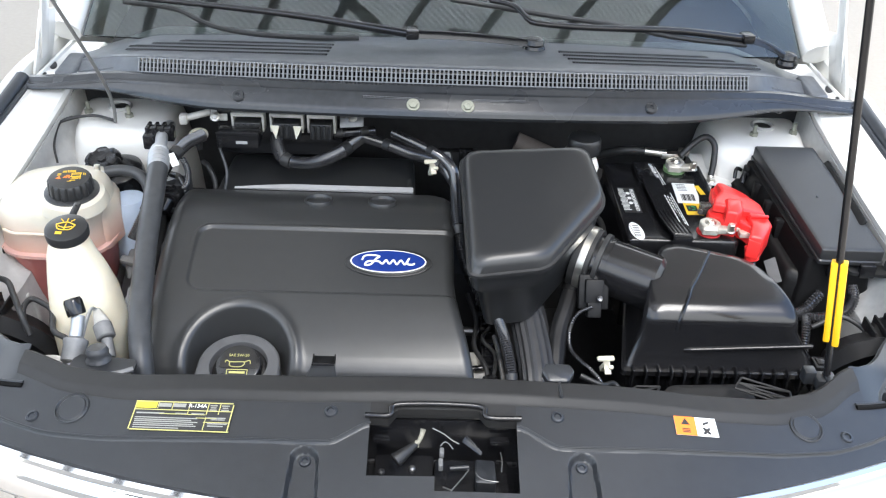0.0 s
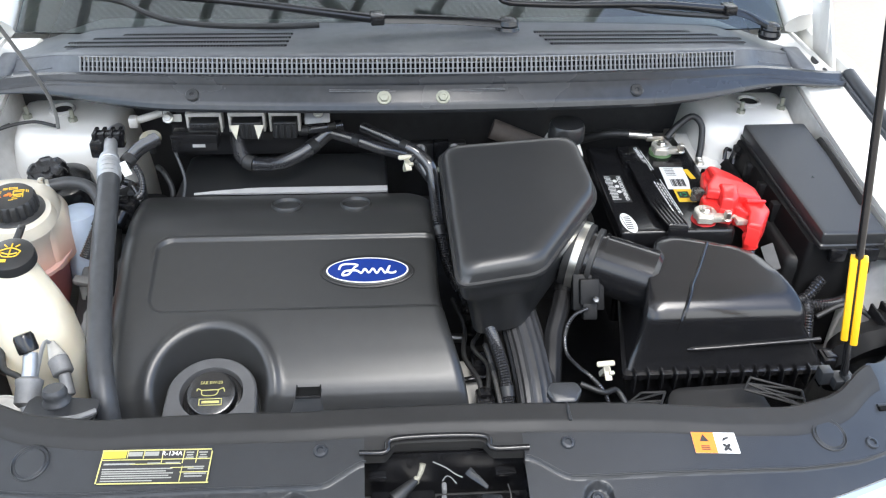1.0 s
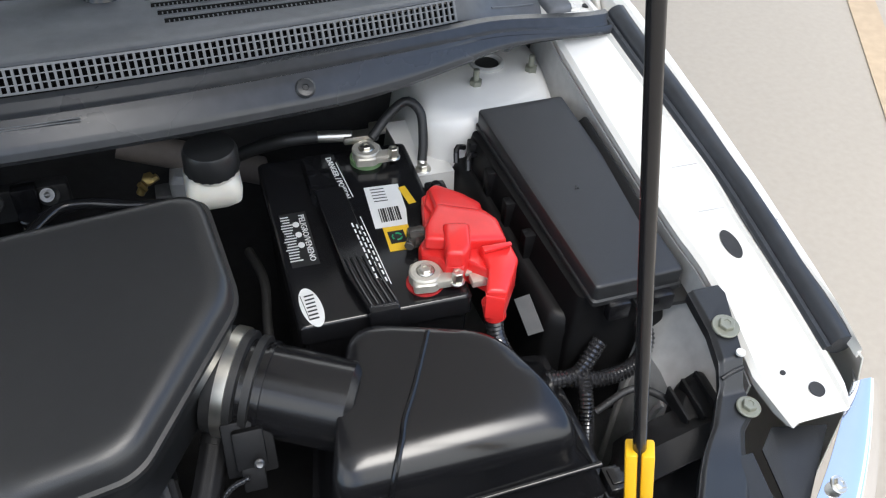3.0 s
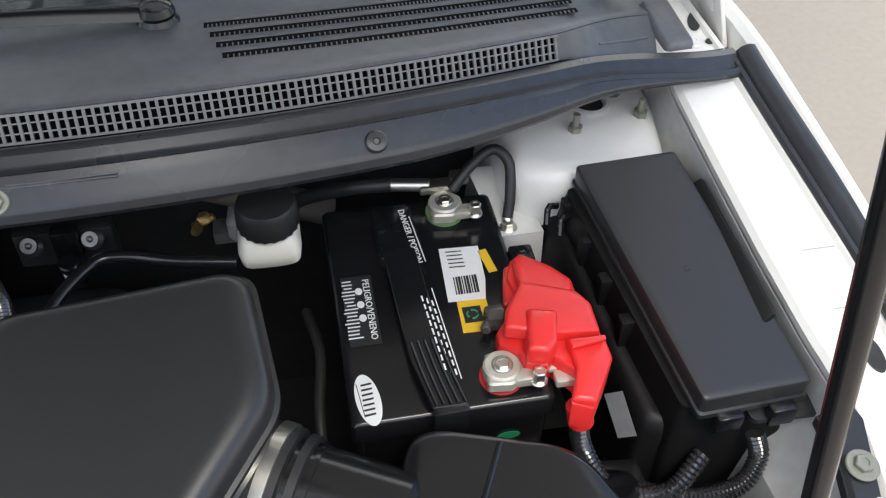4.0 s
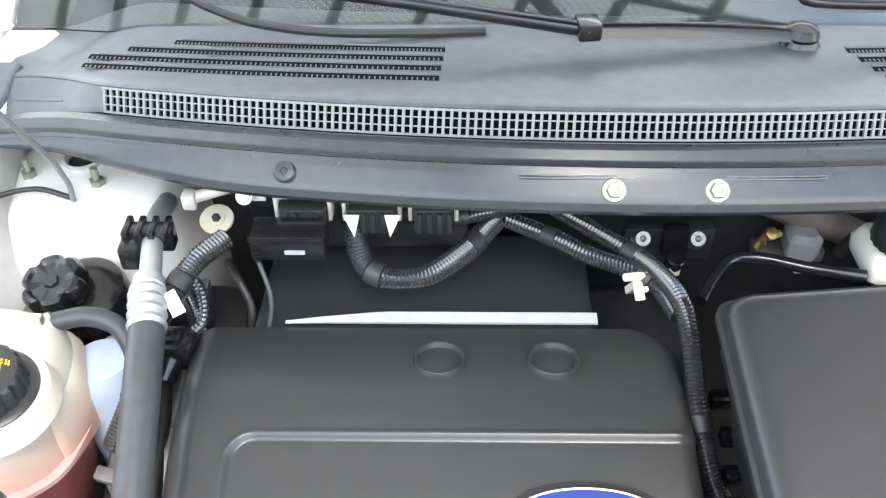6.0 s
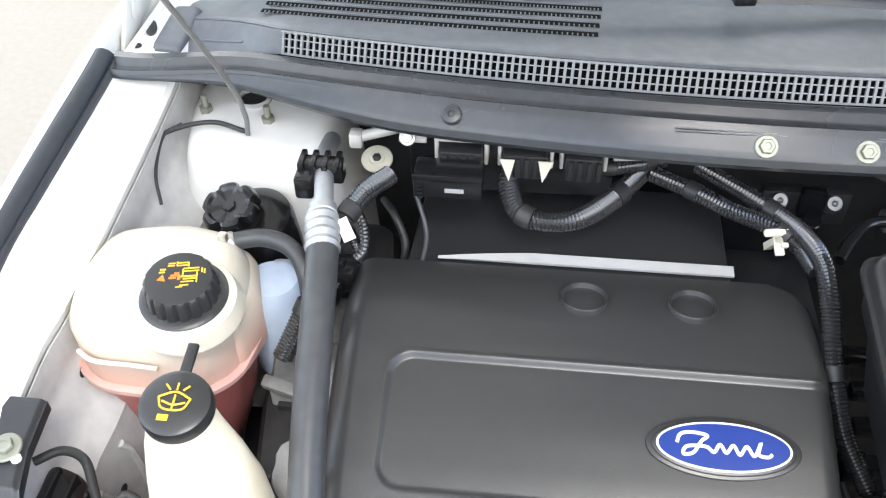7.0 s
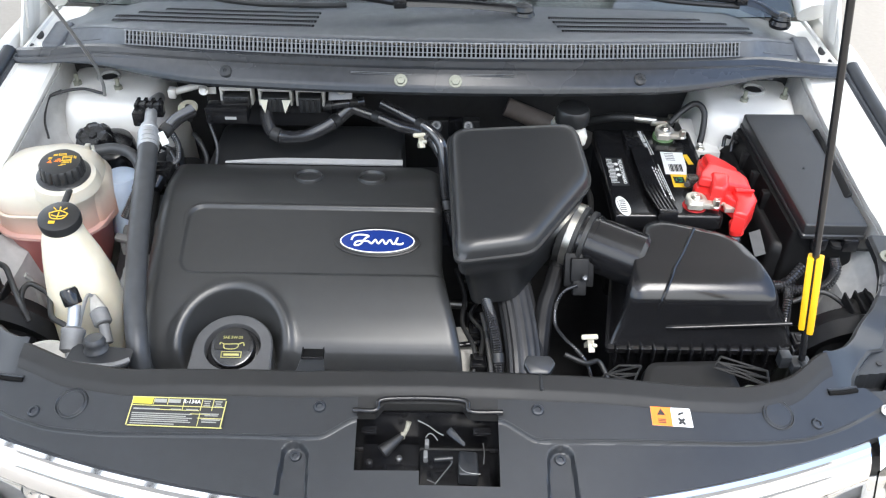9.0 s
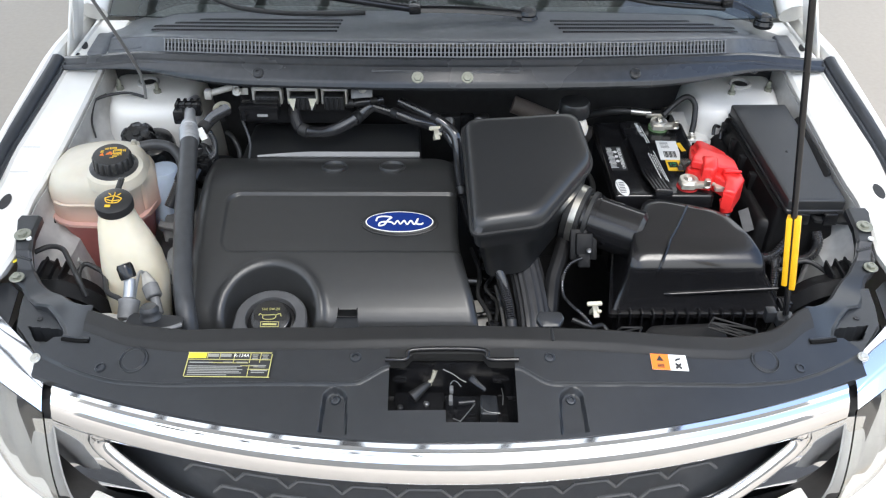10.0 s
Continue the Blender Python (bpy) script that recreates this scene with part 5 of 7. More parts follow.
    sym = join(*sym, *[plate(rect(w, h), 0.0004, Matrix.Translation((x, y, 0.0088))) for x, y, w, h in ((0, -0.010, 0.034, 0.0012), (0, -0.020, 0.034, 0.0012), (-0.0165, -0.015, 0.0012, 0.011), (0.0165, -0.015, 0.0012, 0.011), (0, -0.015, 0.026, 0.004))], words("SAE 5W-20", 0.0070, Matrix.Translation((0, 0.016, 0.0090))))
    bmesh.ops.transform(sym, verts=sym.verts, matrix=mo)
    part("cap_print", sym, "rule", cap)
    part("rubber_grommet", box(-0.202, -0.162, 0.776, 0.794, 0.842, 0.876, 0.003, m=Matrix()), "rubber", e, "black rubber stop")


engine()


def dipstick():
    d = thing("dipstick", "yellow dipstick handle beside the engine cover", "dipstick", (-0.14, 0.79, 0.84))
    part("handle", join(box(-0.158, -0.142, 0.776, 0.790, 0.872, 0.886, 0.003), rod((-0.150, 0.783, 0.72), (-0.150, 0.783, 0.876), 0.004)), "yellow", d)


dipstick()


def engine_block():
    e = thing("engine_block", "dark grimy engine below its cover with alloy castings", "engine", (-0.15, 1.05, 0.54))
    part("block", join(box(-0.43, 0.02, 0.83, 1.24, 0.54, 0.82, 0.03), box(-0.43, 0.10, 1.16, 1.46, 0.6, 0.88, 0.03)), "dark", e, "dark engine block")
    # rear intake cover, lower than the front one
    part("intake_cover", stack([(-0.436, 1.245), (-0.046, 1.245), (-0.046, 1.425), (-0.425, 1.425)], [(-0.004, 0.12, 0.02), (0, 0.012, 0.02), (0.003, 0.004, 0.02), (0.010, 0, 0.018)], lambda x, y: 0.985 + 0.05 * (y - 1.26)), "box", e, "black plastic intake cover")
    # pale strip that paints the lit rear edge of the cover
    part("lit_edge_strip", thicken(sheet(lambda u, v: (-0.395 + 0.349 * u, 1.2685 + (0.002 + 0.0115 * min(1, u * 3.2)) * v, 0.9905 + 0.003 * v), 24, 2), 0.004), "foam", e, "pale strip standing for the lit rear edge of the cover")
    part("side_casting", stack([(-0.575, 0.96), (-0.455, 0.96), (-0.450, 1.30), (-0.465, 1.42), (-0.585, 1.42), (-0.60, 1.15)], [(0, 0.25, 0.03), (0, 0.03, 0.03), (0.01, 0.006, 0.03), (0.03, 0, 0.03)], lambda x, y: 0.855 + 0.14 * (y - 0.96)), "dark", e, "dark side casting")
    for k in range(4):
        part("casting_rib", box(-0.57, -0.47, 1.02 + 0.09 * k, 1.032 + 0.09 * k, 0.84 + 0.0126 * k, 0.872 + 0.0126 * k, 0.003), "dark", e)
        part("casting_bolt", bolt(Matrix.Translation((-0.545 + 0.05 * (k % 2), 1.06 + 0.09 * k, 0.862 + 0.0126 * k)), 0.008, 0.011, 0.009), "alu", e)
    # grey castings and plugs between the hose and the cover
    part("cam_housing", stack([(-0.590, 1.195), (-0.452, 1.190), (-0.448, 1.262), (-0.592, 1.285)], [(0, 0.06, 0.012), (0, 0.012, 0.012), (0.004, 0.003, 0.012), (0.012, 0, 0.012)], lambda x, y: 0.908 + 0.05 * (y - 1.2)), "cast", e, "grey cast housing")
    part("cast_rib", slab((-0.585, 1.298, 0.925), (-0.455, 1.250, 0.925), (-0.452, 1.266, 0.930), (-0.582, 1.318, 0.930), 0.016, 0.003), "cast", e, "grey cast rib")
    part("cast_flange", stack([(-0.580, 1.118), (-0.452, 1.112), (-0.450, 1.168), (-0.585, 1.176)], [(0, 0.05, 0.008), (0, 0.006, 0.008), (0.004, 0, 0.008)], lambda x, y: 0.902 + 0.15 * (y - 1.12)), "cast", e, "pale cast flange")
    part("cast_rib", slab((-0.585, 1.115, 0.908), (-0.455, 1.075, 0.908), (-0.452, 1.088, 0.912), (-0.582, 1.130, 0.912), 0.012, 0.003), "cast", e)
    part("flange_bolt", bolt(Matrix.Translation((-0.482, 1.098, 0.908)), 0.008, 0.011, 0.008), "zinc", e, "plated flange bolt")
    sensor = part("sensor_plug", join(box(-0.530, -0.488, 1.215, 1.252, 0.972, 1.006, 0.006), rod((-0.512, 1.218, 0.990), (-0.520, 1.196, 0.975), 0.014, 14), box(-0.522, -0.500, 1.222, 1.240, 1.004, 1.012, 0.003)), "gloss", e, "black sensor plug")
    part("plug_sleeve", tube([(-0.500, 1.240, 0.998), (-0.484, 1.256, 1.005), (-0.486, 1.280, 1.022), (-0.498, 1.295, 1.040)], 0.0065, 10, ribs=0.005), "loom", sensor, "corrugated sleeve")
    for x, y, z in ((-0.520, 1.352, 0.955), (-0.548, 1.345, 0.95)):
        part("relay_plug", box(x - 0.014, x + 0.014, y - 0.018, y + 0.022, z - 0.05, z + 0.006, 0.004), "collar" if x > -0.53 else "box", e, "grey plug" if x > -0.53 else "black plug")
    # alternator side: alloy housings to the left of the cover
    for p, r, l in (((-0.505, 1.04, 0.85), 0.055, 0.06), ((-0.515, 1.15, 0.87), 0.045, 0.06), ((-0.49, 0.93, 0.76), 0.045, 0.05)):
        prof = [(r * 0.3, 0), (r, 0.004), (r, l * 0.4), (r * 0.9, l * 0.45), (r * 0.9, l * 0.6), (r, l * 0.65), (r * 0.95, l), (r * 0.4, l + 0.01), (0, l + 0.01)]
        part("alloy_housing", lathe(prof, 30, along(p, (p[0] + 0.02, p[1] - 0.05, p[2] + 0.1)), 9, 0.08, (0.001, l)), "alu", e, "ribbed alloy housing")
    for p, q in (((-0.53, 1.07, 0.87), (-0.515, 1.12, 0.88)),):
        part("alloy_stub", rod(p, q, 0.013, 14), "alu", e)
        part("nut", lathe([(0.011, 0), (0.011, 0.01), (0.006, 0.013), (0, 0.013)], 6, along(q, Vector(q) + (Vector(q) - Vector(p)))), "zinc", e)
    # coil packs and plugs between the cover and the air box
    for k in range(4):
        y = 0.845 + 0.085 * k
        part("coil_plug", join(box(0.082, 0.112, y, y + 0.034, 0.83, 0.862, 0.004), box(0.088, 0.106, y + 0.008, y + 0.026, 0.858, 0.872, 0.003)), "gloss", e, "black coil plug")
        part("coil_bolt", bolt(Matrix.Translation((0.098, y + 0.05, 0.838)), 0.006, 0.009, 0.007), "zinc", e)
    part("coil_cover", stack([(0.050, 0.85), (0.098, 0.85), (0.098, 0.975), (0.050, 0.975)], [(0, 0.05, 0.008), (0, 0.006, 0.008), (0.003, 0, 0.008)], lambda x, y: 0.832 + 0.05 * (y - 0.9)), "palecast", e, "bare alloy cover")
    part("cover_strut", rod((0.055, 0.915, 0.842), (0.105, 0.925, 0.842), 0.006, 10), "gloss", e, "black strut across the alloy cover")
    part("rail", rod((0.050, 1.035, 0.835), (0.112, 1.030, 0.835), 0.008, 14), "alu", e, "bright rail")
    part("pulley", lathe([(0.035, 0), (0.040, 0.004), (0.034, 0.010), (0.040, 0.016), (0.036, 0.020), (0.012, 0.020), (0, 0.024)], 30, Matrix.Translation((0.088, 0.872, 0.79)) @ pose(0, 0, 0, 25, 0, 0)), "dark", e, "dark round housing")
    for k in range(5):
        part("clip_foot", box(0.072 + 0.004 * (k % 2), 0.100, 1.02 + 0.042 * k, 1.038 + 0.042 * k, 0.90 + 0.01 * k, 0.918 + 0.01 * k, 0.003), "gloss", e)


engine_block()


# ---- intake ----
def res_top(x, y):
    return 1.080 + 0.245 * (y - 0.90) + 0.02 * (x - 0.15)


RES = [(0.052, 0.893), (0.178, 0.912), (0.288, 1.060), (0.272, 1.188), (0.040, 1.172)]


def resonator():
    r = thing("intake_resonator", "large black plastic intake resonator with a smooth rounded lid", "air box", (0.16, 1.04, 0.95))
    part("lid", stack(RES, [(0.0, 0.030, 0.022), (-0.003, 0.029, 0.022), (-0.003, 0.024, 0.022), (0.001, 0.023, 0.022), (0.003, 0.013, 0.024), (0.006, 0.006, 0.026), (0.012, 0.0018, 0.028), (0.020, 0.0, 0.03)], res_top, 8), "box", r, "black lid", sharp=50)
    part("body", stack(inset(RES, 0.003), [(0.030, 0.16, 0.02), (0.012, 0.074, 0.024), (0.004, 0.064, 0.022), (0.001, 0.0285, 0.022)], res_top, 8), "box", r, "black lower body", sharp=50)


resonator()


FIL = [(0.315, 0.868), (0.640, 0.868), (0.640, 1.075), (0.36, 1.10)]


def filter_box():
    f = thing("air_filter_box", "glossy black air filter housing with a ribbed lower flange", "air filter", (0.47, 0.97, 0.80))
    # lid: rises from the flange to a smaller top, rounded broadly in front
    bm = bmesh.new()
    low = [(0.318, 0.872), (0.636, 0.872), (0.636, 1.062), (0.36, 1.098)]
    mid = [(0.326, 0.884), (0.628, 0.882), (0.626, 1.055), (0.372, 1.095)]
    high = [(0.336, 0.893), (0.612, 0.893), (0.560, 1.040), (0.396, 1.085)]
    hi2 = [(0.356, 0.952), (0.584, 0.952), (0.545, 1.030), (0.404, 1.076)]
    rings = []
    for k, (poly, z, r) in enumerate(((low, 0.892, 0.012), (mid, 0.912, 0.016), (high, 0.950, 0.03), (high, 0.962, 0.034))):
        rings.append([(p[0], p[1], z) for p in rounded(poly, r, 8)])
    for a in (0.25, 0.5, 0.75, 1.0, 1.25, math.pi / 2):
        poly = [Vector(p).lerp(Vector(q), 1 - math.cos(a)) for p, q in zip(high, hi2)]
        rings.append([(p[0], p[1], 0.962 + 0.041 * math.sin(a) + 0.10 * (p[1] - 0.94) * math.sin(a) * (p[1] > 0.94)) for p in rounded(poly, 0.036, 8)])
    vs = [[bm.verts.new(p) for p in r] for r in rings]
    for a, b in zip(vs, vs[1:]):
        for j in range(len(a)):
            bm.faces.new((a[j], a[(j + 1) % len(a)], b[(j + 1) % len(a)], b[j]))
    mid_x, mid_y = 0.47, 0.995
    flat = [bm.verts.new((mid_x + (v.co.x - mid_x) * 0.8, mid_y + (v.co.y - mid_y) * 0.8, v.co.z - 0.10 * (v.co.y - mid_y) * 0.2)) for v in vs[-1]]
    for j in range(len(flat)):
        bm.faces.new((vs[-1][j], vs[-1][(j + 1) % len(flat)], flat[(j + 1) % len(flat)], flat[j]))
    bm.faces.new(flat)
    bm.faces.new(vs[0][::-1])
    lid = part("lid", bm, "gloss", f, "glossy black lid", sharp=50)
    ridge = [(0.398, 0.892, 0.955), (0.401, 0.895, 0.973), (0.407, 0.905, 0.988), (0.419, 0.928, 1.0010), (0.427, 0.948, 1.0035), (0.448, 0.985, 1.0068), (0.480, 1.048, 1.0125)]
    part("lid_ridge", tube(ridge, 0.0032, 8), "gloss", lid)
    part("lid_line", tube([(0.415, 0.892, 0.918), (0.420, 0.886, 0.922), (0.45, 0.885, 0.924), (0.54, 0.885, 0.930), (0.626, 0.885, 0.936)], 0.0036, 10), "gloss", lid, "raised moulded line")
    part("flange", stack(FIL, [(0.0, 0.012, 0.012), (-0.004, 0.011, 0.012), (-0.004, 0.002, 0.012), (0.0, 0.0, 0.012)], lambda x, y: 0.893), "gloss", f, "black flange")
    part("base", stack(inset(FIL, 0.004), [(0.03, 0.20, 0.02), (0.006, 0.06, 0.02), (0.0, 0.0, 0.012)], lambda x, y: 0.882), "gloss", f, "black lower housing")
    rib = finish(box(-0.0017, 0.0017, -0.013, 0.004, -0.026, 0.012, 0.0008, 1), "rib", "gloss")
    for k in range(15):
        ob = new("rib", rib)
        ob.parent = f
        ob.location = Vector((0.330 + 0.0215 * k, 0.868, 0.888)) - Vector(f.location)
    part("side_clip", join(box(0.636, 0.656, 0.868, 0.90, 0.872, 0.905, 0.003), box(0.640, 0.660, 0.874, 0.894, 0.900, 0.908, 0.002)), "gloss", f, "black snap clip")
    # inlet snorkel in front and its brackets
    part("snorkel", stack([(0.352, 0.772), (0.535, 0.772), (0.520, 0.850), (0.380, 0.850)], [(0.0, 0.12, 0.02), (0.0, 0.02, 0.02), (0.004, 0.004, 0.02), (0.012, 0, 0.02)], lambda x, y: 0.882 + 0.12 * (y - 0.82) + 0.05 * (x - 0.45)), "strip", f, "flat black inlet snorkel")


filter_box()


def intake_duct():
    d = thing("intake_duct", "black air duct with a steel band clamp between two air boxes", "duct", (0.31, 1.02, 0.97))
    a = Vector((0.240, 1.070, 0.990))
    b = a + Vector((0.86, -0.42, -0.10)).normalized() * 0.165
    w = (b - a).normalized()
    part("tube", rod(a, b, 0.0495, 40), "gloss", d, "glossy black tube")
    for t, r, l, m in ((0.018, 0.058, 0.034, "rubber"), (0.020, 0.0600, 0.014, "zinc"), (0.046, 0.0555, 0.010, "rubber"), (0.058, 0.052, 0.006, "gloss")):
        p = a + w * (t - l / 2 + 0.012)
        part("band_clamp" if m == "zinc" else "collar", lathe([(r - 0.006, 0), (r, 0.001), (r, l - 0.001), (r - 0.006, l)], 40, along(p, p + w)), m, d, "bright steel band clamp" if m == "zinc" else "")
    out = Vector((0, -0.72, 0.45)).normalized()
    flat = along(Vector((0.273, 0.986, 0.964)), Vector((0.273, 0.986, 0.964)) + out)
    part("sensor_pad", box(-0.026, 0.026, -0.030, 0.030, -0.014, 0.004, 0.003, m=flat), "bellows", d, "flat pad for the sensor")
    sensor = part("air_flow_sensor", join(box(-0.016, 0.016, -0.020, 0.022, 0.0, 0.014, 0.003, m=flat), box(-0.012, 0.012, -0.044, -0.016, -0.004, 0.014, 0.003, m=flat)), "bellows", d, "black air flow sensor")
    for q in ((0.265, 1.009, 0.982), (0.280, 0.958, 0.969)):
        part("sensor_screw", lathe([(0.0052, 0), (0.0052, 0.003), (0.0035, 0.0048), (0.0015, 0.0042), (0, 0.0042)], 16, along(Vector(q) - out * 0.004, Vector(q) + out)), "alu", sensor, "bright sensor screw")
    part("clamp_screw", rod(a + w * 0.012 + Vector((0.004, -0.02, 0.052)), a + w * 0.012 + Vector((0.010, 0.008, 0.058)), 0.005, 10), "zinc", d, "clamp screw")


intake_duct()


def bellows(pts, r, flutes, flat, label):
    t = thing("fluted_duct", label, "duct", pts[0])
    part("sleeve", tube(pts, r, flutes * 4, flutes=flutes, flat=flat, step=0.01), "fluted" if r > 0.03 else "bellows", t, "lengthwise fluted rubber sleeve")
    part("collar", tube([Vector(pts[0]) + (Vector(pts[0]) - Vector(pts[1])).normalized() * 0.012, pts[0], Vector(pts[0]).lerp(Vector(pts[1]), 0.12)], r * 1.04, 24, flat=flat, step=0.006), "bellows", t, "smooth black collar")


bellows([(0.160, 1.000, 0.918), (0.168, 0.950, 0.900), (0.174, 0.900, 0.882), (0.178, 0.845, 0.855), (0.180, 0.78, 0.79)], 0.035, 17, 0.78, "wide fluted black rubber duct running down beside the engine")
bellows([(0.240, 1.015, 0.945), (0.226, 0.975, 0.928), (0.214, 0.945, 0.908), (0.206, 0.895, 0.878), (0.200, 0.83, 0.81)], 0.016, 9, 0.8, "narrow fluted black rubber duct beside a wider one")



def t_bracket():
    t = thing("cover_hook", "small grey metal hook on the back edge of the cover", "bracket", (0.168, 0.655, 1.02))
    part("hook", join(stack([(0.146, 0.672), (0.154, 0.656), (0.182, 0.656), (0.192, 0.672), (0.186, 0.684), (0.152, 0.684)], [(0.004, 0.014, 0.004), (0, 0.010, 0.004), (0, 0.002, 0.004), (0.002, 0, 0.004)], lambda x, y: 1.046 + 0.25 * (y - 0.66)),
                      box(0.1665, 0.1715, 0.626, 0.664, 1.020, 1.043, 0.0015)), "front", t)



t_bracket()


def lattice(corners, bolt_at):
    """A flat moulded bracket: a frame of four bars, a cross bar and diagonals."""
    b = thing("lattice_bracket", "black lattice bracket with a pale bolt beside the air filter", "bracket", corners[0])
    p = [Vector(c) for c in corners]
    m1, m2 = p[0].lerp(p[1], 0.5), p[3].lerp(p[2], 0.5)
    pairs = [(p[0], p[1]), (p[1], p[2]), (p[2], p[3]), (p[3], p[0]), (m1, m2), (p[0], m2), (m1, p[3]), (m1, p[2])]
    for a, c in pairs:
        part("bar", tube([a, a.lerp(c, 0.5), c], 0.0019, 6, step=0.01), "strip", b)
    q = Vector(bolt_at)
    part("boss", lathe([(0.016, -0.03), (0.017, -0.004), (0.015, 0)], 20, Matrix.Translation(q)), "strip", b, "black moulded boss")
    part("bolt", bolt(Matrix.Translation(q), 0.008, 0.013, 0.008), "boltw", b, "pale plated bolt")


lattice([(0.478, 0.800, 0.915), (0.492, 0.818, 0.922), (0.562, 0.790, 0.918), (0.560, 0.764, 0.910)], (0.540, 0.776, 0.885))
lattice([(0.282, 0.782, 0.895), (0.326, 0.814, 0.902), (0.362, 0.812, 0.904), (0.345, 0.780, 0.898)], (0.290, 0.800, 0.850))


# ---- battery side ----
def battery():
    b = thing("battery", "black car battery with warning prints under a hold-down strap", "battery", (0.45, 1.24, 0.80))
    X0, X1, Y0, Y1, Z = 0.346, 0.548, 1.092, 1.398, 1.008
    top = lambda x, y: Z  # noqa: E731
    q = [(X0, Y0), (X1, Y0), (X1, Y1), (X0, Y1)]
    part("case", stack(q, [(0.008, 0.20, 0.008), (0.004, 0.032, 0.008), (0.004, 0.028, 0.008)], top), "gloss", b, "black case")
    lid = part("lid", stack(q, [(0.002, 0.030, 0.008), (0, 0.028, 0.008), (0.0, 0.004, 0.008), (0.002, 0.001, 0.008), (0.005, 0, 0.008)], top), "gloss", b, "black lid")
    m = lambda x, y, spin=0: Matrix.Translation((x, y, Z + 0.0004)) @ pose(0, 0, 0, 0, 0, spin)  # noqa: E731
    part("vent_plateau", stack([(0.402, 1.30), (0.452, 1.30), (0.448, 1.385), (0.402, 1.385)], [(0, 0.012, 0.006), (0, 0.003, 0.006), (0.003, 0, 0.006)], lambda x, y: Z + 0.010), "gloss", lid, "raised vent strip")
    for y in (1.315, 1.345):
        for x in (0.410, 0.428):
            part("vent_plug", lathe([(0.006, 0), (0.006, 0.002), (0, 0.003)], 12, Matrix.Translation((x, y, Z + 0.010))), "gloss", lid)
    strap = part("hold_down_strap", join(stack([(0.424, 1.088), (0.459, 1.088), (0.449, 1.150), (0.442, 1.305), (0.406, 1.305), (0.412, 1.150)], [(0, 0.006, 0.004), (0, 0.001, 0.004), (0.001, 0, 0.004)], lambda x, y: Z + 0.016),
                                 box(0.424, 0.459, 1.080, 1.090, Z - 0.05, Z + 0.016, 0.003)), "gloss", b, "ridged black strap")
    for k in range(5):
        part("ridge", tube([(0.428 + 0.007 * k, 1.09, Z + 0.0165), (0.421 + 0.007 * k, 1.13, Z + 0.0165), (0.416 + 0.007 * k, 1.17, Z + 0.0165)], 0.0016, 6), "gloss", strap)
    # stickers
    lab = part("warning_sticker", plate(rect(0.033, 0.098), 0.0004, m(0.373, 1.236)), "ink", lid, "black warning sticker with white print")
    rnd = random.Random(4)
    lines = [words("PELIGRO/VENENO", 0.0105, m(0.3825, 1.236, -90) @ Matrix.Translation((0, 0, 0.0005)))]
    for k in range(17):
        y = 1.278 - 0.005 * k
        w = 0.008 + 0.008 * rnd.random()
        lines.append(plate(rect(w, 0.0016), 0.0003, m(0.363 + rnd.uniform(-0.001, 0.001), y) @ Matrix.Translation((0, 0, 0.0004))))
    for y in (1.262, 1.243, 1.224):
        lines.append(plate(oval(0.004, 0.005, 16), 0.0003, m(0.374, y) @ Matrix.Translation((0, 0, 0.0004))))
    part("print", join(*lines), "paper", lab)
    part("oval_sticker", plate(oval(0.012, 0.031, 40), 0.0005, m(0.366, 1.120, 6)), "paper", lid, "white oval test sticker")
    part("oval_print", join(*[plate(rect(0.011, 0.0022), 0.0003, m(0.366, 1.120 + 0.006 * k, 6) @ Matrix.Translation((0, 0, 0.0006))) for k in range(-3, 4)], plate(rect(0.0008, 0.04), 0.0003, m(0.3585, 1.12, 6) @ Matrix.Translation((0, 0, 0.0006)))), "ink", lid)
    bar = part("barcode_label", plate([(-0.0225, -0.041), (0.018, -0.041), (0.0225, -0.012), (0.0225, 0.040), (-0.0225, 0.040)], 0.0005, m(0.491, 1.270, -3)), "paper", lid, "white barcode label")
    tagged(part("barcode", join(*[plate(rect(0.0012 + 0.0008 * (k % 3), 0.026), 0.0003, m(0.478 + 0.0030 * k, 1.252, -3) @ Matrix.Translation((0, 0, 0.0006))) for k in range(9)], *[plate(rect(0.018, 0.0015), 0.0003, m(0.486, 1.280 + 0.006 * k, -3) @ Matrix.Translation((0, 0, 0.0006))) for k in range(5)]), "ink", bar), kind="stuff")
    rec = part("recycling_label", plate(rect(0.032, 0.044), 0.0005, m(0.4905, 1.207, -2)), "amber", lid, "amber recycling label")
    part("recycling_field", plate(rect(0.020, 0.022), 0.0003, m(0.4885, 1.209) @ Matrix.Translation((0, 0, 0.0006))), "ink", rec)
    part("recycling_mark", join(*[tube([(0.4885 + 0.006 * math.cos(a), 1.209 + 0.006 * math.sin(a), Z + 0.0016) for a in (k, k + 0.7, k + 1.4)], 0.0011, 5, step=0.002) for k in (0.3, 2.4, 4.5)]), "green", rec)
    part("brand_patch", plate(rect(0.010, 0.036), 0.0005, m(0.521, 1.284, 9)), "amber", lid, "amber brand patch")
    part("danger_words", join(words("DANGER / POISON", 0.0105, m(0.4405, 1.328, -85) @ Matrix.Translation((0, 0, 0.0105))), plate(rect(0.075, 0.0012), 0.0003, m(0.4480, 1.322, -85) @ Matrix.Translation((0, 0, 0.0105)))), "paper", lid, "white warning print")
    prn = []
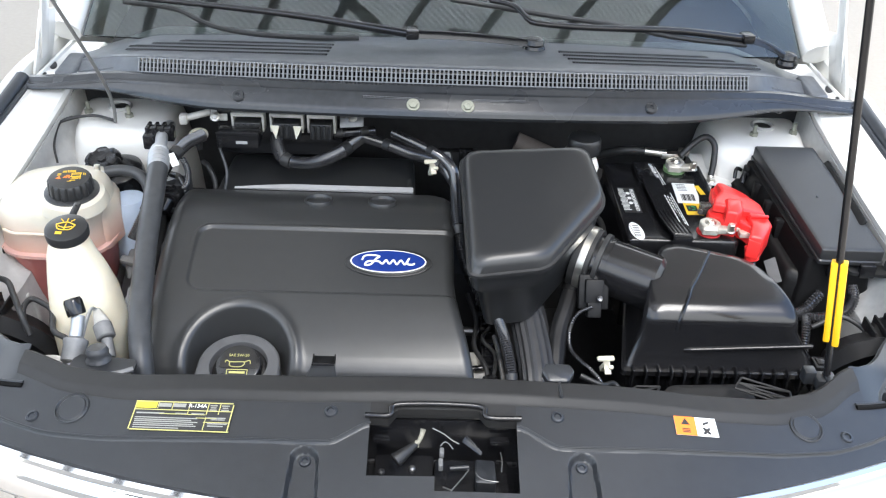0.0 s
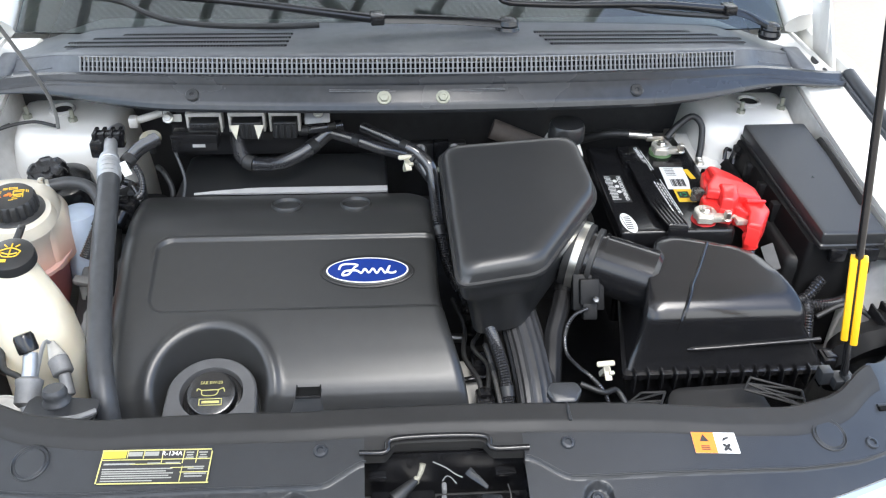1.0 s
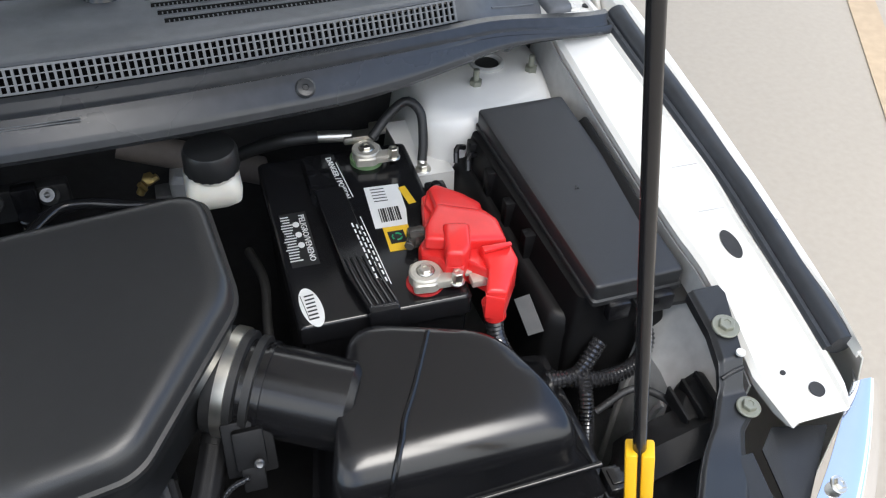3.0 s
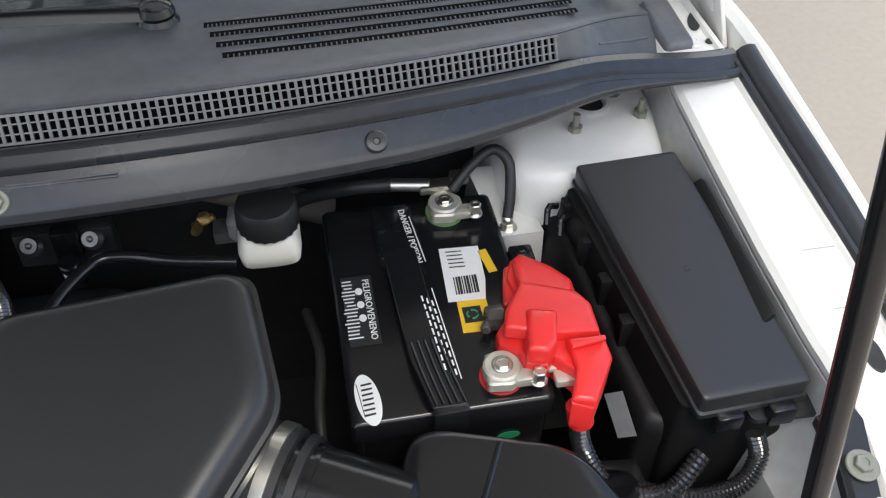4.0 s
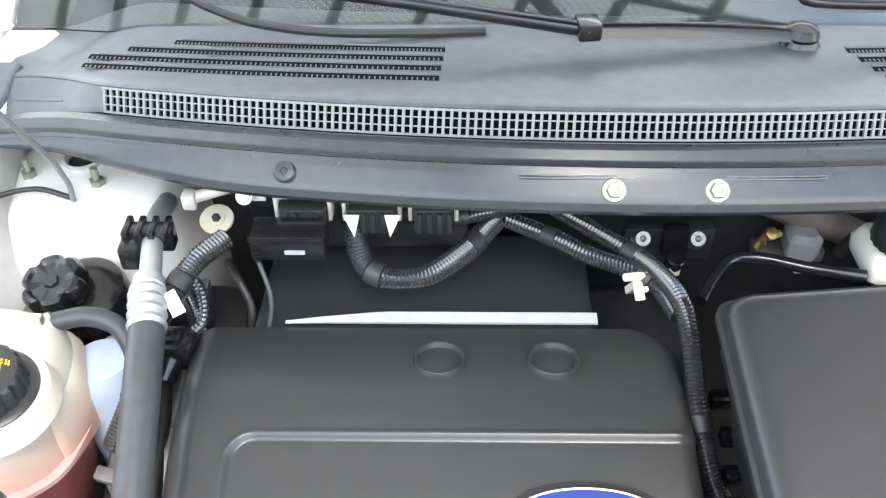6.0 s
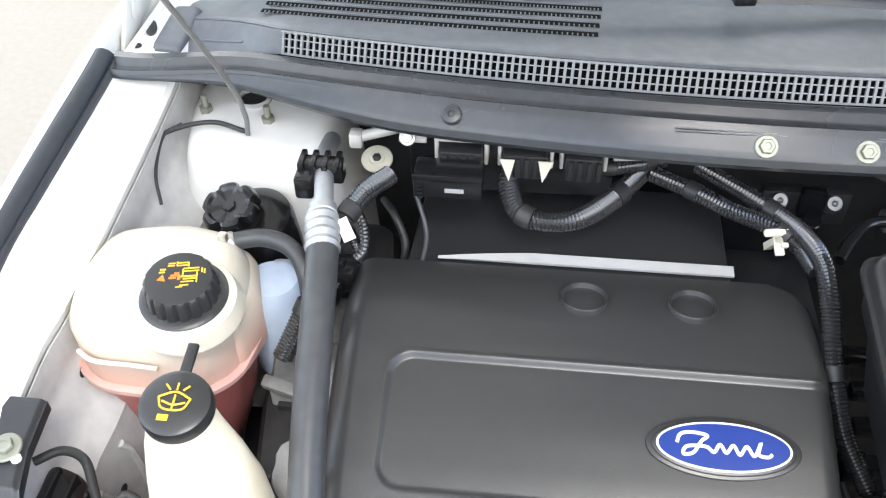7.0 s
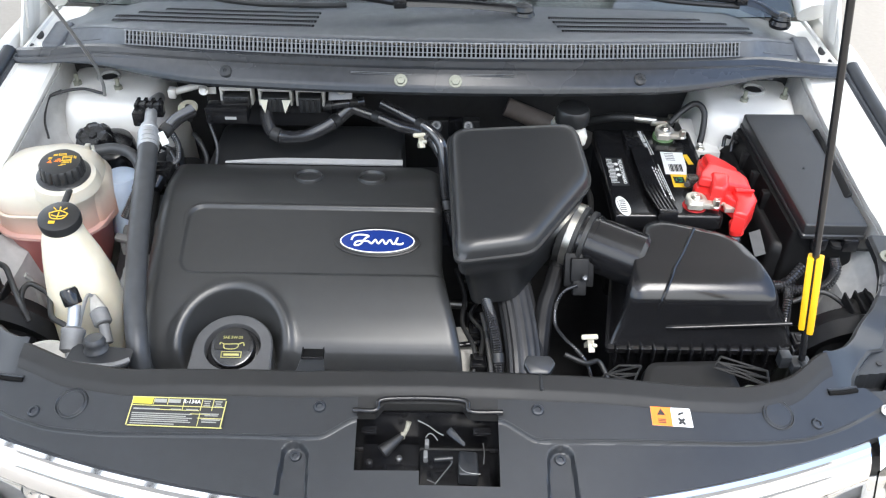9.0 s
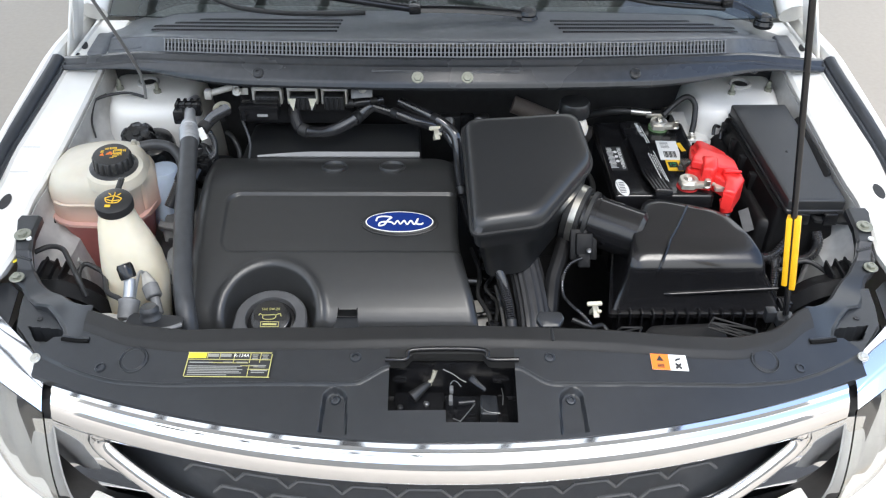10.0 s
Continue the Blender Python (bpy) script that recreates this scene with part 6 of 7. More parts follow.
    for k in range(3):
        for j in range(9):
            prn.append(plate(rect(0.006 + 0.003 * rnd.random(), 0.0018), 0.0003, m(0.4375 + 0.0048 * k + 0.0008 * j, 1.226 - 0.0115 * j - 0.004 * k, -86) @ Matrix.Translation((0, 0, 0.0165))))
    prn.append(plate(rect(0.122, 0.0011), 0.0003, m(0.4535, 1.178, -86.5) @ Matrix.Translation((0, 0, 0.0165))))
    tagged(part("caution_print", join(*prn), "paper", lid), kind="stuff")
    part("green_eye", plate(oval(0.012, 0.006, 24), 0.0006, facing((0.504, Y0 - 0.0005 + 0.004, Z - 0.060), (0, -1, 0))), "green", b, "green round test mark")
    # posts and clamps
    for x, y, felt in ((0.488, 1.368, "greenfelt"), (0.499, 1.124, "redfelt")):
        part("post", lathe([(0.010, 0), (0.0095, 0.018), (0.009, 0.0195), (0, 0.0195)], 20, Matrix.Translation((x, y, Z))), "lead", b, "lead post")
        part("felt_washer", lathe([(0.022, 0), (0.022, 0.007 if felt == "greenfelt" else 0.002), (0.012, 0.007 if felt == "greenfelt" else 0.002)], 28, Matrix.Translation((x, y, Z))), felt, b, "green felt washer" if felt == "greenfelt" else "red felt washer")
        part("clamp", join(lathe([(0.019, 0.007), (0.019, 0.019), (0.017, 0.021), (0.011, 0.021), (0.011, 0.007)], 20, Matrix.Translation((x, y, Z))), box(x + 0.008, x + 0.040, y - 0.022, y - 0.006, Z + 0.008, Z + 0.020, 0.003), stack([(x - 0.018, y - 0.020), (x + 0.006, y - 0.023), (x + 0.021, y - 0.012), (x + 0.020, y + 0.010), (x + 0.008, y + 0.021), (x - 0.014, y + 0.018)], [(0, 0.012, 0.004), (0, 0.002, 0.004), (0.002, 0, 0.004)], lambda u, v: Z + 0.0185)), "lead", b, "battery terminal clamp")
        part("clamp_bolt", join(bolt(Matrix.Translation((x, y, Z + 0.0195)), 0.008, 0.010, 0.006), bolt(Matrix.Translation((x + 0.032, y - 0.02, Z + 0.014)), 0.007, 0.009, 0.016)), "zinc", b, "clamp bolt")
    return b


battery()


def red_boot():
    t = thing("terminal_boot", "bright red plastic boot over the positive battery terminal", "terminal cover", (0.55, 1.15, 1.0))
    poly = [(0.550, 1.264), (0.582, 1.244), (0.599, 1.222), (0.599, 1.203), (0.607, 1.182), (0.609, 1.138), (0.606, 1.110), (0.573, 1.060), (0.553, 1.066), (0.568, 1.099), (0.555, 1.112), (0.548, 1.119), (0.540, 1.109), (0.521, 1.116), (0.517, 1.132), (0.501, 1.147), (0.502, 1.163), (0.512, 1.174), (0.533, 1.200), (0.528, 1.231), (0.538, 1.255)]
    tilt = lambda x, y: 0.22 * max(0, x - 0.555) + 0.16 * max(0, 1.105 - y) + 0.25 * max(0, 0.522 - x)  # noqa: E731
    bm = bmesh.new()
    rings = []
    for sc, z in ((1.0, 1.002), (1.0, 1.031), (0.985, 1.035), (0.95, 1.037)):
        rings.append([bm.verts.new((0.558 + (x - 0.558) * sc, 1.160 + (y - 1.160) * sc, z - tilt(x, y))) for x, y in poly])
    for a, b in zip(rings, rings[1:]):
        for j in range(len(a)):
            bm.faces.new((a[j], a[(j + 1) % len(a)], b[(j + 1) % len(a)], b[j]))
    bm.faces.new(rings[-1])
    bmesh.ops.triangulate(bm, faces=[f for f in bm.faces if len(f.verts) > 4])
    part("boot", bm, "red", t, "bright red moulded boot", sharp=30)
    # raised facets of the moulding
    soft = [(0, 0.016, 0.004), (0, 0.004, 0.004), (0.0015, 0.0012, 0.004), (0.004, 0, 0.004)]
    part("crown", stack([(0.536, 1.207), (0.592, 1.196), (0.598, 1.220), (0.580, 1.241), (0.551, 1.259), (0.539, 1.250)], soft, lambda x, y: 1.0475 - 0.26 * (x - 0.545) - 0.10 * (y - 1.21)), "red", t, "sloping upper facet")
    part("saddle", stack([(0.506, 1.150), (0.545, 1.137), (0.604, 1.142), (0.606, 1.180), (0.594, 1.198), (0.536, 1.208), (0.512, 1.172)], soft, lambda x, y: 1.0525 - 0.24 * (x - 0.545) - 0.25 * max(0, 0.535 - x)), "red", t, "broad middle facet")
    part("raised_block", stack([(0.521, 1.117), (0.540, 1.111), (0.552, 1.122), (0.562, 1.160), (0.532, 1.168)], [(0, 0.034, 0.004), (0, 0.005, 0.004), (0.002, 0.0015, 0.004), (0.005, 0, 0.004)], lambda x, y: 1.0590 - 0.10 * max(0, 1.13 - y)), "red", t, "raised block over the terminal bolt")
    part("side_rib", slab((0.566, 1.118, 1.043), (0.604, 1.128, 1.036), (0.604, 1.134, 1.037), (0.564, 1.126, 1.045), 0.006, 0.002), "red", t)
    part("skirt", stack([(0.553, 1.068), (0.576, 1.062), (0.607, 1.110), (0.607, 1.140), (0.566, 1.136), (0.566, 1.100)], [(0.002, 0.050, 0.003), (0, 0.004, 0.004), (0.0015, 0.0012, 0.004), (0.004, 0, 0.004)], lambda x, y: 1.042 - 0.16 * max(0, 1.105 - y) - 0.18 * max(0, x - 0.57)), "red", t, "skirt over the cable outlet")
    part("flap", stack([(0.519, 1.200), (0.542, 1.200), (0.548, 1.254), (0.530, 1.250)], [(0, 0.02, 0.004), (0, 0.003, 0.004), (0.002, 0, 0.004)], lambda x, y: 1.029 + 0.08 * (y - 1.2)), "red", t, "thin side flap")
    part("outlet", rod((0.566, 1.080, 1.008), (0.570, 1.074, 0.982), 0.013, 16), "red", t)
    part("cable", tube([(0.568, 1.078, 0.99), (0.573, 1.066, 0.950), (0.60, 1.035, 0.912), (0.66, 1.03, 0.900), (0.70, 1.05, 0.93)], 0.011, 12, ribs=0.006), "loom", t, "black sleeved cable")
    part("link", join(box(0.508, 0.556, 1.114, 1.130, 1.016, 1.023, 0.002), box(0.548, 0.572, 1.098, 1.114, 1.012, 1.022, 0.002)), "lead", t, "metal link to the post")
    part("fuse_link", join(box(0.497, 0.519, 1.180, 1.202, 1.010, 1.030, 0.004), rod((0.500, 1.186, 1.020), (0.494, 1.176, 1.020), 0.006, 12)), "clip", t, "smoky clear plastic fuse link")


red_boot()


def ground_cable():
    t = thing("ground_cable", "black ground cable from the battery to the inner fender", "cable", (0.5, 1.4, 1.0))
    part("lug", join(rod((0.475, 1.395, 1.032), (0.425, 1.402, 1.034), 0.008), box(0.462, 0.510, 1.385, 1.403, 1.024, 1.036, 0.003), box(0.50, 0.522, 1.392, 1.408, 1.028, 1.042, 0.003)), "zinc", t, "plated cable lug")
    part("main_lead", tube([(0.43, 1.402, 1.034), (0.38, 1.408, 1.03), (0.32, 1.44, 0.99), (0.30, 1.46, 0.93)], 0.009, 10), "rubber", t, "thick black lead")
    part("short_lead", tube([(0.498, 1.378, 1.036), (0.525, 1.395, 1.056), (0.552, 1.402, 1.070), (0.568, 1.388, 1.058), (0.566, 1.366, 1.028), (0.561, 1.352, 1.006)], 0.0065, 10), "rubber", t, "short black lead")
    part("eyelet", join(rod((0.563, 1.358, 1.012), (0.560, 1.348, 1.000), 0.0065, 10), bolt(Matrix.Translation((0.560, 1.343, 0.998)), 0.007, 0.011, 0.009)), "zinc", t, "eyelet and bolt")


ground_cable()
single("battery_bracket", join(slab((0.545, 1.33, 0.995), (0.60, 1.33, 0.995), (0.585, 1.44, 1.01), (0.53, 1.44, 1.01), 0.003), slab((0.552, 1.33, 0.995), (0.60, 1.33, 0.995), (0.60, 1.325, 0.93), (0.552, 1.325, 0.93), 0.003)), "white", "white painted body bracket beside the battery", "bracket")
single("battery_tray_clip", join(box(0.548, 0.575, 1.275, 1.30, 0.98, 1.012, 0.003), bolt(Matrix.Translation((0.561, 1.288, 1.012)), 0.006, 0.008, 0.006)), "gloss", "black clip with a bolt beside the battery", "clip")


def fuse_top(x, y):
    return 1.020 + 0.190 * (y - 1.07) - 0.06 * (x - 0.74)


def fuse_box():
    f = thing("fuse_box", "long black plastic fuse box with a smooth lid", "fuse box", (0.73, 1.2, 0.80))
    q = [(0.682, 1.054), (0.800, 1.062), (0.758, 1.360), (0.634, 1.348)]
    lid = part("lid", stack(q, [(0.0, 0.030, 0.006), (-0.002, 0.029, 0.006), (-0.002, 0.023, 0.006), (0.0, 0.021, 0.006), (0.0, 0.003, 0.005), (0.001, 0.0008, 0.005), (0.003, 0, 0.005)], fuse_top), "box", f, "smooth black lid")
    part("body", stack([(0.662, 1.056), (0.796, 1.060), (0.762, 1.362), (0.612, 1.352)], [(-0.004, 0.24, 0.01), (0.0, 0.10, 0.01), (0.010, 0.030, 0.01)], fuse_top), "bellows", f, "black body")
    part("side_housing", stack([(0.640, 1.078), (0.682, 1.062), (0.640, 1.355), (0.600, 1.350)], [(-0.01, 0.16, 0.01), (0, 0.02, 0.01), (0.006, 0.004, 0.01), (0.012, 0, 0.01)], lambda x, y: fuse_top(x, y) - 0.070), "bellows", f, "black side housing")
    part("base_plate", stack([(0.742, 1.050), (0.826, 1.050), (0.828, 1.076), (0.786, 1.36), (0.70, 1.36)], [(0, 0.006, 0.008), (0, 0, 0.008)], lambda x, y: fuse_top(x, y) - 0.040), "box", f, "black base plate")
    for k in range(4):
        x, y = 0.628 + 0.007 * k, 1.330 - 0.052 * k
        part("lid_catch", box(x - 0.010, x + 0.006, y - 0.008, y + 0.008, fuse_top(x, y) - 0.075, fuse_top(x, y) - 0.034, 0.002), "bellows", f)
    for k in range(2):
        part("wire_stub", tube([(0.614 + 0.01 * k, 1.336 - 0.02 * k, 1.03), (0.602 + 0.01 * k, 1.330 - 0.02 * k, 1.035), (0.598 + 0.01 * k, 1.318 - 0.02 * k, 1.02)], 0.004, 8), "gloss", f)
    for x in (0.715, 0.772):
        part("lid_catch", box(x - 0.014, x + 0.014, 1.046, 1.060, 0.966, 0.992, 0.003), "gloss", f, "front catch")
    part("lid_mark", plate([(-0.003, -0.002), (0.003, -0.002), (0, 0.004)], 0.0004, facing((0.716, 1.20, fuse_top(0.716, 1.20) + 0.0003), (0.06, -0.19, 1))), "gloss", lid, "faint moulded arrow")
    part("sticker", plate([(-0.012, -0.024), (0.012, -0.024), (0.010, 0.024), (-0.014, 0.024)], 0.0006, facing((0.628, 1.104, 0.940), (-0.80, -0.45, 0.40), 12)), "grillebar", f, "small grey sticker")
    part("outlet_sleeve", tube([(0.752, 1.052, 0.95), (0.756, 1.038, 0.925), (0.735, 1.022, 0.905), (0.69, 1.020, 0.897), (0.64, 1.040, 0.89), (0.60, 1.065, 0.88)], 0.011, 12, ribs=0.0045), "loom", f, "black corrugated cable sleeve")
    part("branch_sleeve", tube([(0.672, 1.024, 0.897), (0.668, 1.004, 0.885), (0.664, 0.985, 0.86), (0.664, 0.97, 0.82)], 0.010, 12, ribs=0.0045), "loom", f, "black corrugated branch sleeve")
    part("foam_pad", slab((0.778, 1.128, 1.018), (0.792, 1.134, 1.032), (0.780, 1.316, 1.062), (0.766, 1.318, 1.048), 0.010, 0.003), "bellows", f, "black foam pad against the fender")


fuse_box()


def prop_rod():
    p = thing("prop_rod", "black hood prop rod with a yellow plastic sleeve", "prop rod", (0.575, 0.726, 1.0))
    a, b = Vector((0.574, 0.727, 1.008)), Vector((0.430, 0.795, 2.02))
    w = b - a
    part("rod", tube([a, a + w * 0.5, b], 0.0052, 10, step=0.05), "gloss", p, "black steel rod")
    s0, s1 = a + w * 0.060, a + w * 0.186
    turn = along(s0, s1) @ pose(0, 0, 0, 0, 0, 90)
    for x0, x1, z0 in ((-0.0105, -0.0014, 0.0), (0.0014, 0.0110, -0.006)):
        part("sleeve_half", box(x0, x1, -0.0085, 0.0085, z0, (s1 - s0).length, 0.002, 2, turn), "yellow", p, "yellow half of the split sleeve")
    part("foot", join(box(0.560, 0.590, 0.717, 0.742, 0.985, 1.003, 0.003), rod((0.577, 0.714, 1.004), (0.577, 0.736, 1.004), 0.006, 10), box(0.545, 0.562, 0.730, 0.748, 0.985, 1.008, 0.002)), "front", p, "plastic foot bracket")


prop_rod()


def brake_reservoir():
    b = thing("brake_fluid_reservoir", "white plastic brake fluid reservoir with a black screw cap", "reservoir", (0.29, 1.33, 0.95))
    part("bottle", stack([(0.252, 1.297), (0.320, 1.297), (0.320, 1.375), (0.252, 1.375)], [(0.010, 0.045, 0.015), (0.002, 0.036, 0.015), (0.0, 0.02, 0.015), (0.006, 0.004, 0.015), (0.012, 0, 0.015)], lambda x, y: 1.062), "milk", b, "milky white bottle")
    part("neck", rod((0.288, 1.325, 1.058), (0.288, 1.325, 1.072), 0.028, 28), "milk", b)
    part("cap", lathe([(0.033, 1.066), (0.034, 1.070), (0.033, 1.092), (0.030, 1.098), (0, 1.099)], 40, Matrix.Translation((0.288, 1.325, 0)), 20, 0.05, (1.062, 1.088)), "box", b, "ribbed black cap")


brake_reservoir()


# ---- coolant and washer side ----
def coolant_tank():
    t = thing("coolant_tank", "milky coolant tank half full of pink coolant, with a black cap", "coolant tank", (-0.69, 1.16, 0.78))
    q = [(-0.782, 1.095), (-0.745, 1.066), (-0.640, 1.060), (-0.602, 1.092), (-0.592, 1.165), (-0.612, 1.228), (-0.690, 1.246), (-0.785, 1.242), (-0.797, 1.160)]
    top = lambda x, y: 1.069 - 0.16 * max(0, -0.675 - x) - 0.06 * max(0, y - 1.14) - 0.05 * max(0, 1.10 - y) - 0.10 * max(0, x + 0.62)  # noqa: E731
    z0 = lambda x, y: 0.957  # noqa: E731
    mid = lambda x, y: 0.62 * top(x, y) + 0.38 * 0.957  # noqa: E731
    bm = bmesh.new()
    rings = []
    for d, f, drop, r in ((0.0, z0, 0.0, 0.03), (0.001, z0, -0.02, 0.03), (0.000, mid, 0.0, 0.034), (0.006, top, 0.022, 0.036), (0.012, top, 0.012, 0.036), (0.022, top, 0.004, 0.034), (0.036, top, 0.0008, 0.03), (0.056, top, 0.0, 0.02)):
        rings.append([bm.verts.new((p.x, p.y, f(p.x, p.y) - drop)) for p in rounded(inset(q, d), r, 6)])
    for a, b in zip(rings, rings[1:]):
        for j in range(len(a)):
            bm.faces.new((a[j], a[(j + 1) % len(a)], b[(j + 1) % len(a)], b[j]))
    bm.faces.new(rings[-1])
    bm.faces.new(rings[0][::-1])
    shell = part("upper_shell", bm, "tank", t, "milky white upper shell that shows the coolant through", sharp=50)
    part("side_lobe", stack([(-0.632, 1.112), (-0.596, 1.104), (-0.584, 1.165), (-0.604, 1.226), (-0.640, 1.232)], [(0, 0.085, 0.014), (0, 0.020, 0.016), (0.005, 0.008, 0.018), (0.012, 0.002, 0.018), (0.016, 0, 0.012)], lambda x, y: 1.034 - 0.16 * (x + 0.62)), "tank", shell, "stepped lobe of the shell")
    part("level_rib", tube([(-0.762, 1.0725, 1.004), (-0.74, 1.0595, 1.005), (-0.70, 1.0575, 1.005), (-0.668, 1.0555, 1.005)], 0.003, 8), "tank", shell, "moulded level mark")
    part("seam", stack(q, [(-0.003, 0.010, 0.03), (-0.008, 0.008, 0.03), (-0.008, 0.002, 0.03), (-0.002, 0.0, 0.03)], lambda x, y: 0.961), "pinkline", t, "welded seam at the fluid level")
    part("lower_shell", stack(q, [(0.040, 0.165, 0.03), (0.016, 0.09, 0.03), (0.004, 0.0, 0.03)], lambda x, y: 0.952), "pink", t, "lower shell with pink coolant inside")
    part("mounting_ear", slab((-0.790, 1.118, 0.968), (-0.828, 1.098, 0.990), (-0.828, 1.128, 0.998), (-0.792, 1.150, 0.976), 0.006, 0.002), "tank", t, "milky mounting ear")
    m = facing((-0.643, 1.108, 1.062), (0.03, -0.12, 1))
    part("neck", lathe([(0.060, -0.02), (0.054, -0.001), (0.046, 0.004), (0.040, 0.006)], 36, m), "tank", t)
    cap = part("cap", lathe([(0.044, 0.0), (0.0465, 0.002), (0.0465, 0.005), (0.0440, 0.007), (0.0385, 0.008), (0.0370, 0.029), (0.034, 0.0325), (0.031, 0.033), (0, 0.033)], 144, m, 18, 0.07, (0.0075, 0.030)), "box", t, "ribbed black pressure cap with amber print")
    z = 0.0330
    am = [(0.000, 0.020, 0.012, 0.0014), (0.000, 0.0165, 0.012, 0.0014), (-0.006, 0.0182, 0.0014, 0.005), (0.006, 0.0182, 0.0014, 0.005), (0.010, 0.014, 0.016, 0.0016), (0.0105, 0.0105, 0.017, 0.0014), (0.0105, 0.0035, 0.017, 0.0018), (0.0115, 0.0005, 0.013, 0.0016), (0.0105, -0.0035, 0.013, 0.0014), (0.0185, 0.0035, 0.0014, 0.014), (0.003, 0.007, 0.0014, 0.010), (0.0215, 0.013, 0.0015, 0.006), (0.0245, 0.012, 0.0015, 0.006), (-0.0115, 0.0175, 0.007, 0.0016), (-0.0115, 0.0145, 0.007, 0.0016), (-0.0185, 0.0085, 0.006, 0.0018), (-0.0185, 0.0048, 0.006, 0.0018), (0.0085, -0.0085, 0.009, 0.0014), (0.004, -0.0115, 0.007, 0.0012)]
    rd = [(-0.004, 0.0025, 0.009, 0.0022), (-0.006, -0.001, 0.007, 0.0022), (-0.003, 0.0055, 0.005, 0.0022), (0.0005, 0.0005, 0.003, 0.006)]
    for rows, mat in ((am, "amber"), (rd, "orange")):
        b = join(*[plate(rect(w, h), 0.0004, Matrix.Translation((x, y, z)) @ pose(0, 0, 0, 0, 0, 12)) for x, y, w, h in rows])
        if mat == "orange":
            b = join(b, plate([(-0.0045, -0.0035), (0.0045, -0.0035), (0, 0.0045)], 0.0004, Matrix.Translation((-0.0165, -0.0025, z))))
        bmesh.ops.transform(b, verts=b.verts, matrix=m)
        part("cap_print", b, mat, cap)
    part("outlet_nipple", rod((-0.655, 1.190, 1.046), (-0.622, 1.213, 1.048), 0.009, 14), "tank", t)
    part("outlet_clamp", join(lathe([(0.012, 0), (0.0135, 0.002), (0.0135, 0.012), (0.012, 0.014)], 20, along((-0.634, 1.207, 1.047), (-0.616, 1.214, 1.048))), box(-0.634, -0.624, 1.196, 1.206, 1.056, 1.070, 0.002), box(-0.640, -0.630, 1.200, 1.207, 1.054, 1.062, 0.0015)), "zinc", t, "spring clamp on the outlet")
    part("outlet_hose", tube([(-0.626, 1.212, 1.048), (-0.590, 1.220, 1.050), (-0.556, 1.212, 1.044), (-0.534, 1.185, 1.025), (-0.527, 1.15, 0.98), (-0.53, 1.11, 0.92)], 0.0105, 14), "hose", t, "grey overflow hose")


coolant_tank()


def steering_reservoir():
    s = thing("steering_fluid_reservoir", "pale blue fluid reservoir with a lobed black cap", "reservoir", (-0.61, 1.26, 0.86))
    part("bottle", join(lathe([(0.034, 0.86), (0.038, 0.90), (0.038, 0.985), (0.030, 1.000), (0.012, 1.004)], 28, Matrix.Translation((-0.583, 1.205, 0))), box(-0.600, -0.566, 1.205, 1.262, 0.88, 0.985, 0.012, 3)), "blue", s, "pale blue bottle")
    part("collar", lathe([(0.044, -0.06), (0.046, -0.012), (0.044, -0.002), (0.036, 0.004), (0.026, 0.006)], 36, facing((-0.630, 1.298, 1.012), (-0.1, -0.2, 1)) @ Matrix.Scale(1.1, 4)), "gloss", s, "glossy black collar")
    part("cap", lathe([(0.024, 0.0), (0.030, 0.004), (0.0325, 0.008), (0.0325, 0.020), (0.029, 0.026), (0.024, 0.027), (0.021, 0.024), (0.008, 0.0235), (0.007, 0.026), (0, 0.026)], 72, facing((-0.648, 1.292, 1.014), (-0.1, -0.30, 1), 15) @ Matrix.Scale(1.12, 4), 6, 0.22, (0.003, 0.0265)), "gloss", s, "lobed black cap")


steering_reservoir()


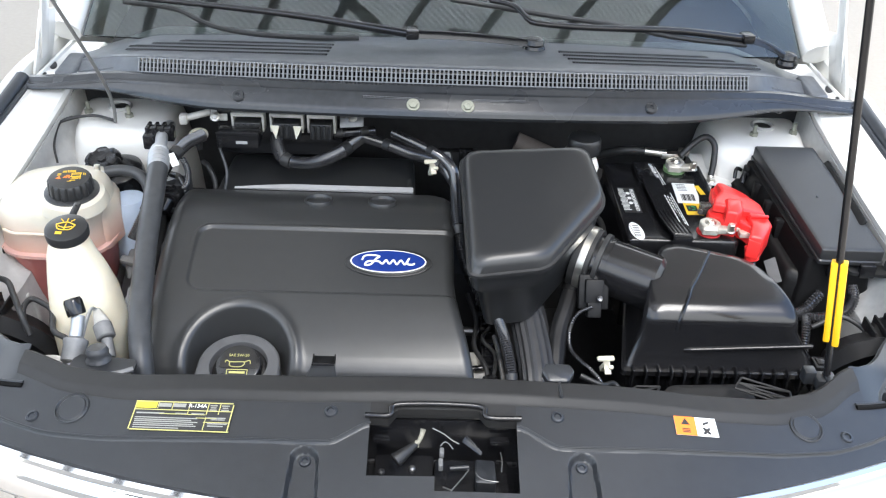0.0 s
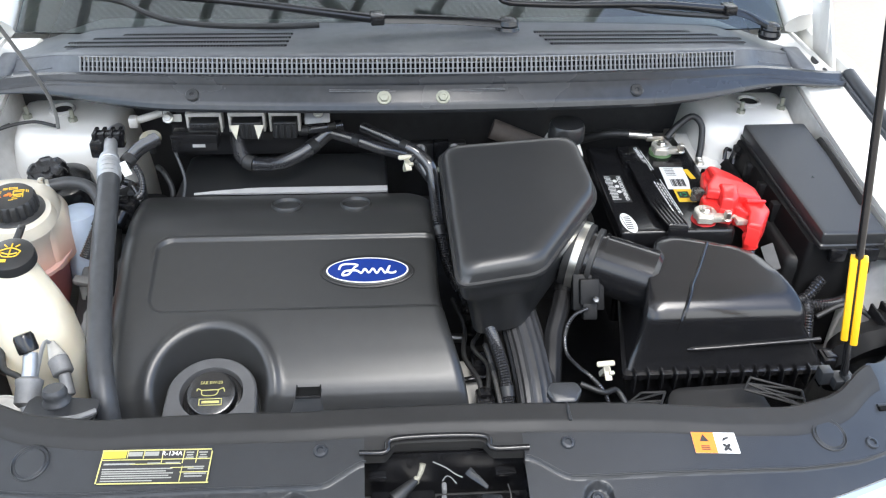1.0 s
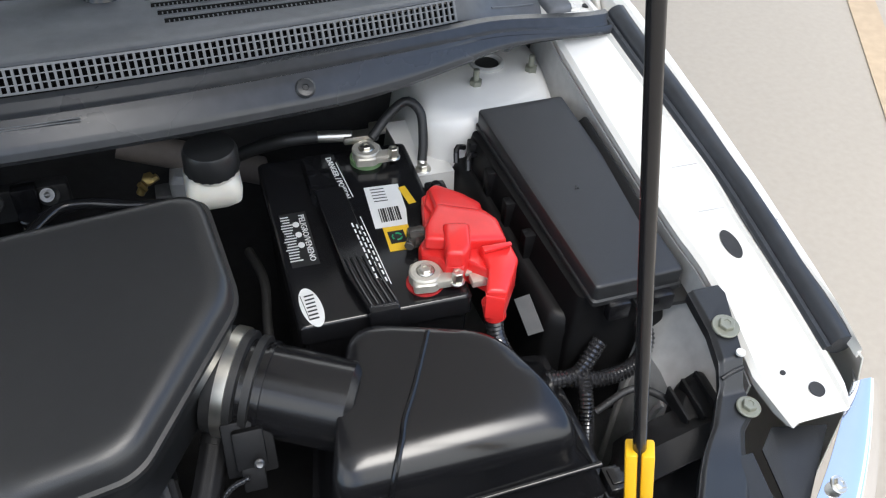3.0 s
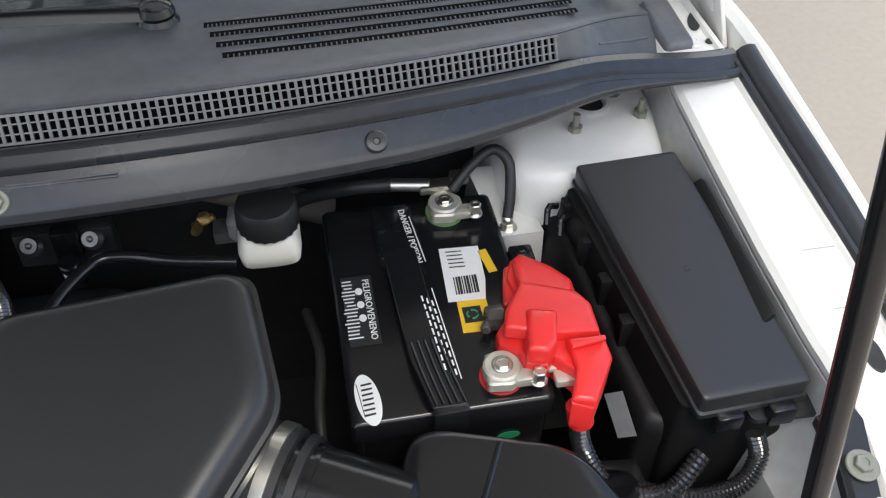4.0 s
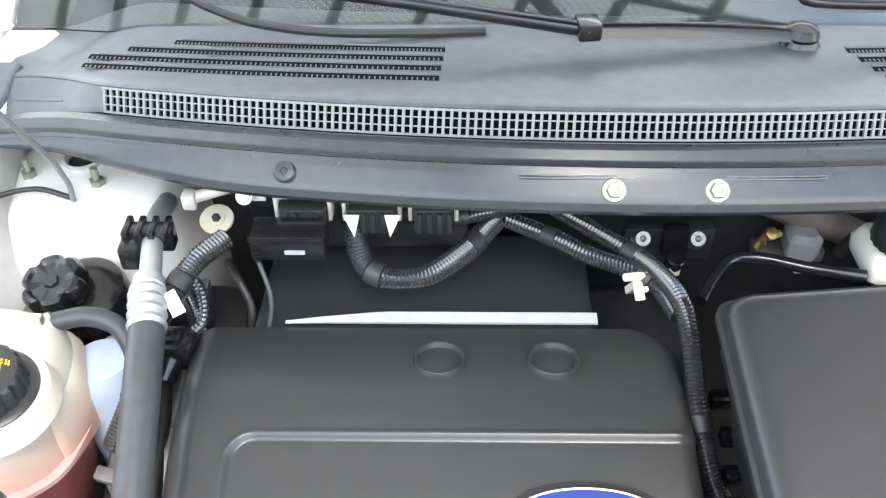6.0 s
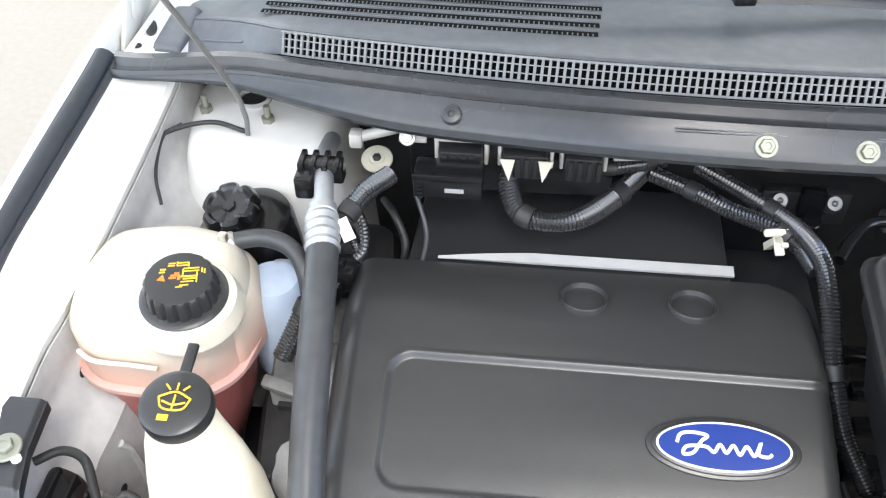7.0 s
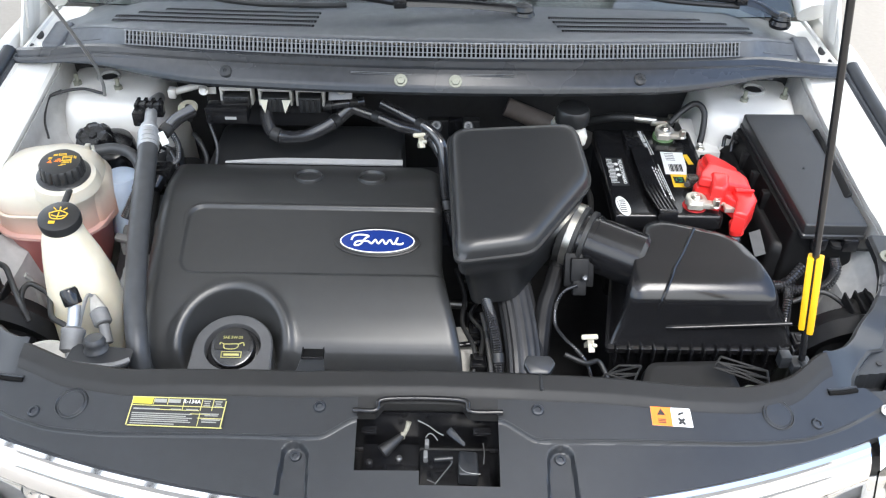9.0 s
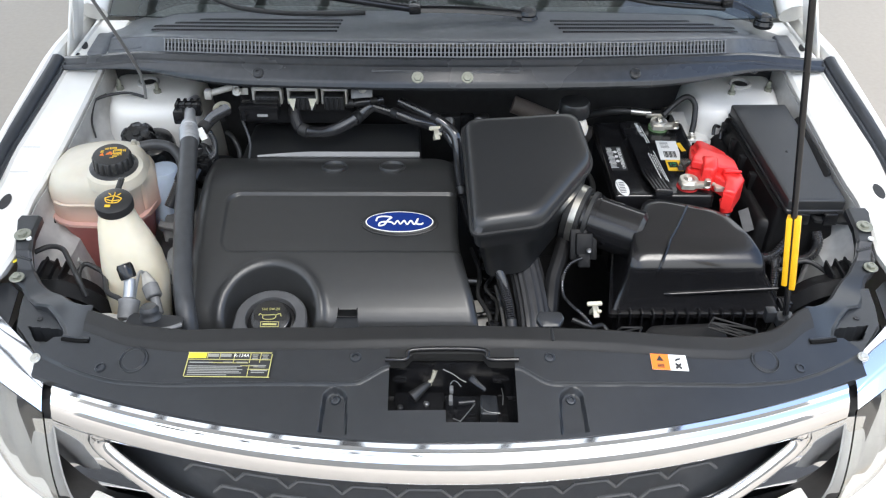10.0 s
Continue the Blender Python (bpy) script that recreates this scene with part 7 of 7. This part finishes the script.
def washer_bottle():
    w = thing("washer_bottle", "cream plastic washer fluid bottle with a black flip cap", "washer bottle", (-0.585, 0.92, 0.75))
    secs = [(-0.600, 0.962, 1.072, 0.028, 0.028), (-0.600, 0.960, 1.058, 0.030, 0.030), (-0.598, 0.955, 1.040, 0.036, 0.034), (-0.590, 0.947, 1.010, 0.046, 0.040), (-0.582, 0.938, 0.975, 0.055, 0.045), (-0.578, 0.930, 0.930, 0.060, 0.048), (-0.578, 0.922, 0.880, 0.056, 0.050), (-0.580, 0.915, 0.80, 0.050, 0.05)]
    bm = bmesh.new()
    rings = []
    for x, y, z, a, b in secs:
        rings.append([bm.verts.new((x + a * math.copysign(abs(math.cos(k)) ** 0.8, math.cos(k)), y + b * math.copysign(abs(math.sin(k)) ** 0.8, math.sin(k)), z)) for k in (2 * math.pi * i / 36 for i in range(36))])
    for a, b in zip(rings, rings[1:]):
        for j in range(36):
            bm.faces.new((a[j], b[j], b[(j + 1) % 36], a[(j + 1) % 36]))
    bm.faces.new(rings[0])
    bm.faces.new(rings[-1][::-1])
    part("bottle", bm, "wash", w, "cream translucent bottle", sharp=60)
    m = facing((-0.600, 0.962, 1.066), (0.02, -0.18, 1))
    cap = part("cap", lathe([(0.034, 0), (0.0345, 0.010), (0.033, 0.016), (0.029, 0.018), (0, 0.019)], 40, m), "box", w, "black flip cap with amber wiper symbol")
    part("tab", join(box(-0.0055, 0.0055, 0.028, 0.064, 0.010, 0.016, 0.002, m=m), lathe([(0.0022, 0), (0.0022, 0.0012), (0, 0.0014)], 10, m @ Matrix.Translation((0, 0.056, 0.0155)))), "box", cap, "finger tab")
    sym = [tube([(x, y, 0.0195) for x, y in pts], 0.0010, 5, step=0.002) for pts in (((-0.015, 0.003), (0.0, 0.009), (0.015, 0.003)), ((-0.015, 0.003), (-0.009, -0.008), (0.009, -0.008), (0.015, 0.003)), ((0, -0.01), (0, 0.006)), ((-0.006, 0.011), (-0.011, 0.016)), ((0.006, 0.011), (0.011, 0.016)), ((0.0, 0.011), (0.0, 0.018)), ((-0.011, -0.001), (0, -0.004), (0.011, -0.001)))]
    b = join(*sym, plate(rect(0.010, 0.006), 0.0005, Matrix.Translation((-0.006, -0.017, 0.019))))
    bmesh.ops.transform(b, verts=b.verts, matrix=m)
    part("cap_symbol", b, "amber", cap)


washer_bottle()


def suction_hose():
    h = thing("air_conditioning_hose", "thick grey rubber air-conditioning hose with an alloy end", "hose", (-0.48, 1.0, 0.9))
    part("hose", tube([(-0.508, 1.176, 1.082), (-0.500, 1.10, 1.058), (-0.490, 1.00, 1.024), (-0.477, 0.90, 0.984), (-0.468, 0.85, 0.964), (-0.455, 0.80, 0.935), (-0.448, 0.77, 0.87), (-0.448, 0.755, 0.78)], 0.0180, 18), "hose", h, "grey rubber hose")
    part("crimp", join(tube([(-0.507, 1.170, 1.081), (-0.512, 1.195, 1.084), (-0.518, 1.222, 1.086)], 0.0200, 18, ribs=0.013), tube([(-0.517, 1.220, 1.086), (-0.520, 1.236, 1.087)], 0.0165, 16, step=0.004)), "ports", h, "crimped alloy sleeve")
    part("pipe", tube([(-0.518, 1.230, 1.086), (-0.524, 1.262, 1.088), (-0.533, 1.305, 1.087), (-0.540, 1.345, 1.080), (-0.545, 1.40, 1.06)], 0.0115, 14), "ports", h, "alloy pipe")
    clip = part("pipe_clip", box(-0.562, -0.508, 1.292, 1.312, 1.076, 1.104, 0.003), "gloss", h, "black pipe clip")
    part("clip_foot", box(-0.562, -0.540, 1.270, 1.296, 1.068, 1.098, 0.004), "gloss", clip)
    for k in range(4):
        part("clip_tooth", box(-0.560 + 0.014 * k, -0.553 + 0.014 * k, 1.286, 1.318, 1.096, 1.107, 0.002), "gloss", clip)
    part("wire_tag", plate(rect(0.014, 0.026), 0.0008, facing((-0.490, 1.210, 1.080), (0.3, -0.6, 0.7), 30)), "paper", h, "white wire tag")
    part("lower_clamp", lathe([(0.020, 0), (0.021, 0.003), (0.021, 0.012), (0.020, 0.015)], 24, along((-0.452, 0.788, 0.905), (-0.449, 0.772, 0.87))), "dark", h, "dark band clamp")


suction_hose()


def ac_ports():
    a = thing("refrigerant_ports", "alloy refrigerant service ports with a black cap on a bracket", "service port", (-0.55, 0.80, 0.93))
    part("charge_port", tube([(-0.552, 0.795, 0.970), (-0.551, 0.815, 0.985), (-0.552, 0.832, 1.000)], 0.0100, 14), "ports", a, "alloy port tube")
    part("port_base", lathe([(0.011, 0), (0.0175, 0.005), (0.0175, 0.030), (0.0185, 0.032), (0.0185, 0.038), (0.011, 0.042)], 24, along((-0.549, 0.770, 0.955), (-0.548, 0.800, 0.980))), "cast", a, "dull alloy sleeve")
    part("port_tip", rod((-0.536, 0.738, 0.952), (-0.548, 0.772, 0.957), 0.006, 12, 0.010), "ports", a, "tapered alloy tip")
    part("port_cap", lathe([(0.0135, 0), (0.0145, 0.003), (0.0145, 0.022), (0.012, 0.027), (0, 0.028)], 18, along((-0.553, 0.832, 1.002), (-0.560, 0.842, 1.020)), 6, 0.08, (0.002, 0.024)), "gloss", a, "black plastic port cap")
    part("cap_mark", box(-0.561, -0.549, 0.829, 0.831, 1.014, 1.016), "paper", a, "fine pale mark on the cap")
    part("bent_pipe", tube([(-0.536, 0.740, 0.955), (-0.541, 0.790, 0.972), (-0.548, 0.850, 0.980), (-0.551, 0.882, 0.978), (-0.546, 0.888, 0.970)], 0.0030, 10), "ports", a, "thin bent alloy pipe")
    part("fitting", rod((-0.548, 0.892, 0.968), (-0.532, 0.866, 0.958), 0.0060, 18, 0.0135), "palecast", a, "pale conical fitting")
    part("fitting_sleeve", join(rod((-0.534, 0.868, 0.958), (-0.522, 0.848, 0.945), 0.0150, 18), rod((-0.522, 0.848, 0.945), (-0.512, 0.824, 0.925), 0.0090, 14)), "cast", a, "grey hose sleeve")
    part("rubber_boot", tube([(-0.505, 0.768, 0.992), (-0.504, 0.765, 0.975), (-0.503, 0.762, 0.952)], 0.021, 22, ribs=0.014, radii=lambda u: 0.75 + 0.35 * u), "hose", a, "ribbed grey rubber boot")
    part("bracket", stack([(-0.545, 0.722), (-0.480, 0.714), (-0.446, 0.728), (-0.445, 0.765), (-0.54, 0.775)], [(0, 0.004, 0.01), (0, 0, 0.01)], lambda x, y: 0.972), "front", a, "grey bracket")
    # the rim is a lighter grey than the bracket
    part("bracket_rim", tube([(-0.540, 0.730, 0.978), (-0.515, 0.722, 0.980), (-0.485, 0.718, 0.981), (-0.460, 0.722, 0.982), (-0.442, 0.732, 0.982)], 0.0042, 8), "cast", a, "bright rim of the bracket")
    disc = part("plate", plate(oval(0.044, 0.040, 32), 0.005, Matrix.Translation((-0.614, 0.806, 0.905))), "palecast", a, "pale round alloy mounting plate")
    part("disc_rim", tube([(-0.614 + 0.041 * math.cos(k * 0.5236), 0.806 + 0.037 * math.sin(k * 0.5236), 0.909) for k in range(1, 8)], 0.003, 8), "palecast", disc)
    part("bolt", bolt(Matrix.Translation((-0.632, 0.797, 0.910)), 0.008, 0.011, 0.007), "palecast", disc)


ac_ports()


# ---- wiring ----
def control_unit():
    c = thing("engine_control_unit", "black engine control unit with three plug sockets under the cowl", "control unit", (-0.35, 1.40, 1.05))
    part("case", box(-0.44, -0.19, 1.365, 1.45, 1.02, 1.115, 0.004), "gloss", c, "black case")
    for x, w in ((-0.374, 0.064), (-0.298, 0.066), (-0.230, 0.056)):
        h = w / 2
        part("plug", join(box(x - h + 0.006, x + h - 0.006, 1.330, 1.368, 1.070, 1.104, 0.004), *[box(x - h + 0.010 + 0.011 * j, x - h + 0.016 + 0.011 * j, 1.326, 1.332, 1.074, 1.101, 0.001) for j in range(4)]), "box", c, "black plug with moulded ribs")
        part("socket_rim", join(box(x - h, x - h + 0.005, 1.340, 1.37, 1.080, 1.118, 0.002), box(x + h - 0.005, x + h, 1.340, 1.37, 1.080, 1.118, 0.002), box(x - h, x + h, 1.338, 1.37, 1.112, 1.120, 0.002)), "palecast", c, "pale grey socket rim")
    for x, k in ((-0.318, 1), (-0.275, -1)):
        part("locking_tab", plate([(-0.010 * k, 0.014), (0.008 * k, 0.014), (0.002 * k, -0.012)][::k], 0.002, facing((x, 1.322, 1.088), (0, -1, 0.35))), "natural", c, "white locking tab")
    part("in_line_plug", join(box(-0.425, -0.345, 1.285, 1.325, 1.070, 1.100, 0.003), box(-0.425, -0.345, 1.283, 1.288, 1.097, 1.104, 0.001), *[box(-0.420, -0.414, 1.281, 1.287, 1.072 + 0.006 * j, 1.075 + 0.006 * j) for j in range(4)]), "gloss", c, "black in-line plug")
    part("plug_print", plate(rect(0.022, 0.006), 0.0004, facing((-0.377, 1.2845, 1.083), (0, -1, 0.0))), "foam", c)
    part("bracket", join(slab((-0.452, 1.362, 1.092), (-0.418, 1.362, 1.092), (-0.418, 1.376, 1.118), (-0.450, 1.376, 1.118), 0.004, 0.001), rod((-0.505, 1.362, 1.094), (-0.452, 1.372, 1.106), 0.007, 12), box(-0.512, -0.496, 1.352, 1.370, 1.084, 1.104, 0.003)), "palecast", c, "dull metal bracket")
    part("end_bracket", slab((-0.195, 1.352, 1.088), (-0.148, 1.352, 1.092), (-0.148, 1.372, 1.116), (-0.195, 1.372, 1.118), 0.003, 0.001), "alu", c, "pale metal end bracket")
    part("bracket_bolt", bolt(facing((-0.170, 1.362, 1.106), (0, -1, 0.8)), 0.006, 0.009, 0.006), "zinc", c)
    part("bracket_bolt", bolt(facing((-0.440, 1.355, 1.103), (0, -1, 0.8)), 0.007, 0.010, 0.006), "zinc", c)
    part("ground_disc", lathe([(0.020, 0), (0.020, 0.0025), (0.019, 0.0035), (0.010, 0.0030), (0.0095, 0.004), (0, 0.004)], 32, facing((-0.484, 1.378, 1.050), (0, -0.35, 1))), "natural", c, "pale round washer")
    part("ground_screw", join(lathe([(0.0055, 0.003), (0.0055, 0.007), (0.003, 0.0085), (0, 0.0085)], 6, facing((-0.484, 1.378, 1.050), (0, -0.35, 1))), rod((-0.484, 1.379, 1.02), (-0.484, 1.380, 1.050), 0.006, 10)), "dark", c, "dark screw")


control_unit()


def loom(pts, r, label, ribs=0.0042, name="wiring_loom", mat="loom"):
    if not ribs:
        return single(name, tube(pts, r, 12), mat, label, "wiring")
    t = thing(name, label, "wiring", pts[0])
    part("sleeve", tube(pts, r, 14, ribs=ribs), mat, t, "corrugated sleeve")
    path = spline(pts, 0.004)
    n = len(path)
    for k in (0.22, 0.68):
        a = int(k * n)
        b = min(n - 1, a + 4)
        if b - a > 2:
            part("tape", tube(path[a:b:2] + [path[b]], r * 1.05, 14, step=0.003), "rubber", t, "wrapped black tape")
    return t


loom([(-0.318, 1.345, 1.075), (-0.316, 1.325, 1.06), (-0.303, 1.302, 1.045), (-0.277, 1.291, 1.04), (-0.235, 1.297, 1.04), (-0.194, 1.330, 1.045), (-0.160, 1.372, 1.055), (-0.135, 1.40, 1.06)], 0.0135, "thick corrugated black loom looping below the control unit")
loom([(-0.230, 1.36, 1.07), (-0.20, 1.355, 1.075), (-0.165, 1.365, 1.075), (-0.13, 1.385, 1.07)], 0.0095, "short corrugated black loom at the control unit")
loom([(-0.145, 1.370, 1.060), (-0.093, 1.336, 1.060), (-0.057, 1.310, 1.058), (-0.015, 1.290, 1.055), (0.015, 1.270, 1.045), (0.030, 1.235, 1.04)], 0.0110, "corrugated black loom crossing behind the engine cover")
loom([(-0.090, 1.385, 1.065), (-0.033, 1.333, 1.062), (0.009, 1.287, 1.060), (0.030, 1.237, 1.058), (0.035, 1.19, 1.04), (0.040, 1.14, 1.00), (0.055, 1.09, 0.945), (0.085, 1.05, 0.90)], 0.0110, "corrugated black loom running down beside the engine cover")
loom([(0.060, 1.262, 1.035), (0.078, 1.292, 1.040), (0.105, 1.322, 1.042), (0.140, 1.324, 1.042), (0.19, 1.310, 1.040), (0.25, 1.302, 1.036)], 0.0072, "black vacuum hose curving behind the air box", 0.0, "vacuum_hose", "gloss")
loom([(-0.555, 1.12, 0.96), (-0.525, 1.165, 1.02), (-0.505, 1.215, 1.065), (-0.480, 1.265, 1.085), (-0.452, 1.300, 1.090)], 0.0125, "corrugated black loom rising to the control unit")
loom([(0.085, 1.02, 0.955), (0.103, 0.955, 0.940), (0.118, 0.90, 0.920), (0.128, 0.85, 0.885), (0.130, 0.79, 0.83)], 0.0100, "corrugated black loom below the air box")
loom([(0.268, 0.955, 0.955), (0.246, 0.955, 0.940), (0.233, 0.945, 0.915), (0.232, 0.917, 0.895), (0.245, 0.880, 0.897), (0.258, 0.858, 0.898), (0.278, 0.84, 0.88), (0.29, 0.82, 0.85)], 0.0034, "black taped sensor wiring beside the air duct", 0.0045)
loom([(0.104, 0.95, 0.89), (0.110, 0.907, 0.886), (0.114, 0.86, 0.880), (0.117, 0.804, 0.868), (0.118, 0.77, 0.84)], 0.0040, "thin pale braided wiring beside the engine", 0.006, mat="braid")
loom([(-0.425, 1.305, 1.06), (-0.41, 1.28, 1.02), (-0.415, 1.262, 0.98)], 0.0030, "thin grey wire behind the engine cover", 0.0, "wire", "hose")
loom([(-0.770, 0.955, 0.968), (-0.745, 0.968, 0.972), (-0.718, 0.960, 0.972), (-0.697, 0.930, 0.968), (-0.672, 0.890, 0.965), (-0.655, 0.870, 0.93)], 0.0050, "black taped lamp wiring along the inner fender", 0.0, "wire", "rubber")
loom([(-0.668, 0.885, 0.92), (-0.677, 0.910, 0.95), (-0.672, 0.935, 0.955), (-0.650, 0.927, 0.952), (-0.630, 0.910, 0.95), (-0.612, 0.865, 0.945), (-0.585, 0.845, 0.945), (-0.560, 0.830, 0.93)], 0.0048, "black taped lamp wiring beside the washer bottle", 0.0, "wire", "rubber")
loom([(0.655, 0.96, 0.92), (0.70, 0.965, 0.94), (0.735, 0.95, 0.93), (0.745, 0.93, 0.92)], 0.0045, "thin black lamp wire over the apron", 0.0, "wire", "rubber")
loom([(-0.757, 0.94, 1.945), (-0.688, 1.18, 1.485), (-0.646, 1.33, 1.20), (-0.646, 1.378, 1.11), (-0.652, 1.392, 1.068)], 0.0034, "washer tube from the hood down to the strut tower", 0.0, "washer_tube", "tubegrey")
loom([(-0.655, 1.392, 1.072), (-0.70, 1.402, 1.076), (-0.75, 1.385, 1.072), (-0.79, 1.345, 1.062), (-0.80, 1.322, 1.055)], 0.0032, "thin black tube resting on the strut tower", 0.0, "washer_tube", "rubber")
loom([(-0.738, 1.395, 1.076), (-0.757, 1.375, 1.070), (-0.757, 1.33, 1.045), (-0.745, 1.30, 1.02)], 0.0022, "thin black branch tube on the strut tower", 0.0, "washer_tube", "rubber")
loom([(-0.69, 0.83, 0.86), (-0.675, 0.845, 0.875), (-0.655, 0.855, 0.875), (-0.64, 0.86, 0.865)], 0.0025, "thin yellow-green wire at the lamp plug", 0.0, "wire", "amber")

# small wires and hoses in the gaps round the engine
loom([(0.060, 1.06, 0.90), (0.075, 1.00, 0.885), (0.070, 0.94, 0.875), (0.090, 0.88, 0.868), (0.085, 0.82, 0.84)], 0.0042, "thin taped wire lying along the engine's flank", 0.0, "wire", "rubber")
loom([(0.100, 1.00, 0.872), (0.085, 0.955, 0.880), (0.105, 0.915, 0.876), (0.100, 0.86, 0.876)], 0.0036, "thin black coil wire beside the engine cover", 0.0, "wire", "rubber")
loom([(-0.565, 1.30, 0.93), (-0.535, 1.24, 0.95), (-0.520, 1.17, 0.945), (-0.515, 1.08, 0.915), (-0.505, 0.99, 0.885)], 0.0095, "black coolant hose along the engine's side", 0.0, "coolant_hose", "rubber")
loom([(-0.545, 1.36, 0.97), (-0.510, 1.31, 0.985), (-0.485, 1.25, 0.965), (-0.478, 1.18, 0.93)], 0.0065, "thin corrugated black wiring behind the coolant hose")
loom([(-0.475, 1.36, 1.00), (-0.455, 1.32, 1.01), (-0.440, 1.30, 0.985), (-0.442, 1.285, 0.955)], 0.0050, "black vacuum tube behind the engine cover", 0.0, "vacuum_hose", "rubber")
loom([(0.315, 1.10, 0.93), (0.318, 1.16, 0.95), (0.325, 1.23, 0.955), (0.315, 1.30, 0.945)], 0.0060, "black wiring between the air box and the battery", 0.0, "wire", "rubber")
loom([(0.24, 0.845, 0.895), (0.275, 0.835, 0.885), (0.30, 0.85, 0.875), (0.315, 0.825, 0.86)], 0.0045, "loose black wire below the air filter", 0.0, "wire", "rubber")


def lamp_plug():
    single("lamp_plug", join(box(-0.672, -0.628, 0.835, 0.905, 0.84, 0.885, 0.006), box(-0.655, -0.64, 0.895, 0.915, 0.87, 0.895, 0.002)), "gloss", "black lamp wiring plug below the apron", "plug")


lamp_plug()


def wire_clip(x, y, z, spin):
    m = Matrix.Translation((x, y, z)) @ pose(0, 0, 0, 35, 0, spin)
    single("wire_clip", join(box(-0.005, 0.006, -0.018, 0.010, 0, 0.004, 0.001, 1, m), box(-0.015, 0.014, 0.004, 0.013, 0.001, 0.007, 0.002, 1, m), box(0.002, 0.010, -0.010, -0.004, 0.0, 0.008, 0.001, 1, m), box(-0.004, 0.004, -0.004, 0.004, -0.03, 0.004, 0, 1, m)), "natural", "small cream nylon wire clip", "clip", "cream wire clips")


wire_clip(-0.010, 1.272, 1.050, 10)
wire_clip(0.286, 0.872, 0.898, 5)


def vacuum_valve():
    v = thing("purge_valve", "black valve on a bracket with two bolts behind the engine", "valve", (0.055, 1.40, 0.98))
    part("bracket", box(0.0, 0.11, 1.40, 1.42, 0.97, 1.02, 0.004), "dark", v, "black bracket")
    for x in (0.020, 0.086):
        part("bolt", join(lathe([(0.013, 0), (0.013, 0.006), (0.009, 0.010), (0.009, 0.016), (0.004, 0.016), (0, 0.012)], 18, along((x, 1.40, 1.005), (x, 1.38, 1.022)))), "alu", v, "flanged bolt")
    part("body", join(rod((0.058, 1.385, 0.955), (0.060, 1.372, 1.0), 0.012, 14), box(0.045, 0.075, 1.385, 1.402, 0.99, 1.03, 0.003)), "gloss", v, "black valve body")
    part("connector", box(0.052, 0.066, 1.365, 1.38, 0.975, 0.992, 0.002), "natural", v, "pale connector band")


vacuum_valve()


def master_fittings():
    f = thing("heater_fittings", "brass and pale plastic fittings in the shade of the cowl", "fitting", (0.19, 1.42, 0.97))
    part("brass_elbow", join(rod((0.188, 1.458, 0.940), (0.203, 1.462, 0.966), 0.006, 10), rod((0.200, 1.456, 0.958), (0.216, 1.458, 0.966), 0.005, 6), rod((0.190, 1.452, 0.962), (0.197, 1.454, 0.948), 0.004, 6), lathe([(0.009, 0), (0.009, 0.006), (0.005, 0.008), (0, 0.008)], 6, along((0.203, 1.460, 0.962), (0.205, 1.452, 0.972)))), "brass", f, "brass elbow")
    part("pale_body", join(stack([(0.228, 1.452), (0.262, 1.446), (0.276, 1.458), (0.270, 1.492), (0.232, 1.494)], [(0.004, 0.040, 0.008), (0, 0.030, 0.008), (0, 0.008, 0.008), (0.008, 0, 0.008)], lambda x, y: 0.960), box(0.244, 0.256, 1.447, 1.462, 0.902, 0.926, 0.003)), "foam", f, "pale grey plastic fitting")
    part("heater_hose", tube([(0.172, 1.500, 1.000), (0.20, 1.496, 0.990), (0.250, 1.496, 0.968), (0.305, 1.494, 0.945), (0.36, 1.495, 0.92)], 0.021, 16), "taupe", f, "brownish rubber heater hose")
    part("mounting_foot", box(0.205, 0.30, 1.49, 1.53, 0.885, 0.905, 0.003), "cast", f, "grey mounting foot")


master_fittings()
